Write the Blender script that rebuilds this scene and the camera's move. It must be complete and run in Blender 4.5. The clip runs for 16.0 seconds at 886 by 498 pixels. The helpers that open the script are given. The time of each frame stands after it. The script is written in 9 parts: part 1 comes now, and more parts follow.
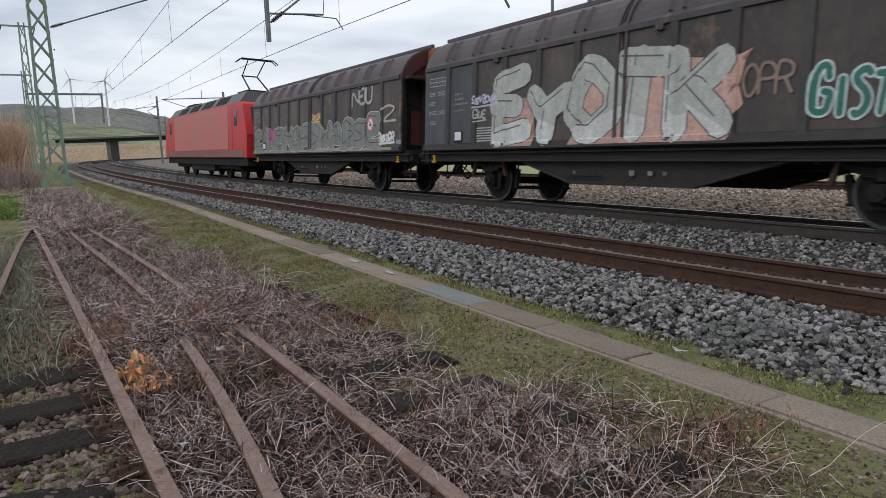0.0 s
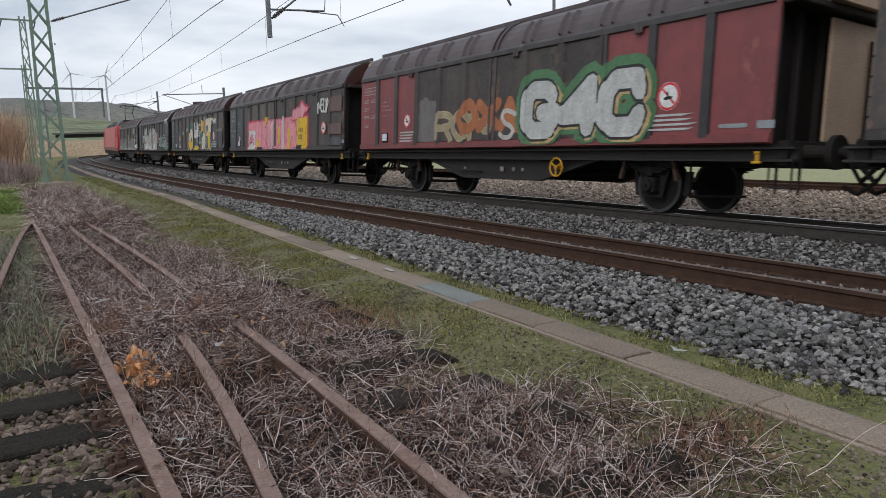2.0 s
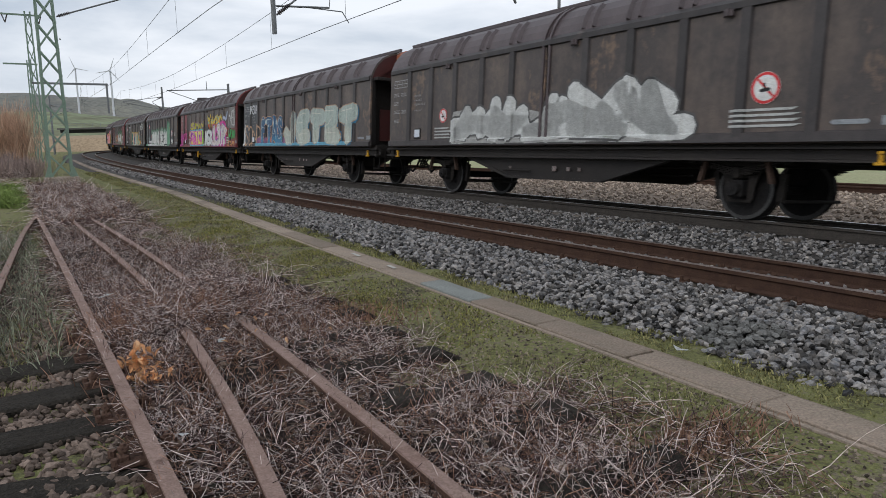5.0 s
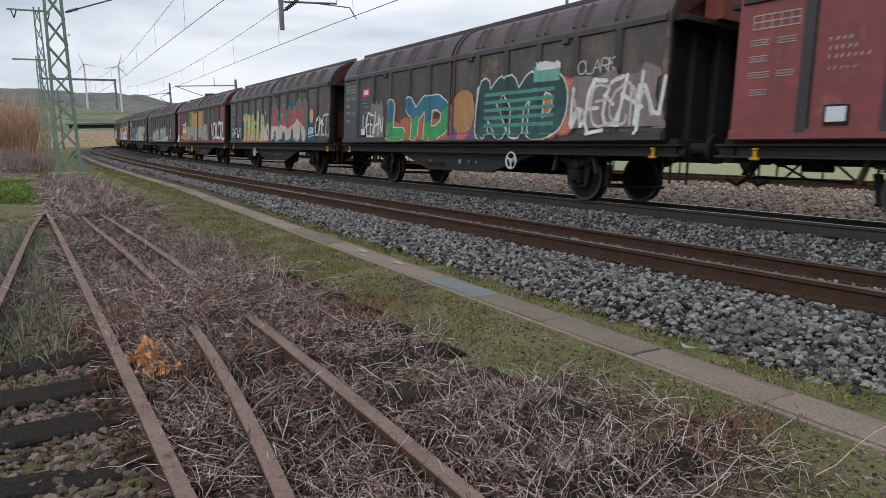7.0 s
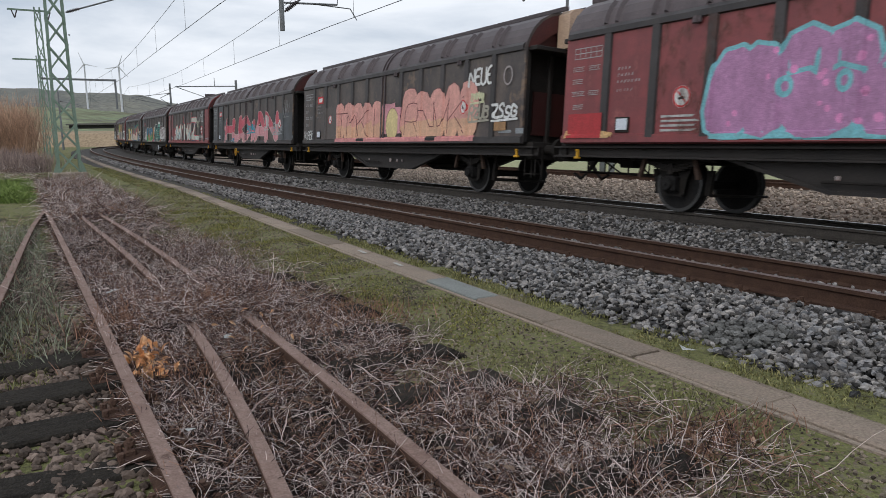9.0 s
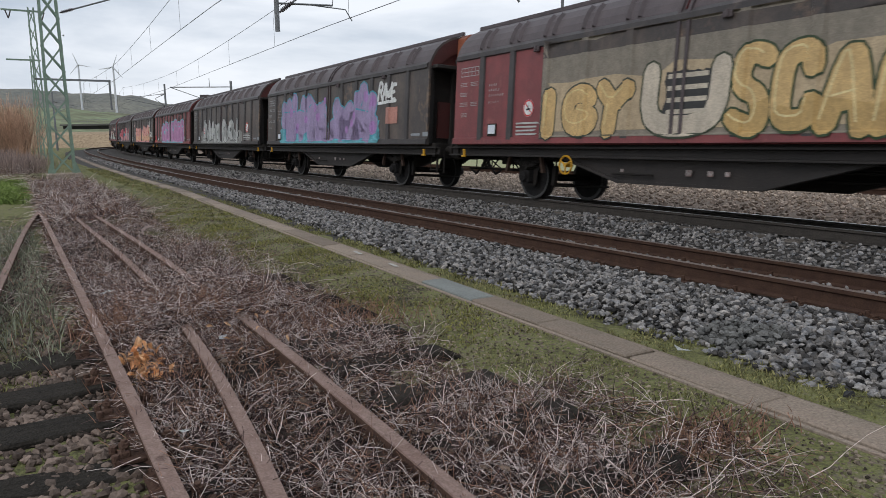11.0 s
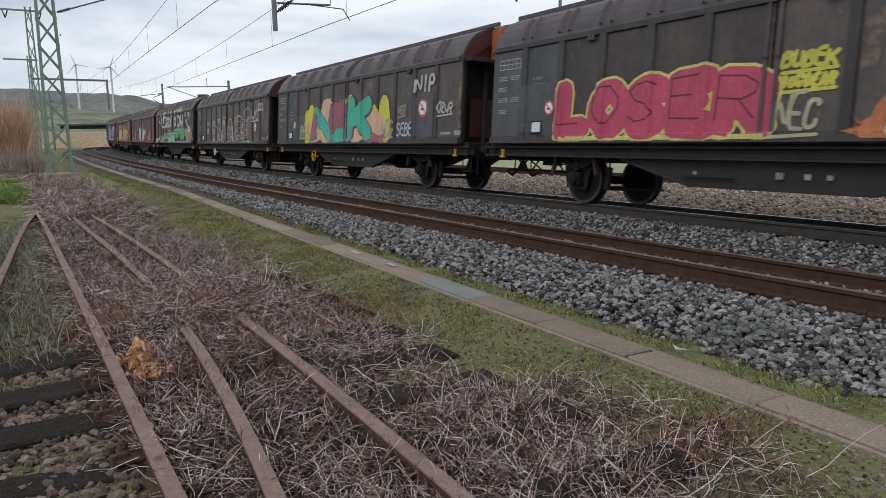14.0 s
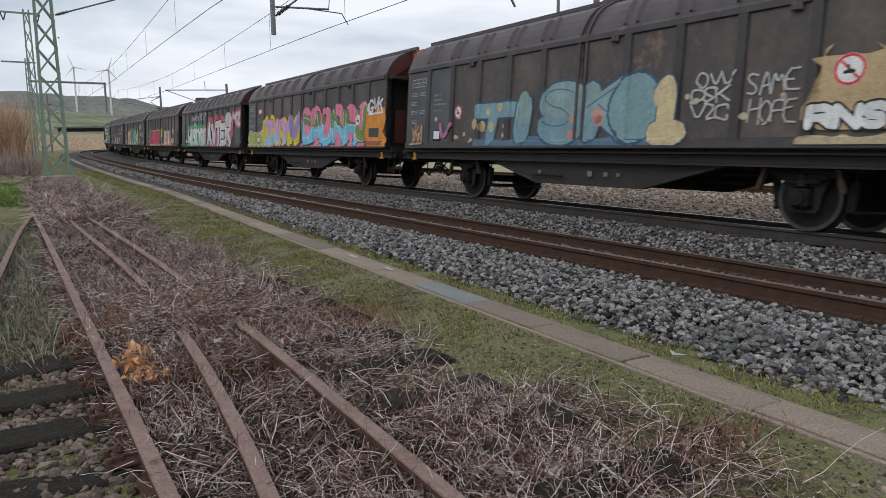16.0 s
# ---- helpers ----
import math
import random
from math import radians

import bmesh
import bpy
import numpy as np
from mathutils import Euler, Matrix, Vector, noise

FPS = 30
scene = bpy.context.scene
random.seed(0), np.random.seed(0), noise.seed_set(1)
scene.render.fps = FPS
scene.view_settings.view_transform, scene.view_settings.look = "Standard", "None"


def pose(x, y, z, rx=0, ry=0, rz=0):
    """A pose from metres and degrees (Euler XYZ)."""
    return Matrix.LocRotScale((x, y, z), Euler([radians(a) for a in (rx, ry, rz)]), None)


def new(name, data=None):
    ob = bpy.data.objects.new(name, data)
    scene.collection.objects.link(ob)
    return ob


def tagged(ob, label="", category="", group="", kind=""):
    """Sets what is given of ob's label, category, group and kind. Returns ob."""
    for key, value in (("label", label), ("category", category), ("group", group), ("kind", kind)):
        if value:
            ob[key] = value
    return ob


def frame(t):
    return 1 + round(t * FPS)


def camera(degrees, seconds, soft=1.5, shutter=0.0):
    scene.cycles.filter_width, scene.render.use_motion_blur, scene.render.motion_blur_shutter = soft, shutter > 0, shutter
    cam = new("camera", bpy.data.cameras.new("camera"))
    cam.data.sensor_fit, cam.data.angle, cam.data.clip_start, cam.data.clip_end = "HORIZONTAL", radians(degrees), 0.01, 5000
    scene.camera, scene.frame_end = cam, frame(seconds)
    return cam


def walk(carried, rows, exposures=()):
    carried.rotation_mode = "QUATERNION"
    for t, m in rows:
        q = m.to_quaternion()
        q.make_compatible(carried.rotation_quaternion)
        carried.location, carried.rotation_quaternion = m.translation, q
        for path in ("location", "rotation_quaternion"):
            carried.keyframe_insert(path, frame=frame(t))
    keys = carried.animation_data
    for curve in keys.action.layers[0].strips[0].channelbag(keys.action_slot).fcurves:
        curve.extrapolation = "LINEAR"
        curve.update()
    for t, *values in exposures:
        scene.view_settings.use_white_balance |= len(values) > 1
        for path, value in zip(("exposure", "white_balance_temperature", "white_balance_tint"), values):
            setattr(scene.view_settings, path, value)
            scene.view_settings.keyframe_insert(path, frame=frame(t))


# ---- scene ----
cam = camera(65.2, 16.0, soft=0.75, shutter=0.06)
walk(cam, [
    (0.0, pose(0, 0, 1.27, 81.574, 2.056, -0.31)),
    (0.5, pose(0, 0, 1.27, 81.338, 2.003, -0.266)),
    (1.0, pose(0, 0, 1.27, 81.333, 2.016, -0.293)),
    (1.5, pose(0, 0, 1.27, 81.385, 1.762, -0.267)),
    (2.0, pose(0, 0, 1.27, 81.382, 1.591, -0.283)),
    (2.5, pose(0, 0, 1.27, 81.377, 1.455, -0.229)),
    (3.0, pose(0, 0, 1.27, 81.383, 1.396, -0.215)),
    (3.5, pose(0, 0, 1.27, 81.344, 1.331, -0.204)),
    (4.0, pose(0, 0, 1.27, 81.329, 1.294, -0.193)),
    (6.5, pose(0, 0, 1.27, 80.931, 1.109, 0.496)),
    (7.0, pose(0, 0, 1.27, 80.905, 1.094, 0.607)),
    (7.5, pose(0, 0, 1.27, 80.943, 1.068, 0.781)),
    (8.0, pose(0, 0, 1.27, 80.998, 0.991, 0.709)),
    (8.5, pose(0, 0, 1.27, 80.982, 0.98, 0.64)),
    (9.0, pose(0, 0, 1.27, 81.021, 0.883, 0.602)),
    (11.5, pose(0, 0, 1.27, 81.084, 0.91, 0.109)),
    (12.0, pose(0, 0, 1.27, 81.088, 0.932, 0.031)),
    (12.5, pose(0, 0, 1.27, 81.064, 0.944, 0.086)),
    (13.0, pose(0, 0, 1.27, 81.057, 0.925, 0.095)),
    (13.5, pose(0, 0, 1.27, 81.042, 0.891, 0.076)),
    (14.0, pose(0, 0, 1.27, 81.042, 0.903, 0.055)),
    (14.5, pose(0, 0, 1.27, 81.073, 0.896, 0.141)),
    (15.0, pose(0, 0, 1.27, 81.139, 0.867, 0.114)),
    (15.5, pose(0, 0, 1.27, 81.214, 0.749, -0.051)),
    (16.0, pose(0, 0, 1.27, 81.396, 0.645, -0.127)),
])

# ---- world, sun, exposure ----
world = bpy.data.worlds.new("overcast_sky")
scene.world = world
world.use_nodes = True
wt = world.node_tree
for n in list(wt.nodes):
    wt.nodes.remove(n)


def wnode(kind, **kw):
    n = wt.nodes.new(kind)
    for k, v in kw.items():
        n.inputs[k].default_value = v
    return n


SUN_EL, SUN_ROT = radians(38), radians(215)
sky = wt.nodes.new("ShaderNodeTexSky")
sky.sky_type, sky.sun_disc, sky.sun_elevation, sky.sun_rotation = "NISHITA", False, SUN_EL, SUN_ROT
sky.air_density, sky.dust_density = 1.0, 3.0
tc = wt.nodes.new("ShaderNodeTexCoord")
stretch = wt.nodes.new("ShaderNodeMapping")
stretch.inputs["Scale"].default_value = (1.0, 1.0, 3.6)
cl1 = wnode("ShaderNodeTexNoise", Scale=2.4, Detail=7.0, Roughness=0.55, Distortion=0.3)
ramp = wt.nodes.new("ShaderNodeValToRGB")
ramp.color_ramp.elements[0].position, ramp.color_ramp.elements[0].color = 0.34, (0.50, 0.57, 0.65, 1)
ramp.color_ramp.elements[1].position, ramp.color_ramp.elements[1].color = 0.60, (0.92, 0.95, 0.98, 1)
veil = wt.nodes.new("ShaderNodeMixRGB")
veil.inputs[0].default_value = 0.90
gain = wt.nodes.new("ShaderNodeMixRGB")
gain.blend_type, gain.inputs[0].default_value, gain.inputs[2].default_value = "MULTIPLY", 1.0, (10.6, 10.7, 11.1, 1)
bg = wnode("ShaderNodeBackground", Strength=0.1)
wo = wt.nodes.new("ShaderNodeOutputWorld")
wt.links.new(tc.outputs["Generated"], stretch.inputs["Vector"])
wt.links.new(stretch.outputs["Vector"], cl1.inputs["Vector"])
wt.links.new(cl1.outputs["Fac"], ramp.inputs["Fac"])
wt.links.new(ramp.outputs["Color"], gain.inputs[1])
wt.links.new(sky.outputs["Color"], veil.inputs[1])
wt.links.new(gain.outputs["Color"], veil.inputs[2])
wt.links.new(veil.outputs["Color"], bg.inputs["Color"])
wt.links.new(bg.outputs["Background"], wo.inputs["Surface"])

sun = new("sun", bpy.data.lights.new("sun", "SUN"))
sun.data.energy, sun.data.angle, sun.data.color = 0.7, radians(25), (1.0, 0.98, 0.95)
sun.rotation_euler = Euler((radians(50), 0, radians(-35)))
scene.view_settings.exposure = 0.0

# ---- materials ----


def material(name, base, rough=0.8, metal=0.0, second=None, scale=6.0, fine=60.0, bump=0.3, spread=0.5, third=None,
             streak=None, rand=0.0, island=0.0, coord="Object", amount3=0.62, bump_scale=None, mottle=0.0):
    """A surface with two scales of colour change and fine relief. streak: stretch of the coarse pattern along z."""
    m = bpy.data.materials.new(name)
    m.use_nodes = True
    nt = m.node_tree
    b = nt.nodes["Principled BSDF"]
    b.inputs["Roughness"].default_value, b.inputs["Metallic"].default_value = rough, metal
    second = second or tuple(c * 0.6 for c in base)
    # porous, dusty surfaces have hardly any gloss
    b.inputs["Specular IOR Level"].default_value = 0.12 if rough >= 0.75 else 0.42
    co = nt.nodes.new("ShaderNodeTexCoord")
    mp = nt.nodes.new("ShaderNodeMapping")
    if streak:
        mp.inputs["Scale"].default_value = streak
    nt.links.new(co.outputs[coord], mp.inputs["Vector"])
    n1 = nt.nodes.new("ShaderNodeTexNoise")
    n1.inputs["Scale"].default_value, n1.inputs["Detail"].default_value, n1.inputs["Roughness"].default_value = scale, 6, 0.62
    n2 = nt.nodes.new("ShaderNodeTexNoise")
    n2.inputs["Scale"].default_value, n2.inputs["Detail"].default_value = fine, 5
    nt.links.new(mp.outputs["Vector"], n1.inputs["Vector"])
    nt.links.new(co.outputs[coord], n2.inputs["Vector"])
    r1 = nt.nodes.new("ShaderNodeValToRGB")
    lo, hi = 0.5 - 0.25 * spread, 0.5 + 0.25 * spread
    r1.color_ramp.elements[0].position, r1.color_ramp.elements[0].color = lo, (*base, 1)
    r1.color_ramp.elements[1].position, r1.color_ramp.elements[1].color = hi, (*second, 1)
    if third:
        e = r1.color_ramp.elements.new(min(0.98, amount3 + 0.08))
        e.color = (*third, 1)
        r1.color_ramp.elements[1].position = amount3
    fac = n1.outputs["Fac"]
    if mottle:
        n4 = nt.nodes.new("ShaderNodeTexNoise")
        n4.inputs["Scale"].default_value, n4.inputs["Detail"].default_value, n4.inputs["Roughness"].default_value = mottle, 8, 0.7
        nt.links.new(co.outputs[coord], n4.inputs["Vector"])
        av = nt.nodes.new("ShaderNodeMix")
        av.inputs[0].default_value = 0.5
        nt.links.new(fac, av.inputs[2])
        nt.links.new(n4.outputs["Fac"], av.inputs[3])
        fac = av.outputs[0]
    nt.links.new(fac, r1.inputs["Fac"])
    mul = nt.nodes.new("ShaderNodeMixRGB")
    mul.blend_type, mul.inputs[0].default_value = "MULTIPLY", 0.55
    r2 = nt.nodes.new("ShaderNodeValToRGB")
    r2.color_ramp.elements[0].position, r2.color_ramp.elements[0].color = 0.3, (0.45, 0.45, 0.45, 1)
    r2.color_ramp.elements[1].position, r2.color_ramp.elements[1].color = 0.7, (1.25, 1.25, 1.25, 1)
    nt.links.new(n2.outputs["Fac"], r2.inputs["Fac"])
    nt.links.new(r1.outputs["Color"], mul.inputs[1])
    nt.links.new(r2.outputs["Color"], mul.inputs[2])
    out = mul.outputs["Color"]
    for amount, kind, sock in ((rand, "ShaderNodeObjectInfo", "Random"), (island, "ShaderNodeNewGeometry", "Random Per Island")):
        if amount:
            oi = nt.nodes.new(kind)
            mr = nt.nodes.new("ShaderNodeMapRange")
            mr.inputs["To Min"].default_value, mr.inputs["To Max"].default_value = 1 - amount, 1 + amount
            nt.links.new(oi.outputs[sock], mr.inputs["Value"])
            hv = nt.nodes.new("ShaderNodeHueSaturation")
            nt.links.new(mr.outputs["Result"], hv.inputs["Value"])
            nt.links.new(out, hv.inputs["Color"])
            out = hv.outputs["Color"]
    nt.links.new(out, b.inputs["Base Color"])
    if bump:
        bp = nt.nodes.new("ShaderNodeBump")
        bp.inputs["Strength"].default_value, bp.inputs["Distance"].default_value = bump, 0.02
        if bump_scale:
            n3 = nt.nodes.new("ShaderNodeTexNoise")
            n3.inputs["Scale"].default_value, n3.inputs["Detail"].default_value = bump_scale, 4
            nt.links.new(co.outputs[coord], n3.inputs["Vector"])
            nt.links.new(n3.outputs["Fac"], bp.inputs["Height"])
        else:
            nt.links.new(n2.outputs["Fac"], bp.inputs["Height"])
        nt.links.new(bp.outputs["Normal"], b.inputs["Normal"])
    return m


M = {}
M["soil"] = material("soil_moss", (0.070, 0.060, 0.046), 0.95, 0, (0.190, 0.163, 0.120), 1.6, 90, 1.0, 0.42, (0.190, 0.196, 0.078), amount3=0.522, bump_scale=60, mottle=18)
# Near-black colour that puts the shade between bramble stems into a ground sheet.
M["mat_shade"] = material("bramble_gap_shade", (0.008, 0.0065, 0.0055), 0.95, 0, (0.040, 0.029, 0.024), 5, 60, 1.0, 0.8, bump_scale=50, mottle=40)
M["ballast_bed"] = material("ballast_bed", (0.040, 0.037, 0.035), 0.9, 0, (0.105, 0.098, 0.092), 22, 60, 1.0, 1.0, bump_scale=28)
M["stone"] = material("ballast_stone", (0.105, 0.112, 0.124), 0.8, 0, (0.27, 0.245, 0.222), 14, 60, 0.6, 0.8, island=0.85)
M["brown_stone"] = material("siding_stone", (0.20, 0.15, 0.122), 0.9, 0, (0.10, 0.078, 0.066), 9, 60, 0.5, 1.0, island=0.7)
M["rail_rust"] = material("rusty_rail_side", (0.062, 0.036, 0.028), 0.85, 0.1, (0.092, 0.054, 0.038), 8, 90, 0.35, 0.7)
M["rail_top"] = material("worn_rail_head", (0.175, 0.132, 0.115), 0.5, 0.5, (0.25, 0.20, 0.175), 3, 60, 0.15, 0.7)
M["rail_dark"] = material("dark_used_rail", (0.055, 0.05, 0.046), 0.8, 0.2, (0.085, 0.075, 0.066), 6, 60, 0.3, 1.0)
M["rail_shine"] = material("polished_rail_head", (0.36, 0.34, 0.32), 0.38, 0.8, (0.28, 0.26, 0.25), 3, 60, 0.1, 1.0)
M["siding_side"] = material("siding_rail_side", (0.085, 0.05, 0.038), 0.9, 0, (0.13, 0.08, 0.06), 14, 110, 0.6, 1.1)
M["siding_top"] = material("siding_rail_head", (0.20, 0.128, 0.106), 0.8, 0.05, (0.125, 0.078, 0.063), 4, 110, 0.35, 0.6, (0.29, 0.205, 0.175), amount3=0.56, mottle=14)
M["old_wood"] = material("weathered_sleeper", (0.016, 0.014, 0.013), 0.9, 0, (0.058, 0.050, 0.040), 5, 60, 1.0, 0.9, streak=(0.5, 7, 7), rand=0.25, bump_scale=60, mottle=30)
M["concrete"] = material("trough_concrete", (0.33, 0.255, 0.205), 0.9, 0, (0.135, 0.103, 0.083), 2.2, 60, 0.7, 1.0, (0.255, 0.21, 0.168), rand=0.22, mottle=14, amount3=0.56)
M["pale_slab"] = material("pale_repair_slab", (0.26, 0.275, 0.26), 0.8, 0, (0.19, 0.20, 0.19), 3, 60, 0.4, 1.0)
M["sleeper_concrete"] = material("sleeper_concrete", (0.17, 0.15, 0.13), 0.9, 0, (0.11, 0.095, 0.085), 4, 50, 0.4, 1.2, rand=0.15)
M["mast_green"] = material("mast_green_paint", (0.235, 0.325, 0.255), 0.6, 0.0, (0.17, 0.235, 0.185), 3, 40, 0.1, 1.0)
M["steel"] = material("galvanised_steel", (0.22, 0.23, 0.24), 0.5, 0.5, (0.16, 0.165, 0.17), 3, 40, 0.1, 1.0)
M["wire"] = material("contact_wire", (0.06, 0.065, 0.07), 0.6, 0.3, (0.05, 0.05, 0.05), 3, 40, 0.0)
M["insulator"] = material("brown_insulator", (0.05, 0.04, 0.045), 0.3, 0, (0.07, 0.05, 0.05), 5, 40, 0.0)


def part(name, bm, mat, parent=None, label=""):
    """One mesh object from a bmesh, under parent."""
    me = bpy.data.meshes.new(name)
    bm.to_mesh(me)
    bm.free()
    me.materials.append(mat)
    ob = new(name, me)
    if parent is not None:
        ob.parent = parent
    if label:
        tagged(ob, label)
    return ob


def share(name, me, parent, m=None):
    ob = new(name, me)
    ob.parent = parent
    if m is not None:
        ob.matrix_basis = m
    return ob


def thing(name, m, label, category, group="", kind=""):
    e = new(name)
    e.empty_display_size = 0.2
    e.matrix_basis = m
    return tagged(e, label, category, group, kind)


def box(bm, cx, cy, cz, sx, sy, sz, m=None, bevel=0.0):
    r = bmesh.ops.create_cube(bm, size=1.0, matrix=Matrix.Translation((cx, cy, cz)) @ Matrix.Diagonal((sx, sy, sz, 1)))
    if bevel:
        es = list({e for v in r["verts"] for e in v.link_edges})
        rr = bmesh.ops.bevel(bm, geom=es, offset=bevel, segments=1, affect="EDGES")
        vs = list({v for f in rr["faces"] for v in f.verts})
        if m is not None:
            bmesh.ops.transform(bm, matrix=m, verts=vs)
        return vs
    if m is not None:
        bmesh.ops.transform(bm, matrix=m, verts=r["verts"])
    return r["verts"]


def rod(bm, a, b, r, seg=8, r2=None):
    """A round bar from a to b."""
    a, b = Vector(a), Vector(b)
    d = b - a
    m = Matrix.Translation((a + b) / 2) @ d.to_track_quat("Z", "Y").to_matrix().to_4x4()
    return bmesh.ops.create_cone(bm, cap_ends=True, segments=seg, radius1=r, radius2=r if r2 is None else r2, depth=d.length, matrix=m)["verts"]


def bar(bm, a, b, w, h, up=(0, 0, 1)):
    """A flat bar from a to b, w wide and h high."""
    a, b = Vector(a), Vector(b)
    d = (b - a)
    L = d.length
    d.normalize()
    side = d.cross(Vector(up))
    if side.length < 1e-4:
        side = Vector((1, 0, 0))
    side.normalize()
    u = side.cross(d)
    m = Matrix(((side.x, d.x, u.x, 0), (side.y, d.y, u.y, 0), (side.z, d.z, u.z, 0), (0, 0, 0, 1)))
    m.translation = (a + b) / 2
    return bmesh.ops.create_cube(bm, size=1.0, matrix=m @ Matrix.Diagonal((w, L, h, 1)))["verts"]


def prism(bm, pts, axis, lo, hi):
    """Extrudes a closed outline (two coordinates) along axis x or y from lo to hi."""
    def at(p, t):
        return (t, p[0], p[1]) if axis == "x" else (p[0], t, p[1])
    a = [bm.verts.new(at(p, lo)) for p in pts]
    b = [bm.verts.new(at(p, hi)) for p in pts]
    n = len(pts)
    bm.faces.new(a)
    bm.faces.new(b[::-1])
    for i in range(n):
        bm.faces.new((a[i], b[i], b[(i + 1) % n], a[(i + 1) % n]))
    bmesh.ops.recalc_face_normals(bm, faces=bm.faces)


def sweep(name, rows, mat, parent=None, closed=True, extra=None):
    """A mesh through cross sections: rows of equal length of 3D points."""
    n = len(rows[0])
    verts = [p for r in rows for p in r]
    faces = []
    for i in range(len(rows) - 1):
        for j in range(n if closed else n - 1):
            k = (j + 1) % n
            faces.append((i * n + j, i * n + k, (i + 1) * n + k, (i + 1) * n + j))
    if closed:
        faces.append(tuple(range(n))[::-1])
        faces.append(tuple((len(rows) - 1) * n + j for j in range(n)))
    me = bpy.data.meshes.new(name)
    me.from_pydata(verts, [], faces)
    me.materials.append(mat)
    if extra:
        me.materials.append(extra[0])
        for f in me.polygons:
            if f.index < (len(rows) - 1) * n and f.index % n in extra[1]:
                f.material_index = 1
    ob = new(name, me)
    if parent is not None:
        ob.parent = parent
    return ob


# ---- the line of the tracks: s metres along the train's near rail, from beside the camera ----
TH, DIST, K0, K1, S1 = 0.564, 9.465, 0.00049, 0.0064, 71.7
STEP = 0.5
S = np.arange(-440, 470 + STEP, STEP)
KAP = K0 + np.clip((S - S1) / 60, 0, 1) * K1 * np.clip((240 - S) / 30, 0, 1)
HD = np.concatenate([[0], np.cumsum((KAP[1:] + KAP[:-1]) / 2 * STEP)])
I0 = int(np.argmin(abs(S)))
HD = TH - (HD - HD[I0])
TX = np.concatenate([[0], np.cumsum(-np.sin((HD[1:] + HD[:-1]) / 2) * STEP)])
TY = np.concatenate([[0], np.cumsum(np.cos((HD[1:] + HD[:-1]) / 2) * STEP)])
TX += DIST * math.cos(TH) - TX[I0]
TY += DIST * math.sin(TH) - TY[I0]


def rise(s):
    """The gentle climb of the line."""
    s = np.asarray(s, float)
    q = np.clip(s - 15, 0, 85)
    return 0.0015 * np.clip(s, -60, 100) + 8.96e-5 * q * q + np.clip(s - 100, 0, 40) * 0.006


def on_line(s, o=0.0, z=0.0):
    """The point o metres to the far side of the near rail, at s."""
    x, y, h = np.interp(s, S, TX), np.interp(s, S, TY), np.interp(s, S, HD)
    return (float(x + o * math.cos(h)), float(y + o * math.sin(h)), float(rise(s) + z))


def along(x, y):
    return -x * math.sin(TH) + y * math.cos(TH)


GROUND = -0.22


def ground_z(x, y):
    return GROUND + float(rise(min(140, along(x, y))))


# rails: offset from the train's near rail and height of the head
NEAR_A, NEAR_B, TRAIN_A, TRAIN_B = (-3.62, -0.018), (-2.12, -0.153), (0.0, 0.0), (1.5, -0.102)

# ---- ground ----


def ground_sheet():
    """One sheet from the siding to the horizon, rising gently with the line and into the valley side."""
    xs = np.unique(np.concatenate([np.arange(-40, 60, 1.0), np.arange(-40, 21, 0.5) * 1.0, np.linspace(-3000, -40, 40), np.linspace(60, 3000, 40)]))
    ys = np.unique(np.concatenate([np.arange(-20, 60, 1.0), np.arange(60, 300, 8.0), np.linspace(-3000, -20, 30), np.linspace(300, 4000, 50)]))
    X, Y = np.meshgrid(xs, ys)
    sl = -X * math.sin(TH) + Y * math.cos(TH)
    off = X * math.cos(TH) + Y * math.sin(TH)
    Z = GROUND + rise(np.minimum(sl, 140))
    Z = Z - 0.35 * np.clip((off - 4.3) / 1.2, 0, 1)
    far = np.hypot(X, Y)
    Z = Z + 0.016 * np.sin(X * 1.7 + 0.6 * Y) * np.cos(Y * 1.3 - 0.4 * X) * (far < 60) * np.clip((2.6 - off) / 0.6, 0, 1)
    verts = np.stack([X.ravel(), Y.ravel(), Z.ravel()], -1)
    w, h = len(xs), len(ys)
    i = np.arange(w * h).reshape(h, w)
    faces = np.stack([i[:-1, :-1].ravel(), i[:-1, 1:].ravel(), i[1:, 1:].ravel(), i[1:, :-1].ravel()], -1)
    me = bpy.data.meshes.new("ground")
    me.from_pydata(verts.tolist(), [], faces.tolist())
    me.materials.append(M["soil"])
    return tagged(new("ground", me), "mossy brown soil and dead grass beside railway tracks", "ground", kind="structure")


ground_sheet()


def strip(name, mat, o_lo, z_lo, o_hi, z_hi, s0, s1, step, label, mid=None, category="ballast", kind="structure"):
    """A trapezoid bed along the tracks."""
    rows = []
    for s in np.arange(s0, s1 + step, step):
        rows.append([on_line(s, o_lo[0], z_lo), on_line(s, o_lo[1], z_hi[0]), on_line(s, o_hi[0], z_hi[1]), on_line(s, o_hi[1], z_lo),
                     on_line(s, o_hi[1], z_lo - 0.6), on_line(s, o_lo[0], z_lo - 0.6)])
    return tagged(sweep(name, rows, mat), label, category, kind=kind)


strip("ballast_bed", M["ballast_bed"], (-5.75, -4.7), -0.31, (-1.5, -0.2), (-0.20, -0.37), -60, 330, 2.0,
      "grey crushed stone bed under the near track")
strip("ballast_bed", M["ballast_bed"], (-1.4, -0.5), -0.38, (2.6, 4.2), (-0.19, -0.30), -430, 460, 2.0,
      "grey crushed stone bed under the train's track")

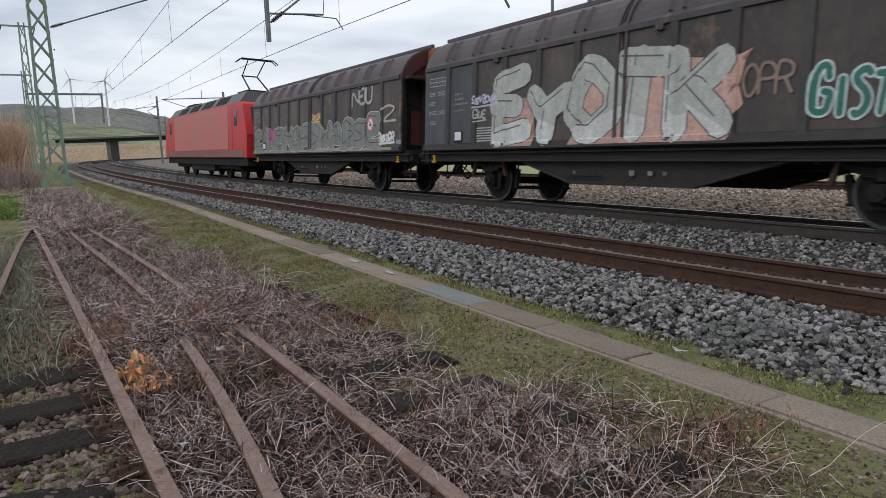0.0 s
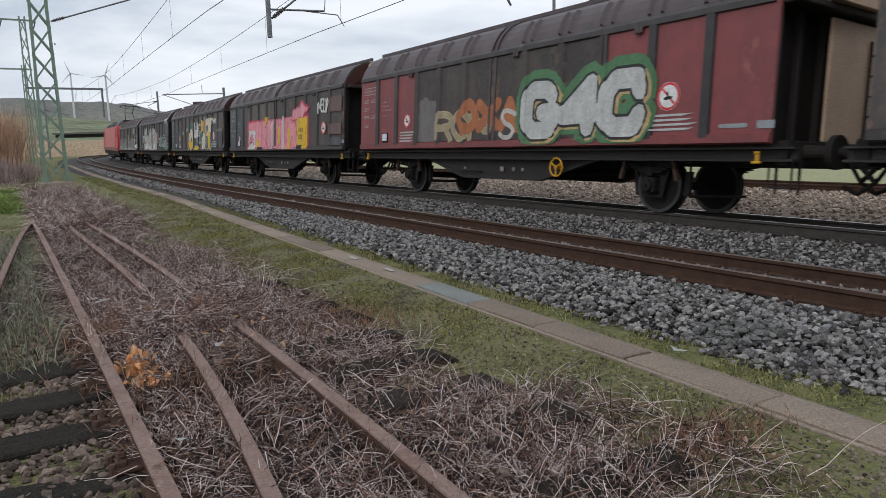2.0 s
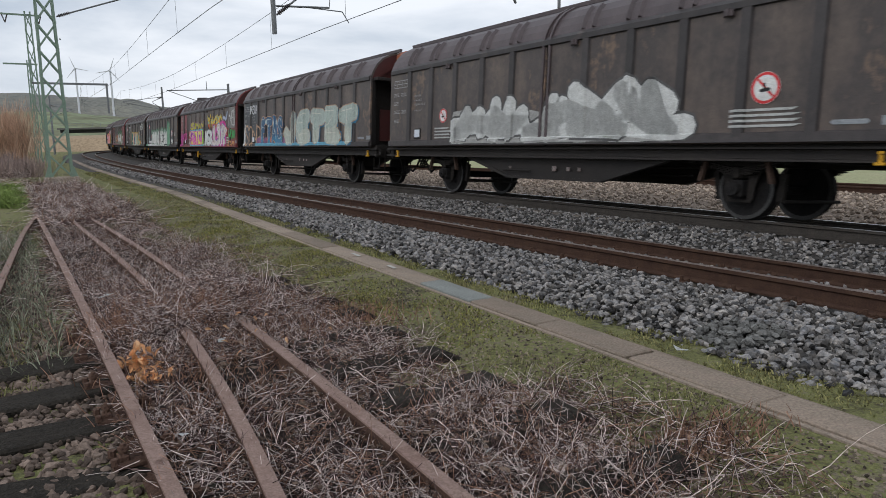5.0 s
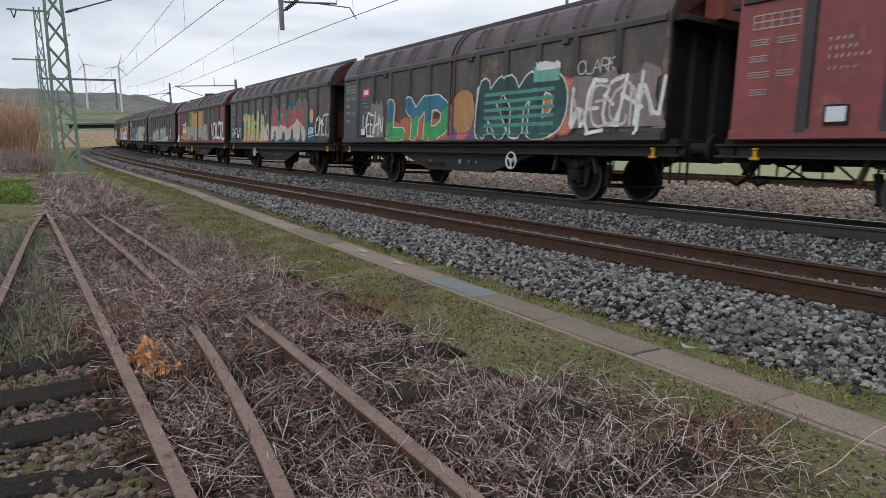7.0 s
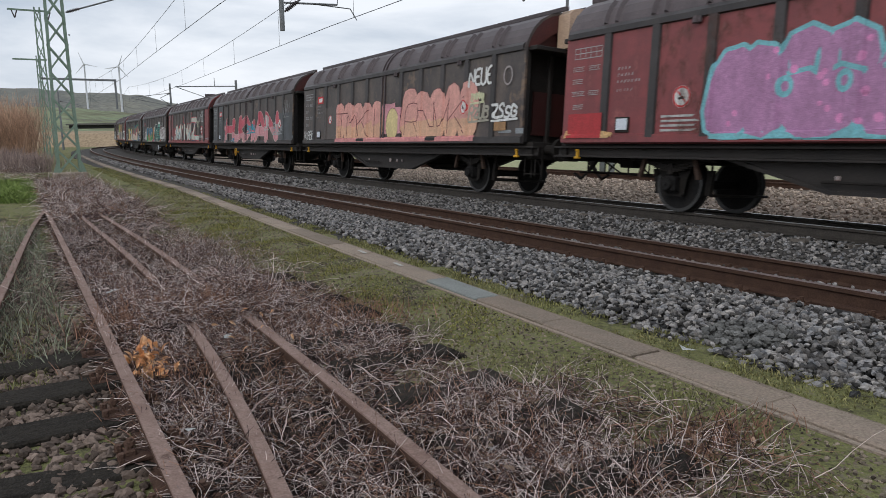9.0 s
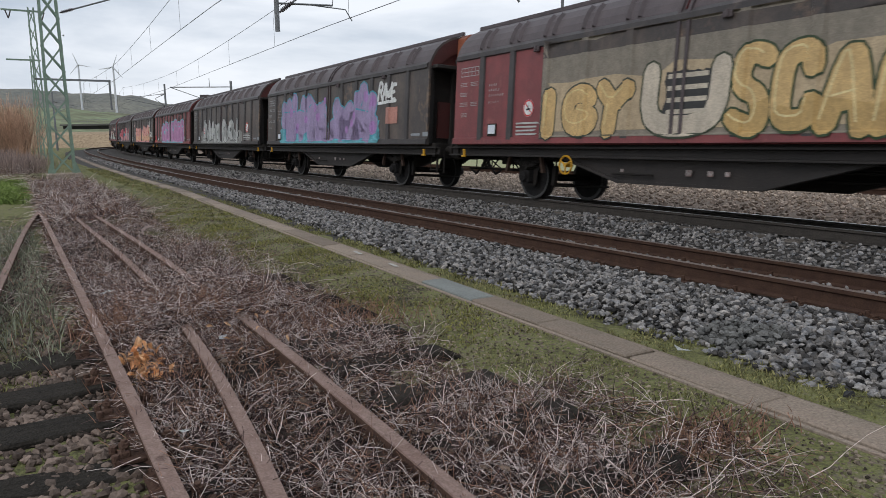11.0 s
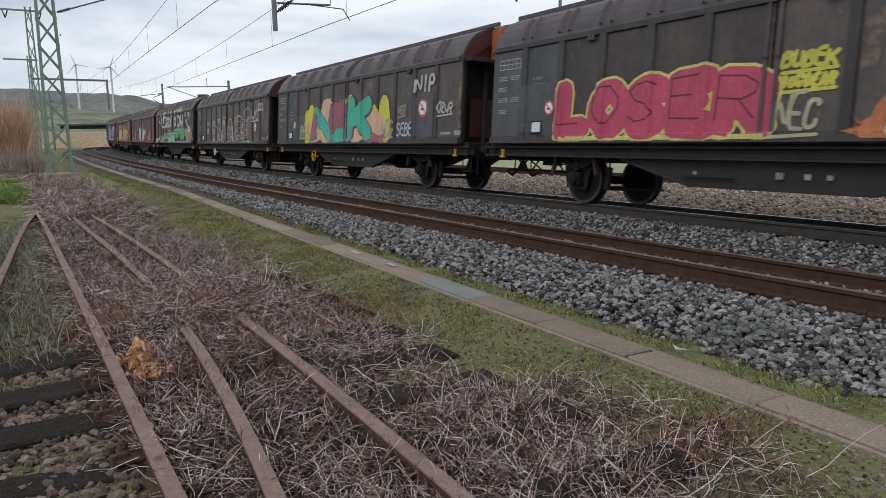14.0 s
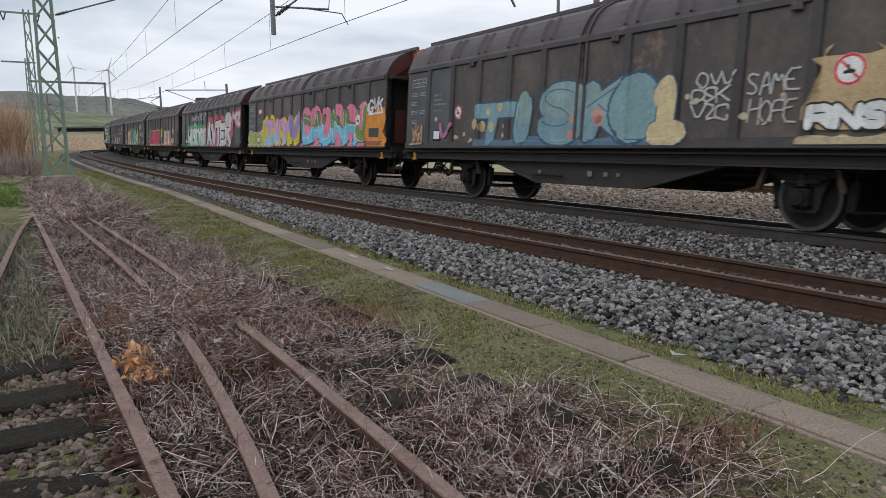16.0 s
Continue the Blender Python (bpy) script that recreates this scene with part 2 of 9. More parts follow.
# ---- rails ----
RAIL = [(-0.036, 0), (-0.036, -0.035), (-0.01, -0.05), (-0.01, -0.14), (-0.07, -0.155), (-0.07, -0.172),
        (0.07, -0.172), (0.07, -0.155), (0.01, -0.14), (0.01, -0.05), (0.036, -0.035), (0.036, 0)]


def line_rail(o, z, s0, s1, side, top, label):
    rows = []
    for s in np.concatenate([np.arange(s0, -20, 10.0), np.arange(-20, min(s1, 260), 1.5), np.arange(260, s1 + 1, 10.0)]):
        rows.append([on_line(s, o + dx, z + dz) for dx, dz in RAIL])
    return tagged(sweep("rail", rows, side, extra=(top, {11})), label, "rail", "rails", "structure")


for (o, z), side, top, lab in ((NEAR_A, "rail_rust", "rail_top", "rust-brown steel rail of the empty near track"),
                               (NEAR_B, "rail_rust", "rail_top", "rust-brown steel rail of the empty near track"),
                               (TRAIN_A, "rail_dark", "rail_shine", "dark steel rail under the freight train"),
                               (TRAIN_B, "rail_dark", "rail_shine", "dark steel rail under the freight train")):
    line_rail(o, z, -430 if o >= 0 else -60, 460 if o >= 0 else 330, M[side], M[top], lab)
for o, z in ((5.2, -0.42), (6.7, -0.42)):
    line_rail(o, z, -40, 200, M["rail_rust"], M["rail_top"], "rust-brown rail of a third track beyond the train")


def sleepers_near():
    """Concrete sleepers with rail fastenings on the near track."""
    holder = thing("track_sleepers", pose(0, 0, 0), "concrete sleepers with rusty rail clips under the near track", "sleepers", kind="structure")
    bm = bmesh.new()
    prism(bm, [(-0.13, -0.1), (0.13, -0.1), (0.10, 0.0), (-0.10, 0.0)], "y", -1.25, 1.25)
    me = bpy.data.meshes.new("sleeper")
    bm.to_mesh(me)
    me.materials.append(M["sleeper_concrete"])
    bm = bmesh.new()
    for dy in (-0.14, 0.14):
        box(bm, 0, dy, 0.012, 0.15, 0.13, 0.024)
        rod(bm, (0, dy - 0.005, 0.0), (0, dy - 0.005, 0.075), 0.02, 6)
        rod(bm, (-0.05, dy * 0.85, 0.03), (0.05, dy * 0.85, 0.045), 0.016, 6)
        rod(bm, (-0.055, dy * 0.62, 0.035), (-0.045, dy * 1.1, 0.03), 0.013, 6)
        rod(bm, (0.055, dy * 0.62, 0.035), (0.045, dy * 1.1, 0.03), 0.013, 6)
    clip = bpy.data.meshes.new("rail_clip")
    bm.to_mesh(clip)
    clip.materials.append(M["rail_rust"])
    cant = math.atan2(0.135, 1.5)
    for i in range(120):
        s = -2.0 + 0.596 * i
        x, y, z = on_line(s, -2.87, -0.0855 - 0.185)
        h = float(np.interp(s, S, HD))
        base = Matrix.Translation((x, y, z)) @ Matrix.Rotation(h, 4, "Z") @ Matrix.Rotation(cant, 4, "Y")
        share("sleeper", me, holder, base @ Matrix.Rotation(radians(90), 4, "Z"))
        if i < 70:
            for o, zz in (NEAR_A, NEAR_B):
                p = on_line(s, o, zz - 0.185)
                share("rail_clip", clip, holder, Matrix.Translation(p) @ Matrix.Rotation(h + math.pi / 2, 4, "Z"))


def sleepers_train():
    holder = thing("track_sleepers", pose(0, 0, 0), "concrete sleepers sunk in ballast under the train", "sleepers", kind="structure")
    bm = bmesh.new()
    prism(bm, [(-0.13, -0.1), (0.13, -0.1), (0.10, 0.0), (-0.10, 0.0)], "y", -1.25, 1.25)
    me = bpy.data.meshes.new("sleeper")
    bm.to_mesh(me)
    me.materials.append(M["sleeper_concrete"])
    for i in range(110):
        s = -6.0 + 0.6 * i
        x, y, z = on_line(s, 0.75, -0.051 - 0.185)
        h = float(np.interp(s, S, HD))
        share("sleeper", me, holder, Matrix.Translation((x, y, z)) @ Matrix.Rotation(h, 4, "Z") @ Matrix.Rotation(0.068, 4, "Y") @ Matrix.Rotation(radians(90), 4, "Z"))


def path_offset(s):
    """The cable trough runs beside the bed and slowly nears it."""
    return -9.465 + 3.42 + min(1.05, max(-0.2, 0.045 * s))


def cable_trough():
    holder = thing("cable_trough", pose(0, 0, 0), "concrete cable trough with worn grey cover slabs flush in the moss", "cable trough", kind="structure")
    random.seed(5)
    s = -2.84
    for i in range(80):
        L = 1.0
        a, b = Vector(on_line(s, path_offset(s))), Vector(on_line(s + L, path_offset(s + L)))
        d = (b - a)
        bm = bmesh.new()
        vs = box(bm, 0, 0, 0, d.length - 0.016, 0.265, 0.07, bevel=0.010)
        m = Matrix.Translation((a + b) / 2 + Vector((0, 0, GROUND - 0.014 + random.uniform(-0.005, 0.008)))) @ d.to_track_quat("X", "Z").to_matrix().to_4x4()
        ob = part("cover_slab", bm, M["pale_slab"] if i == 8 else M["concrete"], holder, "pale grey repaired slab" if i == 8 else "")
        ob.matrix_basis = m @ pose(0, random.uniform(-0.006, 0.006), 0, random.uniform(-1, 1), random.uniform(-.3, .3), random.uniform(-0.8, 0.8))
        s += L
    for o in (-0.162, 0.155):
        rows = []
        for s in np.arange(-12, 77, 1.0):
            c = path_offset(s) + o
            rows.append([on_line(s, c - 0.018, GROUND + 0.012), on_line(s, c + 0.018, GROUND + 0.012), on_line(s, c + 0.018, GROUND - 0.2), on_line(s, c - 0.018, GROUND - 0.2)])
        sweep("trough_edge", rows, M["concrete"], holder)


# ---- overgrown siding ----
SIDING_TOP = -0.08
SID = {"A": [(-0.3, 1.29), (-1.10, 2.57), (-2.15, 4.24), (-3.43, 6.33), (-5.49, 9.59), (-8.9, 15.0)],
       "B": [(-0.1, 1.2), (-0.71, 2.54), (-1.23, 3.63), (-1.80, 4.77), (-2.98, 6.76), (-4.03, 8.41), (-8.4, 15.3)],
       "C": [(0.72, 1.3), (0.03, 2.5), (-0.76, 3.85), (-1.43, 5.02), (-2.40, 6.55), (-3.38, 8.1), (-7.2, 13.9)],
       "D": [(-3.0, 4.0), (-4.96, 7.66), (-6.24, 10.0), (-8.44, 14.25)]}
OLD_RAIL = [(-0.034, 0), (-0.037, -0.008), (-0.036, -0.035), (-0.009, -0.048), (-0.009, -0.11), (-0.06, -0.125), (-0.06, -0.14),
            (0.06, -0.14), (0.06, -0.125), (0.009, -0.11), (0.009, -0.048), (0.036, -0.035), (0.037, -0.008), (0.034, 0)]


def siding_rail(pts, dz=0.0):
    P = np.array(pts)
    t = np.concatenate([[0], np.cumsum(np.hypot(*np.diff(P, axis=0).T))])
    u = np.arange(0, t[-1], 0.25)
    c = np.polyfit(t, P[:, 0], 3), np.polyfit(t, P[:, 1], 3)
    X, Y = np.polyval(c[0], u), np.polyval(c[1], u)
    dX, dY = np.gradient(X), np.gradient(Y)
    n = np.hypot(dX, dY)
    rows = []
    for x, y, a, b in zip(X, Y, dX / n, dY / n):
        z = SIDING_TOP + dz + float(rise(along(x, y))) + random.uniform(-0.002, 0.002)
        rows.append([(x + b * o, y - a * o, z + h) for o, h in OLD_RAIL])
    return tagged(sweep("siding_rail", rows, M["siding_side"], extra=(M["siding_top"], {13, 0, 12})),
                  "rusty abandoned siding rail half buried in dead brambles", "rail", "siding rails", "structure")


for key, pts in SID.items():
    siding_rail(pts)


def siding_sleepers():
    holder = thing("siding_sleepers", pose(0, 0, 0), "rotten dark timber sleepers of the old siding", "sleepers", kind="structure")
    random.seed(8)
    for i in range(7):
        t = -0.45 + 0.62 * i
        x, y = -0.75 - 0.53 * t - 0.72, 1.85 + 0.848 * t - 0.45
        bm = bmesh.new()
        box(bm, 0, 0, 0, 2.3, 0.25, 0.14, bevel=0.015)
        bmesh.ops.subdivide_edges(bm, edges=[e for e in bm.edges if e.calc_length() > 1], cuts=14)
        for v in bm.verts:
            k = noise.noise(Vector((v.co.x * 2 + i * 9, v.co.y * 7, v.co.z * 7)))
            v.co += Vector((0, 0.02 * k, 0.022 * k))
        ob = part("timber_sleeper", bm, M["old_wood"], holder)
        ob.matrix_basis = pose(x, y, GROUND - 0.028 + float(rise(along(x, y))), 0, random.uniform(-1, 1), 32 + random.uniform(-2, 2))

    # rotten ends that stick out on the other side, from under the brambles
    for i in range(9):
        t = 0.03 + 0.66 * i
        x, y = -0.75 - 0.53 * t + 0.848 * 1.72, 1.85 + 0.848 * t + 0.53 * 1.72
        bm = bmesh.new()
        box(bm, 0, 0, 0, 0.95, 0.24, 0.14, bevel=0.02)
        bmesh.ops.subdivide_edges(bm, edges=[e for e in bm.edges if e.calc_length() > 0.5], cuts=8)
        for v in bm.verts:
            k = noise.noise(Vector((v.co.x * 4 + i * 5, v.co.y * 7, v.co.z * 7)))
            v.co += Vector((0.03 * k, 0.03 * k, 0.03 * k - (0.05 if v.co.x > 0.4 else 0)))
        ob = part("timber_sleeper", bm, M["old_wood"], holder)
        ob.matrix_basis = pose(x, y, GROUND + 0.0 + float(rise(along(x, y))), 0, random.uniform(-1, 3), 32 + random.uniform(-3, 3))


def rail_chairs():
    """Ribbed plates, clips and bolts that hold the outer siding rail to its sleepers."""
    holder = thing("rail_chairs", pose(0, 0, 0), "rusty rail plates and bolts on the old siding", "rail plates", "", "structure")
    bm = bmesh.new()
    box(bm, 0, 0, 0.005, 0.14, 0.30, 0.02, bevel=0.004)
    for sy in (-1, 1):
        box(bm, 0, sy * 0.095, 0.025, 0.06, 0.05, 0.04, bevel=0.008)
        rod(bm, (0, sy * 0.095, 0.02), (0, sy * 0.095, 0.095), 0.014, 8)
        rod(bm, (0, sy * 0.095, 0.06), (0, sy * 0.095, 0.082), 0.026, 6)
        for sx in (-1, 1):
            rod(bm, (sx * 0.055, sy * 0.14, 0.015), (sx * 0.055, sy * 0.14, 0.05), 0.018, 6)
    me = bpy.data.meshes.new("rail_plate")
    bm.to_mesh(me)
    bm.free()
    me.materials.append(M["siding_side"])
    for i in range(7):
        t = -0.45 + 0.62 * i + 0.3
        x, y = -0.86 - 0.535 * t, 2.18 + 0.845 * t
        share("rail_plate", me, holder, pose(x, y, SIDING_TOP - 0.108 + float(rise(along(x, y))), 0, 0, 122))


rail_chairs()
def paint_marks():
    """White chalk marks on two cover slabs."""
    for s, w in ((8.25, 0.30), (7.15, 0.24)):
        x, y, z = on_line(s, path_offset(s) + 0.02, GROUND + 0.030)
        bm = bmesh.new()
        box(bm, 0, 0, 0, w, 0.05, 0.003)
        ob = part("chalk_mark", bm, M["pale_mark"])
        ob.matrix_basis = pose(x, y, z, 0, 0, math.degrees(float(np.interp(s, S, HD))) + 82)
        tagged(ob, "worn white paint mark on a trough slab", "paint mark", "paint marks")


M["pale_mark"] = material("worn_white_mark", (0.55, 0.54, 0.50), 0.9, 0, (0.30, 0.28, 0.25), 14, 80, 0.1, 1.0)
paint_marks()
siding_sleepers()
sleepers_near()
sleepers_train()
cable_trough()

# ---- lattice masts and overhead line ----


def lattice_mast(x, y, z, height, base, top, rz, label, mat="mast_green", foot=True, panel=1.15):
    t = thing("catenary_mast", pose(x, y, z, 0, 0, rz), label, "mast", "catenary masts")

    def half(h):
        return (base + (top - base) * h / height) / 2
    for sx in (-1, 1):
        for sy in (-1, 1):
            bm = bmesh.new()
            a, b = Vector((sx * half(0), sy * half(0) * 0.55, 0)), Vector((sx * half(height), sy * half(height) * 0.55, height))
            w = 0.11
            prof = [(0, 0), (w, 0), (w, 0.014), (0.014, 0.014), (0.014, w), (0, w)]
            lo = [bm.verts.new(a + Vector((-sx * p, -sy * q, 0))) for p, q in prof]
            hi = [bm.verts.new(b + Vector((-sx * p, -sy * q, 0))) for p, q in prof]
            bm.faces.new(lo)
            bm.faces.new(hi[::-1])
            for i in range(6):
                bm.faces.new((lo[i], hi[i], hi[(i + 1) % 6], lo[(i + 1) % 6]))
            bmesh.ops.recalc_face_normals(bm, faces=bm.faces)
            part("corner_angle", bm, M[mat], t)
    n = int(height / panel)
    for i in range(n):
        h0, h1 = height * i / n, height * (i + 1) / n
        for face in range(4):
            bm = bmesh.new()
            for flip in ((0, 1) if face < 2 else (i % 2,)):
                u0, u1 = (-1, 1) if flip else (1, -1)
                if face < 2:
                    sy = (-1, 1)[face]
                    a = (u0 * half(h0), sy * half(h0) * 0.55, h0)
                    b = (u1 * half(h1), sy * half(h1) * 0.55, h1)
                    bar(bm, a, b, 0.012, 0.065, up=(u1, 0, 1))
                else:
                    sx = (-1, 1)[face - 2]
                    a = (sx * half(h0), u0 * half(h0) * 0.55, h0)
                    b = (sx * half(h1), u1 * half(h1) * 0.55, h1)
                    bar(bm, a, b, 0.012, 0.065, up=(0, u1, 1))
            part("brace", bm, M[mat], t)
    if foot:
        bm = bmesh.new()
        box(bm, 0, 0, -0.18, base + 0.45, base * 0.55 + 0.6, 0.5, bevel=0.04)
        part("foundation", bm, M["concrete"], t, "grey concrete mast foundation")
        for sx in (-1, 1):
            bm = bmesh.new()
            prism(bm, [(sx * half(0) - 0.18, 0.08), (sx * half(0) + 0.18, 0.08), (sx * half(0) + 0.02, 0.55), (sx * half(0) - 0.02, 0.55)], "y", -half(0) * 0.55 - 0.02, -half(0) * 0.55)
            part("gusset", bm, M[mat], t)
    return t


def arm(t, a, b, insul=True):
    """A cantilever tube with its insulator, under a mast or the line."""
    a, b = Vector(a), Vector(b)
    bm = bmesh.new()
    rod(bm, a + (b - a) * (0.12 if insul else 0), b, 0.035, 8)
    tube = part("cantilever_tube", bm, M["steel"], t)
    if insul:
        bm = bmesh.new()
        d = (b - a).normalized()
        for i in range(7):
            p = a + d * (0.1 + 0.07 * i)
            rod(bm, p, p + d * 0.03, 0.075, 10)
        rod(bm, a, a + d * 0.65, 0.035, 8)
        part("insulator", bm, M["insulator"], tube, "dark ribbed insulator")
    return tube


main_mast = lattice_mast(-17.6, 32.0, ground_z(-17.6, 32.0) + 0.1, 11.5, 1.0, 0.66, 32, "pale green steel lattice catenary mast on a concrete foot")
arm(main_mast, (0.45, 0, 7.2), (4.8, -0.1, 8.75))
arm(main_mast, (0.5, 0, 6.2), (0.52, 0, 6.25), False)
far_mast = lattice_mast(-35.6, 62.0, -0.5, 13.6, 0.75, 0.5, 32, "distant green lattice mast carrying a crossbeam", foot=False, panel=1.4)
bm = bmesh.new()
box(bm, -0.6, 0, 13.3, 3.2, 0.12, 0.14)
part("crossarm", bm, M["mast_green"], far_mast)
bm = bmesh.new()
box(bm, 2.75, 0, 7.6, 6.1, 0.16, 0.17)
part("crossbeam", bm, M["steel"], far_mast)
bm = bmesh.new()
rod(bm, (5.7, 0, 7.7), (5.7, 0, 5.0), 0.09, 8)
part("drop_post", bm, M["steel"], far_mast)
for i in range(2):
    for sx in (-1.9, 0.6):
        bm = bmesh.new()
        rod(bm, (sx + i * 0.4, 0, 13.25), (sx + 0.2, 0, 12.6), 0.05, 6)
        part("insulator", bm, M["insulator"], far_mast, "dark insulator string")
second_far = lattice_mast(-44.6, 77.0, -0.5, 11.4, 0.7, 0.45, 32, "slim distant green lattice mast with a crossarm", foot=False, panel=1.5)
bm = bmesh.new()
box(bm, -0.8, 0, 11.0, 3.2, 0.12, 0.16)
part("crossarm", bm, M["mast_green"], second_far)


def tube_mast(s, o, h, label, arms=((1.2, 6.0),)):
    x, y, z = on_line(s, o, -0.3)
    hd = math.degrees(float(np.interp(s, S, HD)))
    t = thing("pole_mast", pose(x, y, z, 0, 0, hd), label, "mast", "catenary masts")
    bm = bmesh.new()
    rod(bm, (0, 0, 0), (0, 0, h), 0.16, 10, 0.11)
    part("pole", bm, M["steel"], t)
    for w, z in arms:
        tb = arm(t, (0, 0, z), (w, 0, z + 0.9))
        arm(t, (0, 0, z + 1.6), (w, 0, z + 1.0))
    return t


tube_mast(118, -8.0, 8.6, "slender grey concrete line pole beside the curve", ((2.8, 5.6),))
tube_mast(95, 6.0, 8.4, "slender grey line pole beyond the train", ((-4.6, 5.6), (-1.2, 5.6)))
tube_mast(150, 6.0, 8.4, "slender grey line pole far along the curve", ((-4.6, 5.6),))


def bracket_pole():
    """A pole with a cantilever beyond the train, whose top shows over the roofs."""
    t = thing("pole_mast", pose(-20.2, 66.9, -0.2), "grey line pole with a cantilever and a dark box", "mast", "catenary masts")
    bm = bmesh.new()
    rod(bm, (0, 0, 0), (0, 0, 7.3), 0.15, 10, 0.11)
    part("pole", bm, M["steel"], t)
    bm = bmesh.new()
    rod(bm, (0, 0, 6.75), (-5.0, -2.0, 6.65), 0.045, 8)
    rod(bm, (-5.0, -2.0, 6.65), (-2.6, -1.0, 5.7), 0.03, 6)
    rod(bm, (-1.8, -0.7, 6.7), (-1.8, -0.7, 7.5), 0.03, 6)
    tube = part("cantilever_tube", bm, M["steel"], t)
    bm = bmesh.new()
    box(bm, -2.2, -0.8, 5.75, 0.9, 0.5, 0.5, bevel=0.04)
    part("switch_box", bm, M["insulator"], t, "dark switch box")


bracket_pole()


def portal():
    """A portal behind the train, with a post that hangs between the tracks and carries the line."""
    s = 24.2
    x, y, z = on_line(s, -1.15, 0)
    t = thing("line_portal", pose(x, y, 0, 0, 0, 32), "grey overhead portal with a hanging post and line brackets", "portal")
    bm = bmesh.new()
    rod(bm, (0, 0, 5.1), (0, 0, 9.2), 0.085, 10)
    part("drop_post", bm, M["steel"], t)
    bm = bmesh.new()
    for dy in (-0.3, 0.3):
        for dz in (9.0, 9.7):
            box(bm, 7.5, dy, dz, 17, 0.08, 0.08)
    part("crossbeam", bm, M["steel"], t)
    for i in range(17):
        bm = bmesh.new()
        bar(bm, (-0.8 + i, -0.3, 9.0), (0.2 + i, -0.3, 9.7), 0.04, 0.04)
        bar(bm, (-0.8 + i, 0.3, 9.7), (0.2 + i, 0.3, 9.0), 0.04, 0.04)
        part("brace", bm, M["steel"], t)
    bm = bmesh.new()
    for dy in (-0.3, 0.3):
        box(bm, 15.6, dy, 4.6, 0.3, 0.1, 10.4)
    part("portal_leg", bm, M["steel"], t)
    arm(t, (0.1, 0, 5.75), (2.2, -0.3, 7.4))
    arm(t, (0.1, 0, 6.05), (2.0, -0.2, 6.1), False)
    bm = bmesh.new()
    rod(bm, (0.9, -0.1, 6.08), (2.5, -0.2, 6.0), 0.02, 6)
    rod(bm, (2.5, -0.2, 6.0), (2.75, -0.2, 5.62), 0.02, 6)
    rod(bm, (2.0, -0.2, 6.1), (2.1, -0.25, 7.2), 0.015, 6)
    part("steady_arm", bm, M["steel"], t)
    bm = bmesh.new()
    rod(bm, (9.2, 0, 9.0), (10.6, 0, 7.0), 0.05, 8)
    rod(bm, (13.0, 0, 9.0), (13.0, 0, 7.0), 0.07, 8)
    part("bracket", bm, M["steel"], t)


portal()


def wire_run(name, o, z, s0, s1, label, sag=0.0, span=62.0, r=0.009, ph=24.2):
    """A wire along the line; sag between the supports."""
    cu = bpy.data.curves.new(name, "CURVE")
    cu.dimensions, cu.bevel_depth, cu.bevel_resolution = "3D", r, 1
    sp = cu.splines.new("POLY")
    ss = np.arange(s0, s1, 2.0)
    sp.points.add(len(ss) - 1)
    for p, s in zip(sp.points, ss):
        u = ((s - ph) / span) % 1.0
        zig = 0.2 * (1 - 4 * abs(u - 0.5))
        x, y, zz = on_line(s, o + zig, z - sag * 4 * u * (1 - u))
        p.co = (x, y, zz, 1)
    cu.materials.append(M["wire"])
    return tagged(new(name, cu), label, "wire", "overhead wires")


for o, lab, up, low in ((-3.1, "near track", 0.5, 5.75), (0.75, "train's track", 0.0, 5.30)):
    w = wire_run("contact_wire", o, low, -20, 300, "thin dark contact wire above the " + lab, 0.0, r=0.011)
    wire_run("messenger_wire", o, 7.05 + up, -20, 300, "thin sagging messenger wire above the " + lab, 0.75, r=0.010)
    for i in range(16):
        s = -10 + i * 8.0
        u = ((s - 24.2) / 62.0) % 1.0
        zig = 0.2 * (1 - 4 * abs(u - 0.5))
        bm = bmesh.new()
        rod(bm, on_line(s, o + zig, low), on_line(s, o + zig, 7.05 + up - 0.75 * 4 * u * (1 - u)), 0.006, 4)
        part("dropper_wire", bm, M["wire"], w)

# ---- distance: bridge, hills, turbines ----
M["bridge"] = material("bridge_concrete", (0.17, 0.165, 0.155), 0.9, 0, (0.11, 0.105, 0.10), 0.3, 4, 0.2, 1.0)
M["bridge_dark"] = material("bridge_girder", (0.06, 0.06, 0.062), 0.8, 0, (0.04, 0.04, 0.042), 0.3, 4, 0.2, 1.0)
M["white_paint"] = material("turbine_white", (0.72, 0.74, 0.76), 0.5, 0, (0.62, 0.64, 0.66), 0.1, 2, 0.0, 1.0)
# Aerial haze is painted into the ridge's base colours, which lightens them.
M["forest"] = material("hazed_winter_forest", (0.130, 0.136, 0.134), 1.0, 0, (0.24, 0.235, 0.195), 0.008, 0.12, 0.6, 0.6, (0.24, 0.26, 0.18), bump_scale=0.1, mottle=0.05)
# The fields' green is brightened so the colour itself carries the distance haze.
M["field"] = material("hazed_winter_field", (0.38, 0.50, 0.28), 1.0, 0, (0.46, 0.52, 0.34), 0.006, 0.1, 0.0, 1.2, (0.13, 0.115, 0.08), amount3=0.62)
M["far_ground"] = material("dry_grass_bank", (0.42, 0.32, 0.215), 1.0, 0, (0.28, 0.21, 0.14), 0.08, 1.2, 0.3, 1.2)


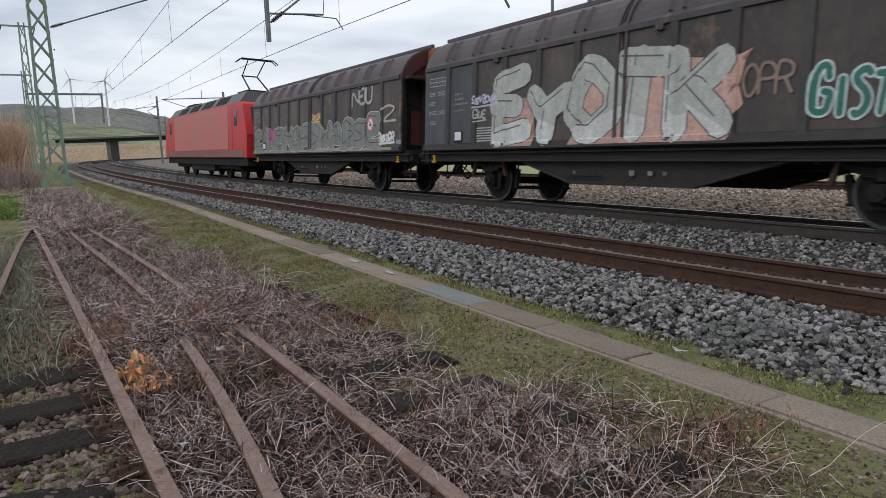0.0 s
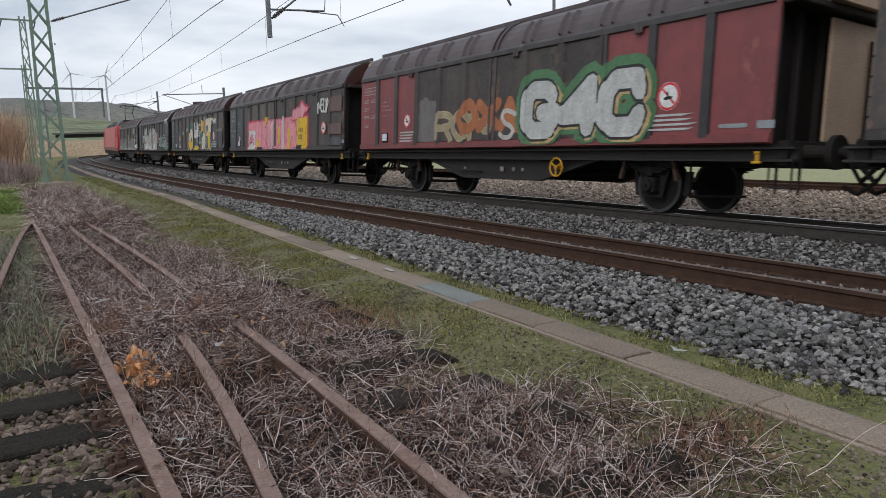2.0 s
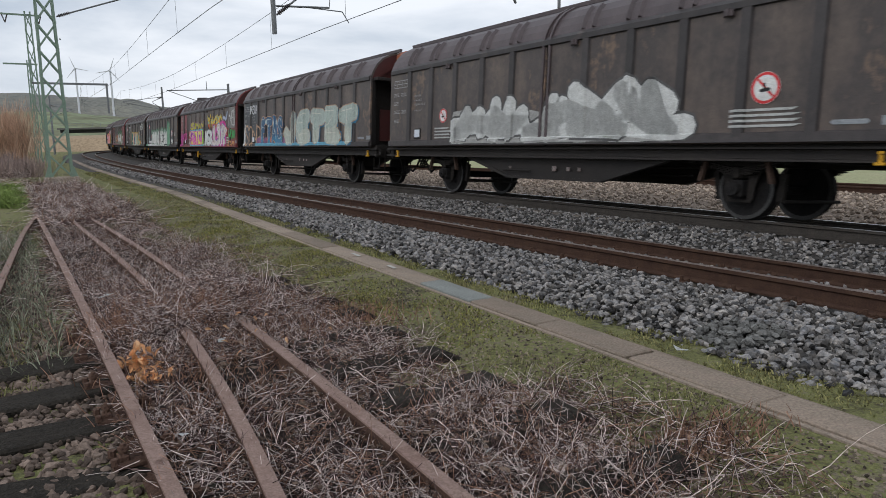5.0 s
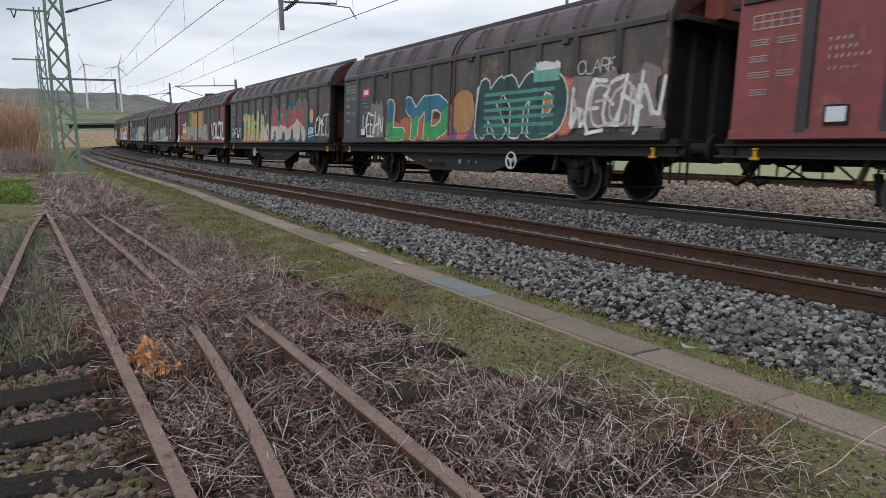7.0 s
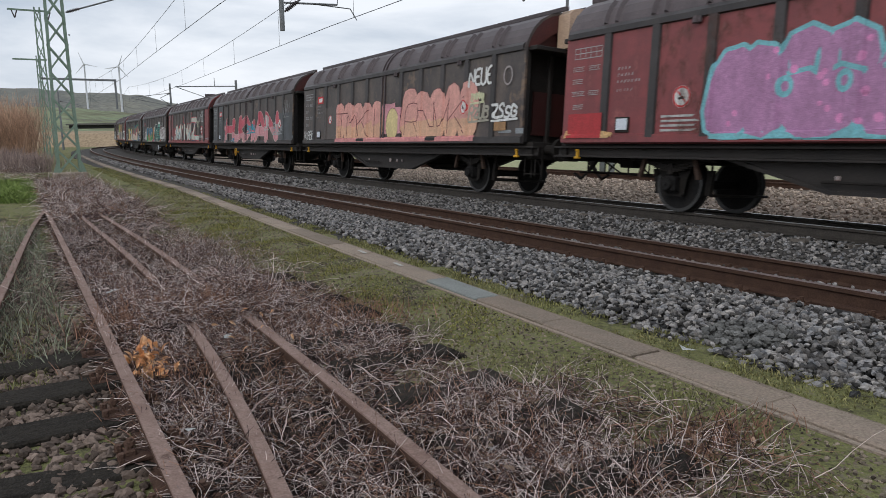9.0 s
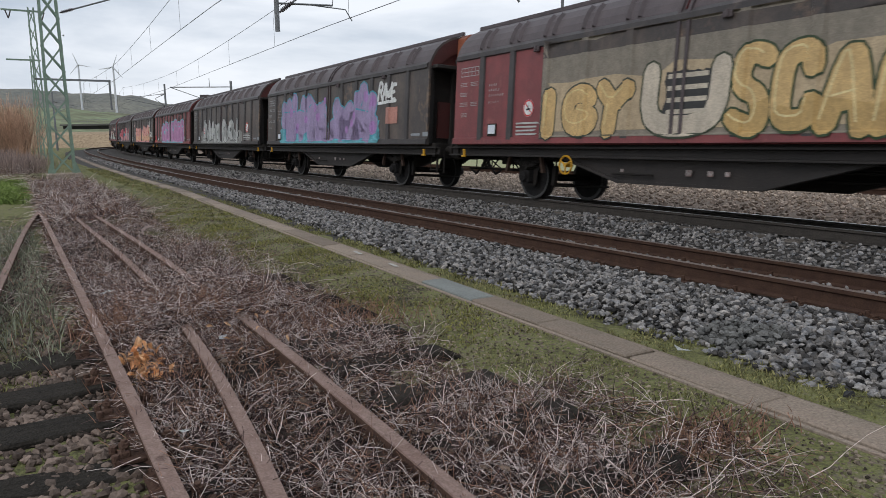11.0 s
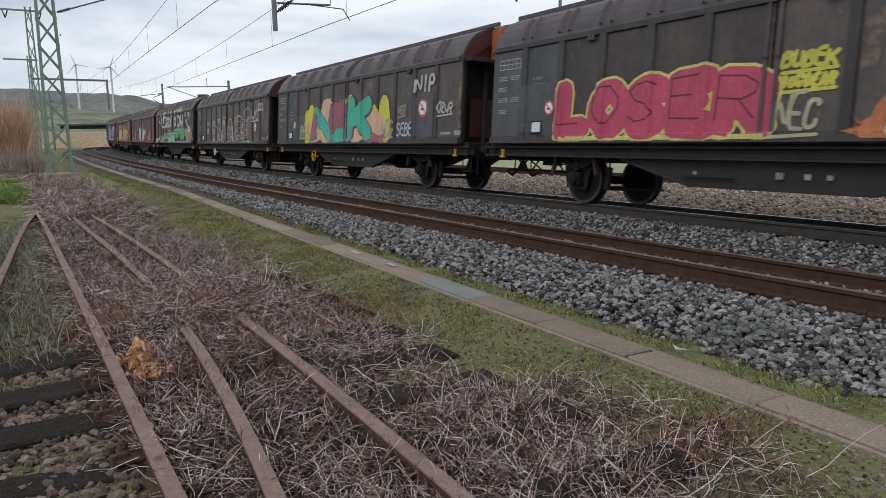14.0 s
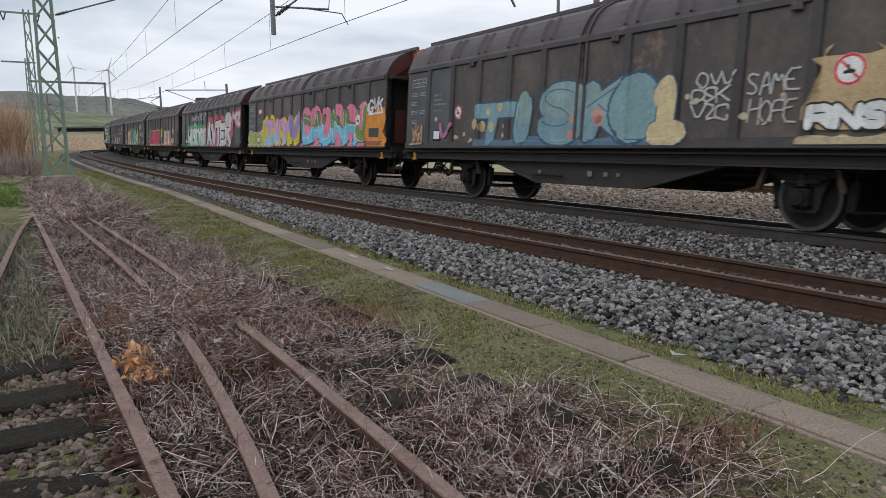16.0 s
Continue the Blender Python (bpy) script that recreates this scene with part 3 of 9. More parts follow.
def road_bridge():
    t = thing("road_bridge", pose(-98, 215, 0.5, 0, 0, -3), "low grey concrete road bridge across the valley", "bridge")
    bm = bmesh.new()
    box(bm, 41, 0, 7.0, 118, 9, 0.5)
    part("deck", bm, M["bridge"], t)
    bm = bmesh.new()
    box(bm, 41, 0, 6.3, 118, 6, 0.9)
    part("girder", bm, M["bridge_dark"], t, "dark shaded bridge girder")
    bm = bmesh.new()
    box(bm, 41, -4.3, 8.5, 118, 0.06, 0.08)
    box(bm, 41, -4.3, 8.0, 118, 0.04, 0.06)
    part("handrail", bm, M["steel"], t)
    for x in (-2, 24, 50, 76):
        bm = bmesh.new()
        box(bm, x, 0, 2.4, 1.2, 5, 7.0)
        part("pier", bm, M["bridge"], t)
    for i in range(46):
        bm = bmesh.new()
        box(bm, -17 + i * 2.5, -4.3, 8.0, 0.06, 0.06, 1.1)
        part("railing_post", bm, M["steel"], t)


road_bridge()


def far_bank():
    """The dry bank seen under the bridge."""
    bm = bmesh.new()
    prism(bm, [(22, -1.0), (32, 5.2), (44, 6.4), (70, -1.0)], "x", -60, 60)
    ob = part("road_bank", bm, M["far_ground"])
    ob.matrix_basis = pose(-98, 215, 0, 0, 0, -3)
    tagged(ob, "dry tan scrub bank behind the road bridge", "bank", kind="structure")


far_bank()


def hill(name, az0, az1, dist, crest, base_z, mat, label, seed, wob=4.0, near=0.55, detail=90):
    """A ridge between two bearings (degrees from straight ahead, left negative); crest: height by bearing."""
    verts, faces = [], []
    cols = detail
    rng = 10
    for i in range(cols):
        a = az0 + (az1 - az0) * i / (cols - 1)
        top = np.interp(a, [c[0] for c in crest], [c[1] for c in crest])
        for j in range(rng):
            u = j / (rng - 1)
            d = dist * (near + (1 - near) * u)
            h = base_z + (top - base_z) * math.sin(u * math.pi / 2) ** 1.2
            h += wob * u * noise.noise(Vector((a * 0.9 + seed, u * 3, 0))) + wob * 0.25 * u * noise.noise(Vector((a * 6 + seed, u * 9, 2)))
            verts.append((d * math.sin(radians(a)), d * math.cos(radians(a)), h))
    for i in range(cols - 1):
        for j in range(rng - 1):
            k = i * rng + j
            faces.append((k, k + rng, k + rng + 1, k + 1))
    me = bpy.data.meshes.new(name)
    me.from_pydata(verts, [], faces)
    me.materials.append(mat)
    for f in me.polygons:
        f.use_smooth = True
    return tagged(new(name, me), label, "hill", kind="structure")


# crest heights by bearing, from the skyline's elevation
SKY = [(-75, 5.2), (-40, 4.6), (-33, 3.95), (-30, 3.8), (-26.5, 3.65), (-24, 3.5), (-22.5, 3.2), (-21, 2.8), (-18, 1.8), (-10, 0.6), (40, 0.6)]
hill("forest_hill", -75, 40, 2400, [(a, 2400 * math.tan(radians(e)) + 1.3) for a, e in SKY], 0, M["forest"], "wooded ridge on the skyline, blue-grey from haze in its colour", 3, 9.0, 0.6, 240)
hill("green_field", -45, 10, 1300, [(-45, 58), (-33, 60), (-28, 58), (-24, 50), (-20, 32), (-10, 8), (10, 4)], -1, M["field"], "pale green winter fields on the valley side, haze in their colour", 7, 2.0, 0.45, 120)


def wind_turbine(px, dist, hub, blade, rot):
    az = px
    t = thing("wind_turbine", pose(dist * math.sin(radians(az)), dist * math.cos(radians(az)), 0, 0, 0, 20), "white wind turbine on the ridge", "wind turbine", "wind turbines")
    bm = bmesh.new()
    rod(bm, (0, 0, 0), (0, 0, hub), 2.6, 14, 1.5)
    part("tower", bm, M["white_paint"], t)
    bm = bmesh.new()
    box(bm, 0, 1.5, hub + 1, 3.4, 9, 3.6, bevel=0.6)
    part("nacelle", bm, M["white_paint"], t)
    bm = bmesh.new()
    rod(bm, (0, 2.5, 0), (0, -1.2, 0), 1.7, 12, 0.9)
    rotor = part("rotor", bm, M["white_paint"], t)
    rotor.location = (0, -4.5, hub + 1)
    for i in range(3):
        bm = bmesh.new()
        m = Matrix.Rotation(radians(rot + 120 * i), 4, "Y")
        lo, hi = [], []
        for z, w, th in ((0, 0.8, 0.7), (4, 1.1, 0.5), (blade * 0.6, 0.75, 0.3), (blade, 0.25, 0.12)):
            lo.append([bm.verts.new(m @ Vector(p)) for p in ((-w, -th, z), (w, -th, z), (w, th, z), (-w, th, z))])
        for a, b in zip(lo, lo[1:]):
            for k in range(4):
                bm.faces.new((a[k], a[(k + 1) % 4], b[(k + 1) % 4], b[k]))
        bm.faces.new(lo[-1])
        bmesh.ops.recalc_face_normals(bm, faces=bm.faces)
        part("blade", bm, M["white_paint"], rotor)
    return rotor, hub


ROTORS = [wind_turbine(-25.0, 1500, 147, 25, 20), wind_turbine(-27.25, 1700, 170, 26, 100)]

# ---- the freight train ----
M["brown"] = material("grimy_brown_wagon", (0.128, 0.099, 0.084), 0.5, 0, (0.060, 0.051, 0.050), 1.0, 140, 0.03, 0.5, (0.20, 0.135, 0.096), (1.6, 1, 0.35), rand=0.3, amount3=0.55, mottle=2.5)
M["red"] = material("dull_red_wagon", (0.265, 0.064, 0.066), 0.5, 0, (0.180, 0.050, 0.053), 1.1, 140, 0.03, 0.5, (0.30, 0.095, 0.088), (1.6, 1, 0.35), rand=0.12, amount3=0.58, mottle=3)
M["grey"] = material("blue_grey_repaint", (0.092, 0.100, 0.110), 0.5, 0, (0.056, 0.059, 0.064), 1.2, 140, 0.03, 0.5, (0.105, 0.097, 0.092), (1.6, 1, 0.35), rand=0.15, amount3=0.58, mottle=3)
M["roof"] = material("sooty_wagon_roof", (0.056, 0.043, 0.046), 0.5, 0, (0.095, 0.073, 0.076), 0.9, 120, 0.04, 0.6, None, (2.5, 1, 0.6), rand=0.15, mottle=4)
M["under"] = material("underframe_black", (0.020, 0.019, 0.018), 0.75, 0.1, (0.036, 0.031, 0.028), 3, 40, 0.25, 1.1, rand=0.2)
M["beam"] = material("solebar_dark_brown", (0.020, 0.0175, 0.017), 0.7, 0.1, (0.034, 0.028, 0.025), 2, 40, 0.2, 0.8, rand=0.2)
M["wheel"] = material("wheel_steel", (0.012, 0.012, 0.013), 0.75, 0.0, (0.026, 0.024, 0.023), 4, 40, 0.2, 1.1)
M["tread"] = material("wheel_rim_worn", (0.05, 0.05, 0.05), 0.45, 0.7, (0.09, 0.087, 0.084), 4, 40, 0.1, 1.1)
M["end_orange"] = material("orange_end_wall", (0.40, 0.13, 0.065), 0.6, 0, (0.30, 0.10, 0.055), 2, 40, 0.1, 1.0, rand=0.15)
M["end_red"] = material("dark_red_end", (0.10, 0.022, 0.02), 0.6, 0, (0.06, 0.02, 0.018), 2, 40, 0.1, 1.0, rand=0.3)
M["end_beige"] = material("beige_end_wall", (0.62, 0.45, 0.32), 0.6, 0, (0.48, 0.33, 0.24), 2, 40, 0.1, 1.0, rand=0.15)
M["end_brick"] = material("brick_red_end", (0.30, 0.075, 0.055), 0.6, 0, (0.20, 0.055, 0.04), 2, 40, 0.1, 1.0, rand=0.3)
M["faded_mark"] = material("faded_white_mark", (0.30, 0.28, 0.27), 0.7, 0, (0.17, 0.10, 0.09), 14, 60, 0.0, 0.5, rand=0.5)
M["shackle"] = material("rusty_shackle", (0.085, 0.055, 0.042), 0.8, 0, (0.05, 0.034, 0.028), 6, 60, 0.3, 1.0)
M["post"] = material("wagon_frame_brown", (0.068, 0.059, 0.058), 0.5, 0, (0.040, 0.035, 0.036), 1.4, 140, 0.03, 0.5, (0.100, 0.078, 0.070), (1.2, 1, 0.5), rand=0.2, amount3=0.57, mottle=3)
M["hook_yellow"] = material("yellow_hook", (0.62, 0.33, 0.015), 0.5, 0, (0.50, 0.25, 0.012), 6, 60, 0.1, 1.0)
M["paper"] = material("white_card", (0.70, 0.74, 0.80), 0.6, 0, (0.60, 0.65, 0.72), 6, 60, 0.0, 1.0)

_paints = {}


def paint(rgb):
    """Spray paint, a little worn, of one colour."""
    key = tuple(round(min(0.88, c * 1.38), 3) for c in rgb)
    if key not in _paints:
        _paints[key] = material("spray_paint", key, 0.6, 0, tuple(c * 0.66 + 0.006 for c in key), 3.0, 60, 0.04, 0.5, tuple(min(0.9, c * 1.1 + 0.01) for c in key), (1.3, 1, 0.6), amount3=0.60, mottle=11)
    return _paints[key]


HALF, LOB, BASE = 6.4, 14.046, 8.137
BAY = 2 * HALF / 12
RIBS = [-HALF + BAY * i for i in range(1, 12) if i != 6]
SIDE = 1.42
PROFILE = [(1.40, 1.13), (1.415, 1.16), (1.42, 2.2), (1.42, 3.08), (1.40, 3.16), (1.34, 3.30), (1.24, 3.46), (1.08, 3.62), (0.84, 3.75), (0.45, 3.85), (0.0, 3.88)]
RIB_W, RIB_D = 0.075, 0.042


def surface(x):
    """How far the painted side stands out at x: the posts stand proud of the panels."""
    d = 0.0
    for r in RIBS:
        e = abs(x - r)
        if e < RIB_W:
            d = RIB_D
        elif e < RIB_W + 0.03:
            d = max(d, RIB_D * (RIB_W + 0.03 - e) / 0.03)
    return d


def half_shell(x0, x1, steps=1):
    """One sliding door: side wall and curved roof half."""
    bm = bmesh.new()
    rings = []
    for x in np.linspace(x0, x1, steps + 1):
        rings.append([bm.verts.new((x, y, z)) for y, z in PROFILE] + [bm.verts.new((x, max(0.0, y - 0.05), z - 0.03)) for y, z in PROFILE[::-1]])
    n = len(rings[0])
    for a, b in zip(rings, rings[1:]):
        for k in range(n):
            bm.faces.new((a[k], b[k], b[(k + 1) % n], a[(k + 1) % n]))
    for r in (rings[0], rings[-1]):
        bm.faces.new(r)
    bmesh.ops.recalc_face_normals(bm, faces=bm.faces)
    return bm


def mesh_of(bm, name, mat):
    me = bpy.data.meshes.new(name)
    bm.to_mesh(me)
    bm.free()
    me.materials.append(mat)
    return me


def shared_parts():
    """Meshes that all wagons share, by name: (mesh name, material key, list of poses)."""
    P = {}
    bm = bmesh.new()
    # a post, tapered at its sides, with the knuckle where the roof begins
    prism(bm, [(-RIB_W - 0.02, SIDE - 0.01), (-RIB_W, SIDE + RIB_D), (RIB_W, SIDE + RIB_D), (RIB_W + 0.02, SIDE - 0.01)], "x", 1.2, 3.06)
    for v in bm.verts:
        v.co = Vector((v.co.y, v.co.z, v.co.x))
    P["post"] = bm
    bm = bmesh.new()
    prism(bm, [(SIDE - 0.02, 2.97), (SIDE + RIB_D + 0.003, 2.99), (SIDE + RIB_D + 0.003, 3.08), (SIDE - 0.02, 3.15)], "x", -HALF + 0.06, HALF - 0.06)
    P["cornice"] = bm
    bm = bmesh.new()
    prism(bm, [(SIDE - 0.02, 1.12), (SIDE + 0.04, 1.12), (SIDE + 0.04, 1.24), (SIDE - 0.02, 1.27)], "x", -HALF, HALF)
    P["bottom_rail"] = bm
    # roof knuckle: a short diagonal bulge over the shoulder
    bm = bmesh.new()
    pts = [(1.40, 3.16), (1.34, 3.30), (1.24, 3.46), (1.10, 3.60)]
    lo = [bm.verts.new((-0.055 + 0.03 * i, y - 0.01, z)) for i, (y, z) in enumerate(pts)]
    hi = [bm.verts.new((0.055 + 0.03 * i, y - 0.01, z)) for i, (y, z) in enumerate(pts)]
    to = [bm.verts.new((0.03 * i, y + 0.045, z + 0.035)) for i, (y, z) in enumerate(pts)]
    for i in range(3):
        bm.faces.new((lo[i], to[i], to[i + 1], lo[i + 1]))
        bm.faces.new((hi[i], hi[i + 1], to[i + 1], to[i]))
    for i in (0, 3):
        bm.faces.new((lo[i], to[i], hi[i]))
    bmesh.ops.recalc_face_normals(bm, faces=bm.faces)
    P["roof_knuckle"] = bm
    bm = bmesh.new()
    for x in (-0.09, 0.09):
        pr = [(y + 0.035, z + 0.02) for y, z in PROFILE[2:]]
        vs = [[bm.verts.new((x + d, y, z)) for y, z in pr] for d in (-0.03, 0.03)]
        vi = [[bm.verts.new((x + d, y - 0.06, z - 0.03)) for y, z in pr] for d in (-0.03, 0.03)]
        for i in range(len(pr) - 1):
            bm.faces.new((vs[0][i], vs[1][i], vs[1][i + 1], vs[0][i + 1]))
            bm.faces.new((vs[0][i], vs[0][i + 1], vi[0][i + 1], vi[0][i]))
            bm.faces.new((vs[1][i + 1], vs[1][i], vi[1][i], vi[1][i + 1]))
        box(bm, x, SIDE + 0.01, 1.72, 0.06, 0.05, 1.1)
    bmesh.ops.recalc_face_normals(bm, faces=bm.faces)
    P["centre_seal"] = bm
    bm = bmesh.new()
    box(bm, 0, 0, 3.90, 2 * HALF + 0.7, 0.5, 0.05, bevel=0.015)
    box(bm, 0, 0.62, 3.86, 2 * HALF + 0.5, 0.07, 0.08)
    P["roof_ridge"] = bm
    # underframe
    bm = bmesh.new()
    prism(bm, [(1.18, 1.06), (1.34, 1.06), (1.34, 1.03), (1.22, 1.02), (1.22, 0.90), (1.34, 0.89), (1.34, 0.86), (1.18, 0.86)], "x", -6.7, 6.7)
    P["solebar"] = bm
    bm = bmesh.new()
    prism(bm, [(-2.9, 0.87), (2.9, 0.87), (1.35, 0.46), (-1.35, 0.46)], "y", 1.14, 1.18)
    prism(bm, [(-2.95, 0.86), (-1.37, 0.44), (1.37, 0.44), (2.95, 0.86), (2.88, 0.90), (1.33, 0.49), (-1.33, 0.49), (-2.88, 0.90)], "y", 1.10, 1.22)
    P["truss"] = bm
    bm = bmesh.new()
    box(bm, 0, 1.224, 0.66, 0.11, 0.006, 0.10)
    P["frame_mark"] = bm
    bm = bmesh.new()
    rod(bm, (0.55, 1.25, 0.60), (-0.35, 1.25, 0.60), 0.018, 6)
    P["shunting_grip"] = bm
    bm = bmesh.new()
    box(bm, 0, 0, 1.08, 13.2, 2.5, 0.07)
    box(bm, 0, 0, 0.92, 12.8, 0.3, 0.25)
    for x in (-5.5, -2.7, 0, 2.7, 5.5):
        box(bm, x, 0, 0.95, 0.18, 2.3, 0.2)
    P["floor_frame"] = bm
    bm = bmesh.new()
    box(bm, 0, 0, 0.98, 0.16, 2.55, 0.34, bevel=0.01)
    P["headstock"] = bm
    bm = bmesh.new()
    rod(bm, (0, 0, 1.0), (0.34, 0, 1.0), 0.11, 14, 0.085)
    rod(bm, (0.30, 0, 1.0), (0.42, 0, 1.0), 0.065, 12)
    rod(bm, (0.42, 0, 1.0), (0.46, 0, 1.0), 0.23, 20)
    P["buffer"] = bm
    bm = bmesh.new()
    rod(bm, (0, 0, 0.98), (0.3, 0, 0.95), 0.045, 8)
    box(bm, 0.34, 0, 0.93, 0.14, 0.07, 0.2, bevel=0.015)
    rod(bm, (0.3, 0.06, 0.9), (0.55, 0.03, 0.62), 0.025, 6)
    rod(bm, (0.3, -0.06, 0.9), (0.55, -0.03, 0.62), 0.025, 6)
    P["coupling"] = bm
    bm = bmesh.new()
    pts = [(0, 0.30, 0.95), (0.2, 0.32, 0.62), (0.42, 0.33, 0.45), (0.62, 0.34, 0.55)]
    for a, b in zip(pts, pts[1:]):
        rod(bm, a, b, 0.03, 7)
    P["brake_hose"] = bm
    # end wall
    bm = bmesh.new()
    pr = [(y - 0.13 if y > 0.2 else 0, z - 0.06) for y, z in PROFILE if z > 2.95]
    prism(bm, [(-y, z) for y, z in pr[:-1]] + [(y, z) for y, z in pr[::-1]][0:], "x", -0.03, 0.03)
    P["end_gable"] = bm
    bm = bmesh.new()
    out = [(y - 0.05, z - 0.02) for y, z in PROFILE if z > 3.0 and y > 0.4]
    inn = [(y - 0.10 - 0.10 * i, z - 0.05 - 0.02 * i) for i, (y, z) in enumerate(out)]
    prism(bm, out + inn[::-1], "x", -0.02, 0.02)
    P["end_flange"] = bm
    bm = bmesh.new()
    box(bm, 0, 1.30, 2.1, 0.04, 0.10, 1.9, bevel=0.01)
    P["end_edge"] = bm
    bm = bmesh.new()
    prism(bm, [(-0.62, 3.07), (0.62, 3.07), (0.62, 3.74), (0.52, 3.84), (0.36, 3.88), (-0.36, 3.88), (-0.52, 3.84), (-0.62, 3.74)], "x", -0.17, 0.17)
    P["end_box"] = bm
    bm = bmesh.new()
    box(bm, 0, -0.42, 2.05, 0.05, 1.35, 1.75, bevel=0.01)
    P["end_panel_centre"] = bm
    bm = bmesh.new()
    for y in (-0.9, -0.3, 0.35, 0.8):
        rod(bm, (6.3, y, 0.9), (6.3, y, 0.56), 0.016, 6)
    for x0, x1, z0, z1 in ((6.55, 4.9, 0.60, 0.56), (6.4, 5.7, 0.92, 0.58), (5.4, 5.0, 0.88, 0.56), (6.1, 5.8, 0.56, 0.86)):
        rod(bm, (x0, 0.5, z0), (x1, 0.5, z1), 0.018, 6)
    rod(bm, (6.3, -1.0, 0.58), (6.3, 1.0, 0.58), 0.02, 6)
    box(bm, 5.75, 0.2, 0.80, 0.35, 0.3, 0.2, bevel=0.02)
    P["brake_rigging"] = bm
    bm = bmesh.new()
    prism(bm, [(0.47, 0.88), (0.53, 0.88), (0.62, 0.62), (0.63, 0.55), (0.57, 0.55), (0.55, 0.62)], "y", 1.09, 1.16)
    P["spring_shackle"] = bm
    bm = bmesh.new()
    box(bm, 0, 0, 2.1, 0.06, 2.5, 1.95)
    P["end_wall"] = bm
    bm = bmesh.new()
    box(bm, 0.07, 0, 2.1, 0.10, 0.10, 1.94, bevel=0.012)
    P["end_post"] = bm
    bm = bmesh.new()
    box(bm, 0.26, 0, 3.02, 0.48, 2.66, 0.09, bevel=0.012)
    P["end_shelf"] = bm
    bm = bmesh.new()
    box(bm, 0.05, 0.1, 1.75, 0.05, 2.2, 0.9)
    P["end_cabinet"] = bm
    bm = bmesh.new()
    for y in (0.78, 1.14):
        rod(bm, (0.2, y, 1.1), (0.2, y, 2.7), 0.02, 6)
    for i in range(5):
        rod(bm, (0.2, 0.78, 1.3 + 0.3 * i), (0.2, 1.14, 1.3 + 0.3 * i), 0.014, 6)
    P["end_ladder"] = bm
    bm = bmesh.new()
    for z in (0.50,):
        box(bm, 0, 1.14, z, 0.30, 0.14, 0.025)
    for x in (-0.17, 0.17):
        box(bm, x, 1.02, 0.72, 0.03, 0.03, 0.6)
        rod(bm, (x, 1.2, 0.9), (x, 1.2, 0.45), 0.014, 6)
    P["step"] = bm
    bm = bmesh.new()
    box(bm, 0, 1.37, 0.91, 0.055, 0.05, 0.15, bevel=0.01)
    box(bm, 0, 1.38, 0.845, 0.13, 0.07, 0.04, bevel=0.01)
    box(bm, 0, 1.38, 0.98, 0.08, 0.05, 0.04, bevel=0.01)
    P["tow_hook"] = bm
    # running gear
    bm = bmesh.new()
    for y in (0.71, -0.71):
        sg = 1 if y > 0 else -1
        rod(bm, (0, y, 0.46), (0, y + sg * 0.13, 0.46), 0.46, 32)
        rod(bm, (0, y - sg * 0.03, 0.46), (0, y, 0.46), 0.49, 32)
        rod(bm, (0, y + sg * 0.13, 0.46), (0, y + sg * 0.17, 0.46), 0.13, 16)
        for k in range(12):
            a = k * math.pi / 6
            box(bm, 0.30 * math.cos(a), y + sg * 0.13, 0.46 + 0.30 * math.sin(a), 0.03, 0.01, 0.03)
    rod(bm, (0, -1.05, 0.46), (0, 1.05, 0.46), 0.075, 12)
    P["wheelset"] = bm
    for nm, y, ra, rb in (("wheel_rim", 0.845, 0.46, 0.405), ("wheel_flange", 0.675, 0.489, 0.42)):
        bm = bmesh.new()
        r = bmesh.ops.create_circle(bm, segments=32, radius=ra, matrix=Matrix.Translation((0, y, 0.46)) @ Matrix.Rotation(math.pi / 2, 4, "X"))
        r2 = bmesh.ops.create_circle(bm, segments=32, radius=rb, matrix=Matrix.Translation((0, y, 0.46)) @ Matrix.Rotation(math.pi / 2, 4, "X"))
        for k in range(32):
            a, b = r["verts"], r2["verts"]
            bm.faces.new((a[k], a[(k + 1) % 32], b[(k + 1) % 32], b[k]))
        P[nm] = bm
    bm = bmesh.new()
    # leaf spring of five leaves
    for i in range(5):
        L = 0.66 - 0.10 * i
        pts = [(-L, 0.80 - 0.03 * i + 0.06 * (L / 0.66) ** 2), (0, 0.745 - 0.022 * i), (L, 0.80 - 0.03 * i + 0.06 * (L / 0.66) ** 2)]
        for (xa, za), (xb, zb) in zip(pts, pts[1:]):
            bar(bm, (xa, 1.03, za), (xb, 1.03, zb), 0.12, 0.018)
    box(bm, 0, 1.03, 0.70, 0.10, 0.15, 0.18, bevel=0.01)
    for x in (-0.68, 0.68):
        rod(bm, (x, 1.03, 0.84), (x + (0.1 if x > 0 else -0.1), 1.03, 0.92), 0.03, 8)
        box(bm, x + (0.12 if x > 0 else -0.12), 1.03, 0.88, 0.13, 0.16, 0.12, bevel=0.01)
    P["leaf_spring"] = bm
    bm = bmesh.new()
    prism(bm, [(-0.42, 0.9), (-0.26, 0.55), (-0.22, 0.30), (-0.13, 0.28), (-0.13, 0.62), (0.13, 0.62), (0.13, 0.28), (0.22, 0.30), (0.26, 0.55), (0.42, 0.9)], "y", 0.97, 0.985)
    bar(bm, (-0.2, 0.99, 0.28), (0.2, 0.99, 0.28), 0.02, 0.04)
    P["axle_guard"] = bm
    bm = bmesh.new()
    box(bm, 0, 1.03, 0.46, 0.25, 0.2, 0.26, bevel=0.03)
    rod(bm, (0, 1.1, 0.46), (0, 1.19, 0.46), 0.12, 16, 0.10)
    rod(bm, (0, 1.19, 0.46), (0, 1.21, 0.46), 0.035, 8)
    P["axle_box"] = bm
    bm = bmesh.new()
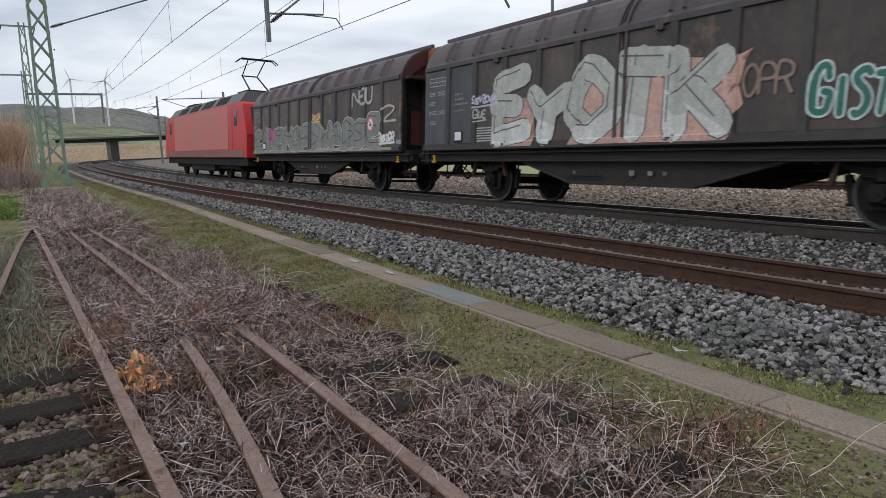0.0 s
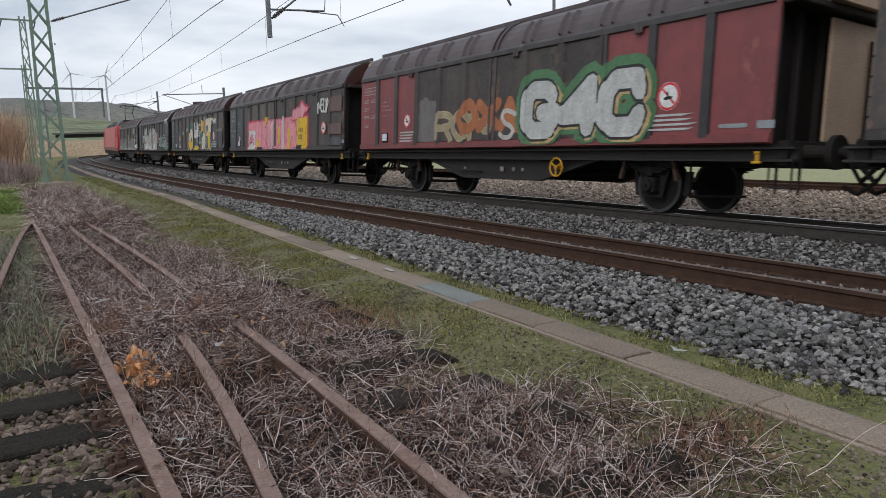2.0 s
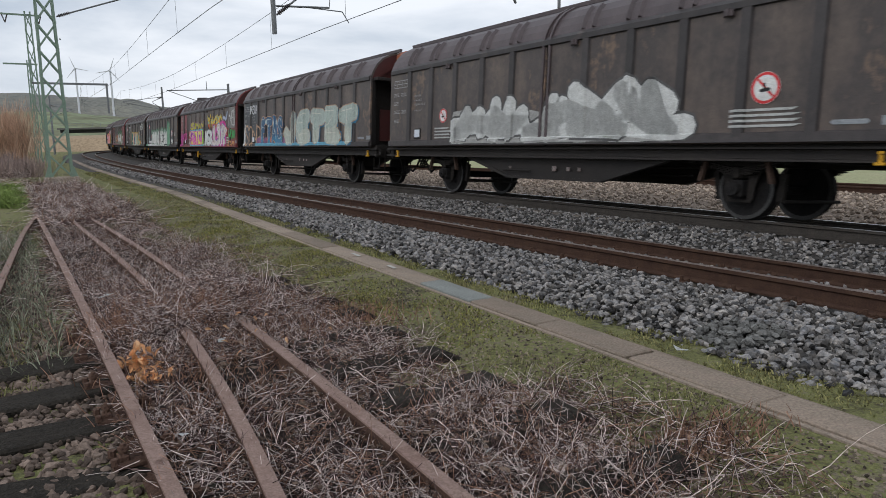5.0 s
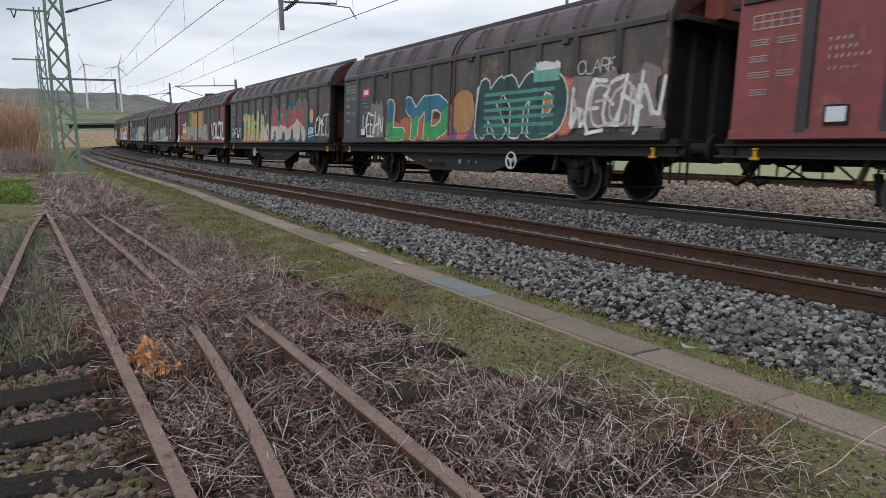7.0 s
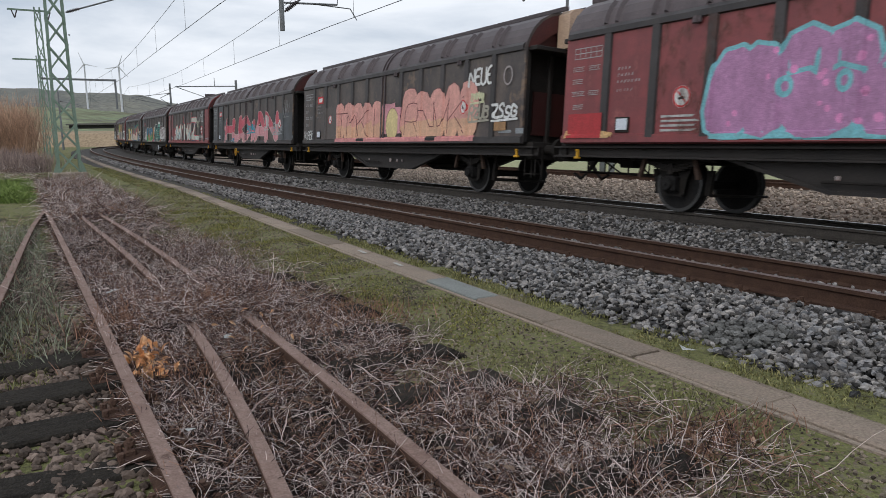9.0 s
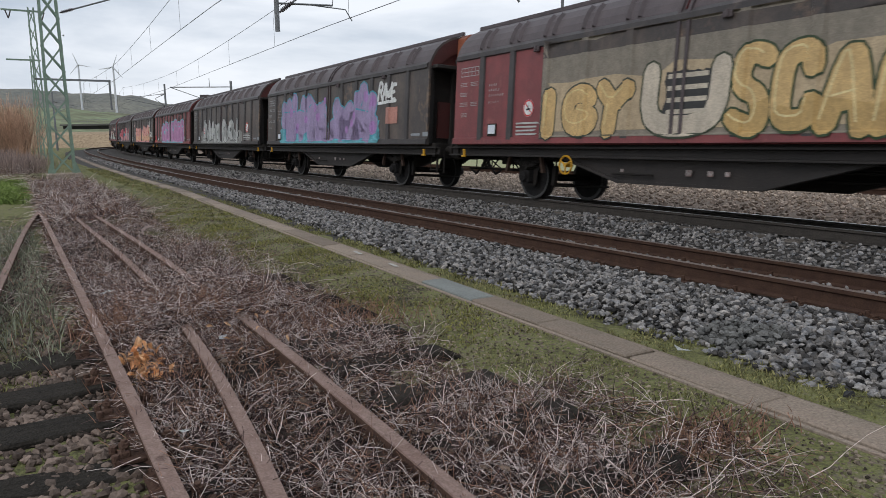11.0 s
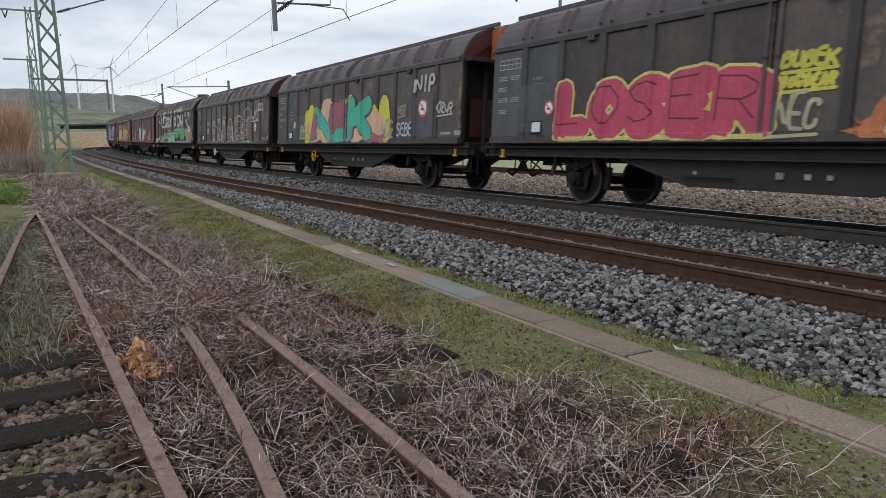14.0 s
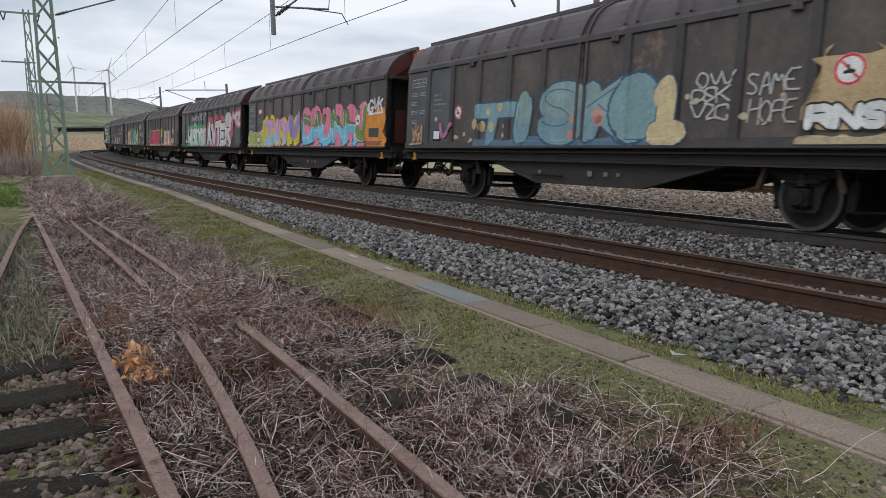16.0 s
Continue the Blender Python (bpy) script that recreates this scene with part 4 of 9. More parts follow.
    for x in (-0.56, 0.56):
        prism(bm, [(x - 0.05, 0.70), (x + 0.05, 0.70), (x + 0.07 - (0.1 if x > 0 else -0.02), 0.30), (x - 0.03 - (0.1 if x > 0 else -0.02), 0.30)], "y", 0.72, 0.80)
        rod(bm, (x, 0.76, 0.3), (x, -0.76, 0.3), 0.025, 6)
        rod(bm, (x, 0.76, 0.92), (x, 0.76, 0.6), 0.02, 6)
    P["brake_block"] = bm
    bm = bmesh.new()
    rod(bm, (-0.5, 0.55, 0.68), (0.5, 0.55, 0.68), 0.2, 16)
    rod(bm, (-2.6, 0.2, 0.62), (2.6, 0.2, 0.62), 0.025, 6)
    rod(bm, (-3.2, 0.5, 0.75), (3.2, 0.5, 0.75), 0.02, 6)
    P["brake_cylinder"] = bm
    bm = bmesh.new()
    box(bm, 0, SIDE + 0.05, 2.94, 0.16, 0.05, 0.1, bevel=0.012)
    rod(bm, (0, SIDE + 0.07, 2.9), (0, SIDE + 0.07, 3.0), 0.035, 8)
    P["door_catch"] = bm
    bm = bmesh.new()
    for i in range(24):
        a = i * math.pi / 12
        b = a + math.pi / 12
        rod(bm, (0.17 * math.cos(a), 1.36, 0.72 + 0.17 * math.sin(a)), (0.17 * math.cos(b), 1.36, 0.72 + 0.17 * math.sin(b)), 0.018, 5)
    for k in range(3):
        a = k * 2.1 + 0.5
        rod(bm, (0, 1.36, 0.72), (0.17 * math.cos(a), 1.36, 0.72 + 0.17 * math.sin(a)), 0.018, 5)
    rod(bm, (0, 1.2, 0.72), (0, 1.38, 0.72), 0.04, 8)
    P["brake_wheel"] = bm
    key = {"post": "brown", "cornice": "brown", "bottom_rail": "brown", "roof_knuckle": "roof", "centre_seal": "roof", "roof_ridge": "roof",
           "solebar": "beam", "truss": "beam", "frame_mark": "faded_mark", "shunting_grip": "under", "floor_frame": "under", "headstock": "under", "buffer": "under", "coupling": "under", "brake_hose": "under",
           "end_gable": "end_red", "end_flange": "end_red", "end_edge": "beam", "end_box": "end_orange", "end_panel_centre": "end_beige", "brake_rigging": "under", "spring_shackle": "shackle", "end_wall": "under", "end_post": "beam", "end_shelf": "beam", "end_cabinet": "end_red", "end_ladder": "under", "step": "under", "tow_hook": "hook_yellow", "wheelset": "wheel",
           "wheel_rim": "tread", "wheel_flange": "tread", "leaf_spring": "under", "axle_guard": "under", "axle_box": "wheel", "brake_block": "under", "brake_cylinder": "under",
           "door_catch": "roof", "brake_wheel": "paper"}
    return {k: mesh_of(b, k, M[key[k]]) for k, b in P.items()}


W = shared_parts()
MIRROR = Matrix.Rotation(math.pi, 4, "Z")


def recolour(me, mat):
    c = me.copy()
    c.materials.clear()
    c.materials.append(mat)
    return c


DOORS = {}
for tone in ("brown", "red", "grey"):
    DOORS[tone] = {}
    for nm, me in (("post", W["post"]), ("cornice", W["cornice"]), ("bottom_rail", W["bottom_rail"])):
        DOORS[tone][nm] = recolour(me, M["post" if tone != "red" or nm != "bottom_rail" else "red"])
    bm = half_shell(0.02, HALF)
    me = mesh_of(bm, "sliding_door", M[tone])
    me.materials.append(M["roof"])
    for f in me.polygons:
        if f.center.z > 3.1:
            f.material_index = 1
    DOORS[tone]["door"] = me
    bm = bmesh.new()
    # end panel skin: chamfered at its outer top corner
    prism(bm, [(HALF - BAY + 0.1, 1.26), (HALF - 0.05, 1.26), (HALF - 0.05, 2.80), (HALF - 0.25, 2.97), (HALF - BAY + 0.1, 2.97)], "y", SIDE - 0.01, SIDE + 0.006)
    DOORS[tone]["panel"] = mesh_of(bm, "end_panel", M[tone])
GABLE_BEIGE = recolour(W["end_gable"], M["end_beige"])
BOX_RED, BOX_BEIGE = recolour(W["end_box"], M["end_brick"]), recolour(W["end_box"], M["end_beige"])
GABLE_ORANGE = recolour(W["end_gable"], M["end_orange"])
WHEEL_YELLOW = recolour(W["brake_wheel"], M["hook_yellow"])


def wagon(tone, label, front="grey", gable=0, handwheel=None):
    t = thing("freight_wagon", pose(0, 0, 0), label, "freight wagon", "wagons of the train")
    fx, bx = Matrix.Identity(4), MIRROR
    doors = []
    for k, m in (("front", None), ("rear", None)):
        d = share("sliding_door", DOORS[tone]["door"], t)
        if k == "rear":
            d.matrix_basis = Matrix.Translation((-HALF, 0, 0)) @ Matrix.Translation((-0.02, 0, 0))
        doors.append(d)
    far = [share("sliding_door", DOORS[tone]["door"], t, MIRROR), share("sliding_door", DOORS[tone]["door"], t, MIRROR @ Matrix.Translation((-HALF - 0.02, 0, 0)))]
    for x in RIBS:
        d = doors[0] if x > 0 else doors[1]
        o = share("post", DOORS[tone]["post"], d)
        o.matrix_basis = d.matrix_basis.inverted() @ Matrix.Translation((x, 0, 0))
        for dx in (-0.13, 0.13):
            share("roof_knuckle", W["roof_knuckle"], d, d.matrix_basis.inverted() @ Matrix.Translation((x + dx, 0, 0)))
    for x in RIBS[1::3]:
        share("door_catch", W["door_catch"], t, Matrix.Translation((x + 0.28, 0, 0)))
    for nm in ("cornice", "bottom_rail"):
        share(nm, DOORS[tone][nm], t)
    if front != tone:
        share("end_panel", DOORS[front]["panel"], doors[0])
        if front == "grey":
            share("end_panel", DOORS[front]["panel"], doors[0], Matrix.Translation((-BAY - 0.03, 0, 0)))
    share("centre_seal", W["centre_seal"], t)
    share("roof_ridge", W["roof_ridge"], t)
    share("floor_frame", W["floor_frame"], t)
    for m in (fx, bx):
        share("solebar", W["solebar"], t, m)
        share("truss", W["truss"], t, m)
        share("headstock", W["headstock"], t, m @ Matrix.Translation((6.5, 0, 0)))
        for y in (0.875, -0.875):
            share("buffer", W["buffer"], t, m @ Matrix.Translation((6.56, y, 0)))
        share("coupling", W["coupling"], t, m @ Matrix.Translation((6.56, 0, 0)))
        share("brake_hose", W["brake_hose"], t, m @ Matrix.Translation((6.56, 0, 0)))
        share("end_gable", (GABLE_BEIGE if gable == 1 else GABLE_ORANGE) if m is fx else W["end_gable"], t, m @ Matrix.Translation((HALF - 0.12, 0, 0)))
        share("end_wall", W["end_wall"], t, m @ Matrix.Translation((HALF - 0.28, 0, 0)))
        for y in (-1.2, -0.6, 0.0, 0.6, 1.2):
            share("end_post", W["end_post"], t, m @ Matrix.Translation((HALF - 0.28, y, 0)))
        share("end_shelf", W["end_shelf"], t, m @ Matrix.Translation((HALF - 0.28, 0, 0)))
        if gable < 2:
            share("end_cabinet", W["end_cabinet"], t, m @ Matrix.Translation((HALF - 0.28, 0, 0)))
        if m is bx:
            share("end_box", (W["end_box"], BOX_BEIGE, BOX_RED, BOX_BEIGE)[gable], t, Matrix.Translation((-HALF - 0.16, 0, 0)))
            if gable in (1, 3):
                share("end_panel_centre", W["end_panel_centre"], t, Matrix.Translation((-HALF - 0.05, 0, 0)))
            share("end_flange", W["end_flange"], t, Matrix.Translation((-HALF + 0.03, 0, 0)))
            share("end_edge", W["end_edge"], t, Matrix.Translation((-HALF + 0.06, 0, 0)))
        share("end_ladder", W["end_ladder"], t, m @ Matrix.Translation((HALF - 0.1, 0, 0)))
        share("brake_cylinder", W["brake_cylinder"], t, m) if m is fx else None
    for x in (6.1, -6.1):
        share("tow_hook", W["tow_hook"], t, Matrix.Translation((x - 0.1, 0, 0)))
    share("brake_rigging", W["brake_rigging"], t)
    share("shunting_grip", W["shunting_grip"], t, Matrix.Translation((0.9, 0, 0)))
    for x, k in ((-0.15, 1.0), (-0.55, 0.8), (-0.85, 0.7), (1.25, 0.6)):
        share("frame_mark", W["frame_mark"], t, Matrix.Translation((x, 0, 0.66 * (1 - k))) @ Matrix.Diagonal((k, 1, k, 1)))
    share("step", W["step"], t, Matrix.Translation((-6.45, 0, 0)))
    for x in (BASE / 2, -BASE / 2):
        share("wheelset", W["wheelset"], t, Matrix.Translation((x, 0, 0)))
        for m in (fx, bx):
            share("wheel_rim", W["wheel_rim"], t, Matrix.Translation((x, 0, 0)) @ m)
            share("wheel_flange", W["wheel_flange"], t, Matrix.Translation((x, 0, 0)) @ m)
        share("brake_block", W["brake_block"], t, Matrix.Translation((x, 0, 0)))
        for m in (fx, bx):
            for nm in ("leaf_spring", "axle_guard", "axle_box"):
                share(nm, W[nm], t, Matrix.Translation((x, 0, 0)) @ m)
        for m in (Matrix.Identity(4), Matrix.Diagonal((-1, 1, 1, 1))):
            share("spring_shackle", W["spring_shackle"], t, Matrix.Translation((x, 0, 0)) @ m)
    if handwheel:
        tint, bay = handwheel
        share("brake_wheel", WHEEL_YELLOW if tint == "yellow" else W["brake_wheel"], t, Matrix.Translation((HALF - U(bay), 0, 0)))
    return t

# ---- sprayed lettering and stencils on the wagon sides ----


def glyph_meshes(chars):
    """Flat letters of the built-in font, plain and fattened, as triangles in a unit box."""
    made, obs = {}, []
    for c in chars:
        for fat in (0.012, 0.045, 0.085):
            cu = bpy.data.curves.new("letter", "FONT")
            cu.body, cu.size, cu.offset, cu.resolution_u = c, 1.0, fat, 3
            ob = new("letter", cu)
            obs.append((c, fat, ob))
    deps = bpy.context.evaluated_depsgraph_get()
    deps.update()
    for c, fat, ob in obs:
        me = bpy.data.meshes.new_from_object(ob.evaluated_get(deps))
        bm = bmesh.new()
        bm.from_mesh(me)
        bmesh.ops.triangulate(bm, faces=bm.faces)
        bm.verts.index_update()
        v = np.array([(p.co.x, p.co.y) for p in bm.verts]) if bm.verts else np.zeros((0, 2))
        f = [[q.index for q in face.verts] for face in bm.faces]
        bm.free()
        made[c, fat] = (v, f)
        bpy.data.meshes.remove(me)
    for c, fat, ob in obs:
        cu = ob.data
        bpy.data.objects.remove(ob)
        bpy.data.curves.remove(cu)
    return made


def worn_spray(name, colour, thick, stretch):
    """Sprayed paint, rubbed and washed off in streaks so that the steel shows through."""
    m = material(name, colour, 0.6, 0, tuple(c * 0.7 for c in colour), 4, 80, 0.0, 1.0)
    nt = m.node_tree
    co = nt.nodes.new("ShaderNodeTexCoord")
    mp = nt.nodes.new("ShaderNodeMapping")
    mp.inputs["Scale"].default_value, mp.inputs["Rotation"].default_value = stretch, (0, radians(14), 0)
    nz = nt.nodes.new("ShaderNodeTexNoise")
    nz.inputs["Scale"].default_value, nz.inputs["Detail"].default_value, nz.inputs["Roughness"].default_value = 3.0, 7, 0.65
    rp = nt.nodes.new("ShaderNodeValToRGB")
    rp.color_ramp.elements[0].position, rp.color_ramp.elements[1].position = 0.62 - thick, 0.92 - thick
    clear, mix = nt.nodes.new("ShaderNodeBsdfTransparent"), nt.nodes.new("ShaderNodeMixShader")
    nt.links.new(co.outputs["Object"], mp.inputs["Vector"])
    nt.links.new(mp.outputs["Vector"], nz.inputs["Vector"])
    nt.links.new(nz.outputs["Fac"], rp.inputs["Fac"])
    nt.links.new(rp.outputs["Color"], mix.inputs[0])
    nt.links.new(clear.outputs[0], mix.inputs[1])
    nt.links.new(nt.nodes["Principled BSDF"].outputs[0], mix.inputs[2])
    nt.links.new(mix.outputs[0], nt.nodes["Material Output"].inputs["Surface"])
    return m


WORN = worn_spray("rubbed_white_spray", (0.62, 0.61, 0.60), 0.19, (0.8, 1, 3.2))
WORN_RUST = worn_spray("rubbed_rust_patch", (0.20, 0.105, 0.085), 0.12, (1.5, 1, 1))
GLYPHS = glyph_meshes("ABCDEFGHIJKLMNOPQRSTUVWXYZ0123456789!?.")


def skin(t, bm, colour, layer, name="sprayed_lettering", label=""):
    """Lays a flat drawing (x: metres from the front edge, y: height) onto the side, over posts and rails."""
    if not bm.verts:
        bm.free()
        return None
    for v in bm.verts:
        v.co = Vector((HALF - v.co.x, v.co.y, v.co.z))
    lo, hi = min(v.co.x for v in bm.verts), max(v.co.x for v in bm.verts)
    zlo, zhi = min(v.co.y for v in bm.verts), max(v.co.y for v in bm.verts)
    cuts = [r + d for r in RIBS for d in (-RIB_W - 0.03, -RIB_W, RIB_W, RIB_W + 0.03) if lo < r + d < hi]
    for c in cuts:
        bmesh.ops.bisect_plane(bm, geom=bm.verts[:] + bm.edges[:] + bm.faces[:], plane_co=(c, 0, 0), plane_no=(1, 0, 0))
    for c in (1.245, 1.27, 2.97, 2.99, 3.08, 3.16, 3.30, 3.46, 3.62):
        if zlo < c < zhi:
            bmesh.ops.bisect_plane(bm, geom=bm.verts[:] + bm.edges[:] + bm.faces[:], plane_co=(0, c, 0), plane_no=(0, 1, 0))
    py, pz = [p[0] for p in PROFILE], [p[1] for p in PROFILE]
    for v in bm.verts:
        x, z, lift = v.co.x, v.co.y, v.co.z
        y = float(np.interp(z, pz, py))
        d = surface(x) if z < 3.07 else 0.0
        if z < 1.256:
            d = max(d, 0.042)
        if 2.98 < z < 3.09:
            d = max(d, RIB_D + 0.004)
        if z > 3.1:
            d = max(d, 0.012)
        v.co = Vector((x, y + d + 0.009 + 0.0011 * layer + lift, z))
    bmesh.ops.recalc_face_normals(bm, faces=bm.faces)
    if bm.faces and sum(f.normal.y for f in bm.faces) < 0:
        bmesh.ops.reverse_faces(bm, faces=bm.faces)
    coats = [c if not isinstance(c, tuple) else paint(c) for c in (colour if isinstance(colour, list) else [colour])]
    ob = part(name, bm, coats[0], t, label)
    for c in coats[1:]:
        ob.data.materials.append(c)
    return tagged(ob, kind="stuff") if name in ("sprayed_lettering", "wagon_number", "stencil_block") else ob


def U(p):
    return p * BAY


def H(h):
    return 1.16 + h * 1.83


def put_poly(bm, pts):
    vs = [bm.verts.new((x, y, 0)) for x, y in pts]
    f = bm.faces.new(vs)
    return f


def put_text(bm, text, p0, p1, h0, h1, fat, rng, jig=0.0, lean=0.0, gap=0.06):
    n = len(text)
    w = (U(p1) - U(p0)) / n
    for i, c in enumerate(text):
        if (c, fat) not in GLYPHS:
            continue
        v, f = GLYPHS[c, fat]
        if not len(v):
            continue
        base, _ = GLYPHS[c, 0.012]
        a, b = base.min(0), base.max(0)
        sx, sy = (w * (1 - gap)) / max(0.25, b[0] - a[0]), (H(h1) - H(h0)) / max(0.3, b[1] - a[1])
        a0, dy = rng.uniform(-jig, jig), rng.uniform(-jig, jig) * 0.5
        q = (v - (a + b) / 2) * (sx, sy)
        ca, sa = math.cos(a0), math.sin(a0)
        q = np.stack([q[:, 0] * ca - q[:, 1] * sa + lean * q[:, 1], q[:, 0] * sa + q[:, 1] * ca], -1)
        q += (U(p0) + w * (i + 0.5), (H(h0) + H(h1)) / 2 + dy)
        q[:, 1] = np.maximum(q[:, 1], 1.14)
        vs = [bm.verts.new((x, y, 0)) for x, y in q]
        for tri in f:
            try:
                bm.faces.new([vs[k] for k in tri])
            except ValueError:
                pass


def put_blob(bm, p0, p1, h0, h1, rng, rough=0.12, n=40):
    """A sprayed cloud with an uneven edge."""
    pts = []
    for i in range(n):
        k = i / n * 4
        if k < 1:
            x, y = k, 0.0
        elif k < 2:
            x, y = 1.0, k - 1
        elif k < 3:
            x, y = 3 - k, 1.0
        else:
            x, y = 0.0, 4 - k
        x = U(p0) + (U(p1) - U(p0)) * x + rng.uniform(-rough, rough)
        y = H(h0) + (H(h1) - H(h0)) * y + (rng.uniform(-rough, rough) if y > 0.02 else 0)
        pts.append((x, max(1.14, y)))
    put_poly(bm, pts)
    bmesh.ops.triangulate(bm, faces=bm.faces[-1:])


def put_stroke(bm, a, b, w, cap=3, lift=0.0, coat=0):
    """A brush stroke with round ends."""
    a, b = Vector(a), Vector(b)
    d = b - a
    if d.length < 1e-3:
        return
    th = math.atan2(d.y, d.x)
    pts = [(b.x + w * math.cos(th + k), b.y + w * math.sin(th + k)) for k in np.linspace(-math.pi / 2, math.pi / 2, cap + 2)]
    pts += [(a.x + w * math.cos(th + k), a.y + w * math.sin(th + k)) for k in np.linspace(math.pi / 2, 3 * math.pi / 2, cap + 2)]
    f = put_poly(bm, [(x, max(1.14, y)) for x, y in pts])
    f.material_index = coat
    for v in f.verts:
        v.co.z = lift


# skeletons of sprayed letters: points on a ten by ten grid, strokes parted by a slash
SPRAY = dict(A="00 49 59 90/23 73", B="00 09 69 87 65 05/65 92 60 00", C="87 79 29 07 02 20 70 82", D="00 09 59 97 92 50 00", E="90 00 09 89/05 65",
             F="00 09 89/05 65", G="87 69 29 07 02 20 70 92 94 54", H="00 09/90 99/05 95", I="40 49", J="79 72 50 20 02", K="00 09/04 89/35 90",
             L="09 00 80", M="00 19 44 79 90", N="00 09 90 99", O="30 03 06 39 69 96 93 60 30", P="00 09 69 97 95 64 04", Q="30 03 06 39 69 96 93 60 30/52 90",
             R="00 09 69 97 95 64 04/54 90", S="88 69 29 07 25 64 82 60 20 01", T="40 49/09 99", U="09 02 20 60 82 89", V="09 40 99", W="09 20 45 70 99",
             X="00 99/09 90", Y="09 45 99/45 40", Z="09 99 00 90")
SPRAY.update({"1": "27 49 40/10 80", "2": "07 29 69 87 00 90", "3": "09 89 45 73 60 00", "4": "70 79 03 93", "6": "79 05 02 20 60 83 64 04", "8": "45 27 39 59 77 45 82 60 20 02 45",
              "9": "10 60 97 69 29 06 24 84", "0": "30 03 06 39 69 96 93 60 30", "?": "07 29 69 87 44 43/41 40", "!": "49 43/41 40", "i": "40 46/48 49"})


def rounded(pts, times):
    """Cuts the corners of a line."""
    for k in range(times):
        out = [pts[0]]
        for a, b in zip(pts, pts[1:]):
            out += [(a[0] * 0.75 + b[0] * 0.25, a[1] * 0.75 + b[1] * 0.25), (a[0] * 0.25 + b[0] * 0.75, a[1] * 0.25 + b[1] * 0.75)]
        pts = out + [pts[-1]]
    return pts


def letter_lines(c, x0, x1, y0, y1, hw, rng, jit=0.03, lean=0.0, soft=1):
    lines = []
    for run in SPRAY[c].split("/"):
        pts = []
        for q in run.split():
            u, v = int(q[0]) / 9 + rng.uniform(-jit, jit), int(q[1]) / 9 + rng.uniform(-jit, jit)
            pts.append((x0 + hw + u * max(0.02, x1 - x0 - 2 * hw) + lean * (v - 0.5) * (y1 - y0), y0 + hw + v * max(0.02, y1 - y0 - 2 * hw)))
        lines.append(rounded(pts, soft))
    return lines


def draw_lines(bm, lines, w, lift=0.0, coat=0, dx=0.0, dy=0.0, cap=3):
    k = 0
    for pts in lines:
        for a, b in zip(pts, pts[1:]):
            put_stroke(bm, (a[0] + dx, a[1] + dy), (b[0] + dx, b[1] + dy), w, cap, lift + 0.00002 * k, coat)
            k += 1


def sprayed_word(t, rng, layer, word, p0, p1, h0, h1, fill, line, fat=0.15, edge=0.035, cloud=None, puff=0.14, shade=None, two=None, split=0.45, hi=None, lean=0.04, soft=1, jit=0.05, over=1.12, wave=0.0):
    """A word in fat sprayed letters: cloud behind, drop shade, outline, one or two fills and thin highlights."""
    n = len(word)
    lw, y0, y1 = (U(p1) - U(p0)) / n, H(h0), H(h1)
    hw = fat * min(lw, y1 - y0) * (0.92 if fat < 0.3 else 1.1)
    letters = []
    for i, c in enumerate(word):
        mid, dy = U(p0) + lw * (i + 0.5), rng.uniform(-wave, wave)
        if c in SPRAY:
            letters.append((i, letter_lines(c, mid - lw * over / 2, mid + lw * over / 2, y0, y1 + dy, hw, rng, jit, lean, soft)))
    for coat, grow, dx, dy, up in ((cloud, puff, 0, 0.02, 0.0), (shade, edge, 0.07, -0.04, 0.5)):
        if coat:
            bm = bmesh.new()
            for i, lines in letters:
                draw_lines(bm, lines, hw + grow, dx=dx, dy=dy, lift=0.0001 * (i % 3))
            skin(t, bm, coat, layer + up, "sprayed_cloud" if coat == cloud else "letter_shade")
    for i, lines in letters:
        bm = bmesh.new()
        f1 = fill[i % len(fill)] if isinstance(fill, list) else fill
        coats = [line or f1, f1, two or f1, hi or f1]
        if line:
            draw_lines(bm, lines, hw + edge)
        draw_lines(bm, lines, hw, 0.0006, 1)
        if two:
            fs = [f for f in bm.faces if f.material_index == 1]
            geom = list({v for f in fs for v in f.verts}) + list({e for f in fs for e in f.edges}) + fs
            bmesh.ops.bisect_plane(bm, geom=geom, plane_co=(U(p0) + lw * (i + 0.5), y0 + split * (y1 - y0), 0), plane_no=(rng.uniform(-0.6, 0.6), 1, 0))
            for f in bm.faces:
                if f.material_index == 1 and f.calc_center_median().y < y0 + split * (y1 - y0):
                    f.material_index = 2
        if hi:
            draw_lines(bm, [q for q in lines], 0.014, 0.0012, 3, -hw * 0.55, hw * 0.45, 1)
        skin(t, bm, coats, layer + 0.8 + 0.12 * (i % 3), "sprayed_letter")


def put_disc(bm, x, y, r0, r1=0.0, n=24, sx=1.0):
    a = [bm.verts.new((x + sx * r0 * math.cos(k * 2 * math.pi / n), y + r0 * math.sin(k * 2 * math.pi / n), 0)) for k in range(n)]
    if r1:
        b = [bm.verts.new((x + sx * r1 * math.cos(k * 2 * math.pi / n), y + r1 * math.sin(k * 2 * math.pi / n), 0)) for k in range(n)]
        for k in range(n):
            bm.faces.new((a[k], a[(k + 1) % n], b[(k + 1) % n], b[k]))
    else:
        bm.faces.new(a)


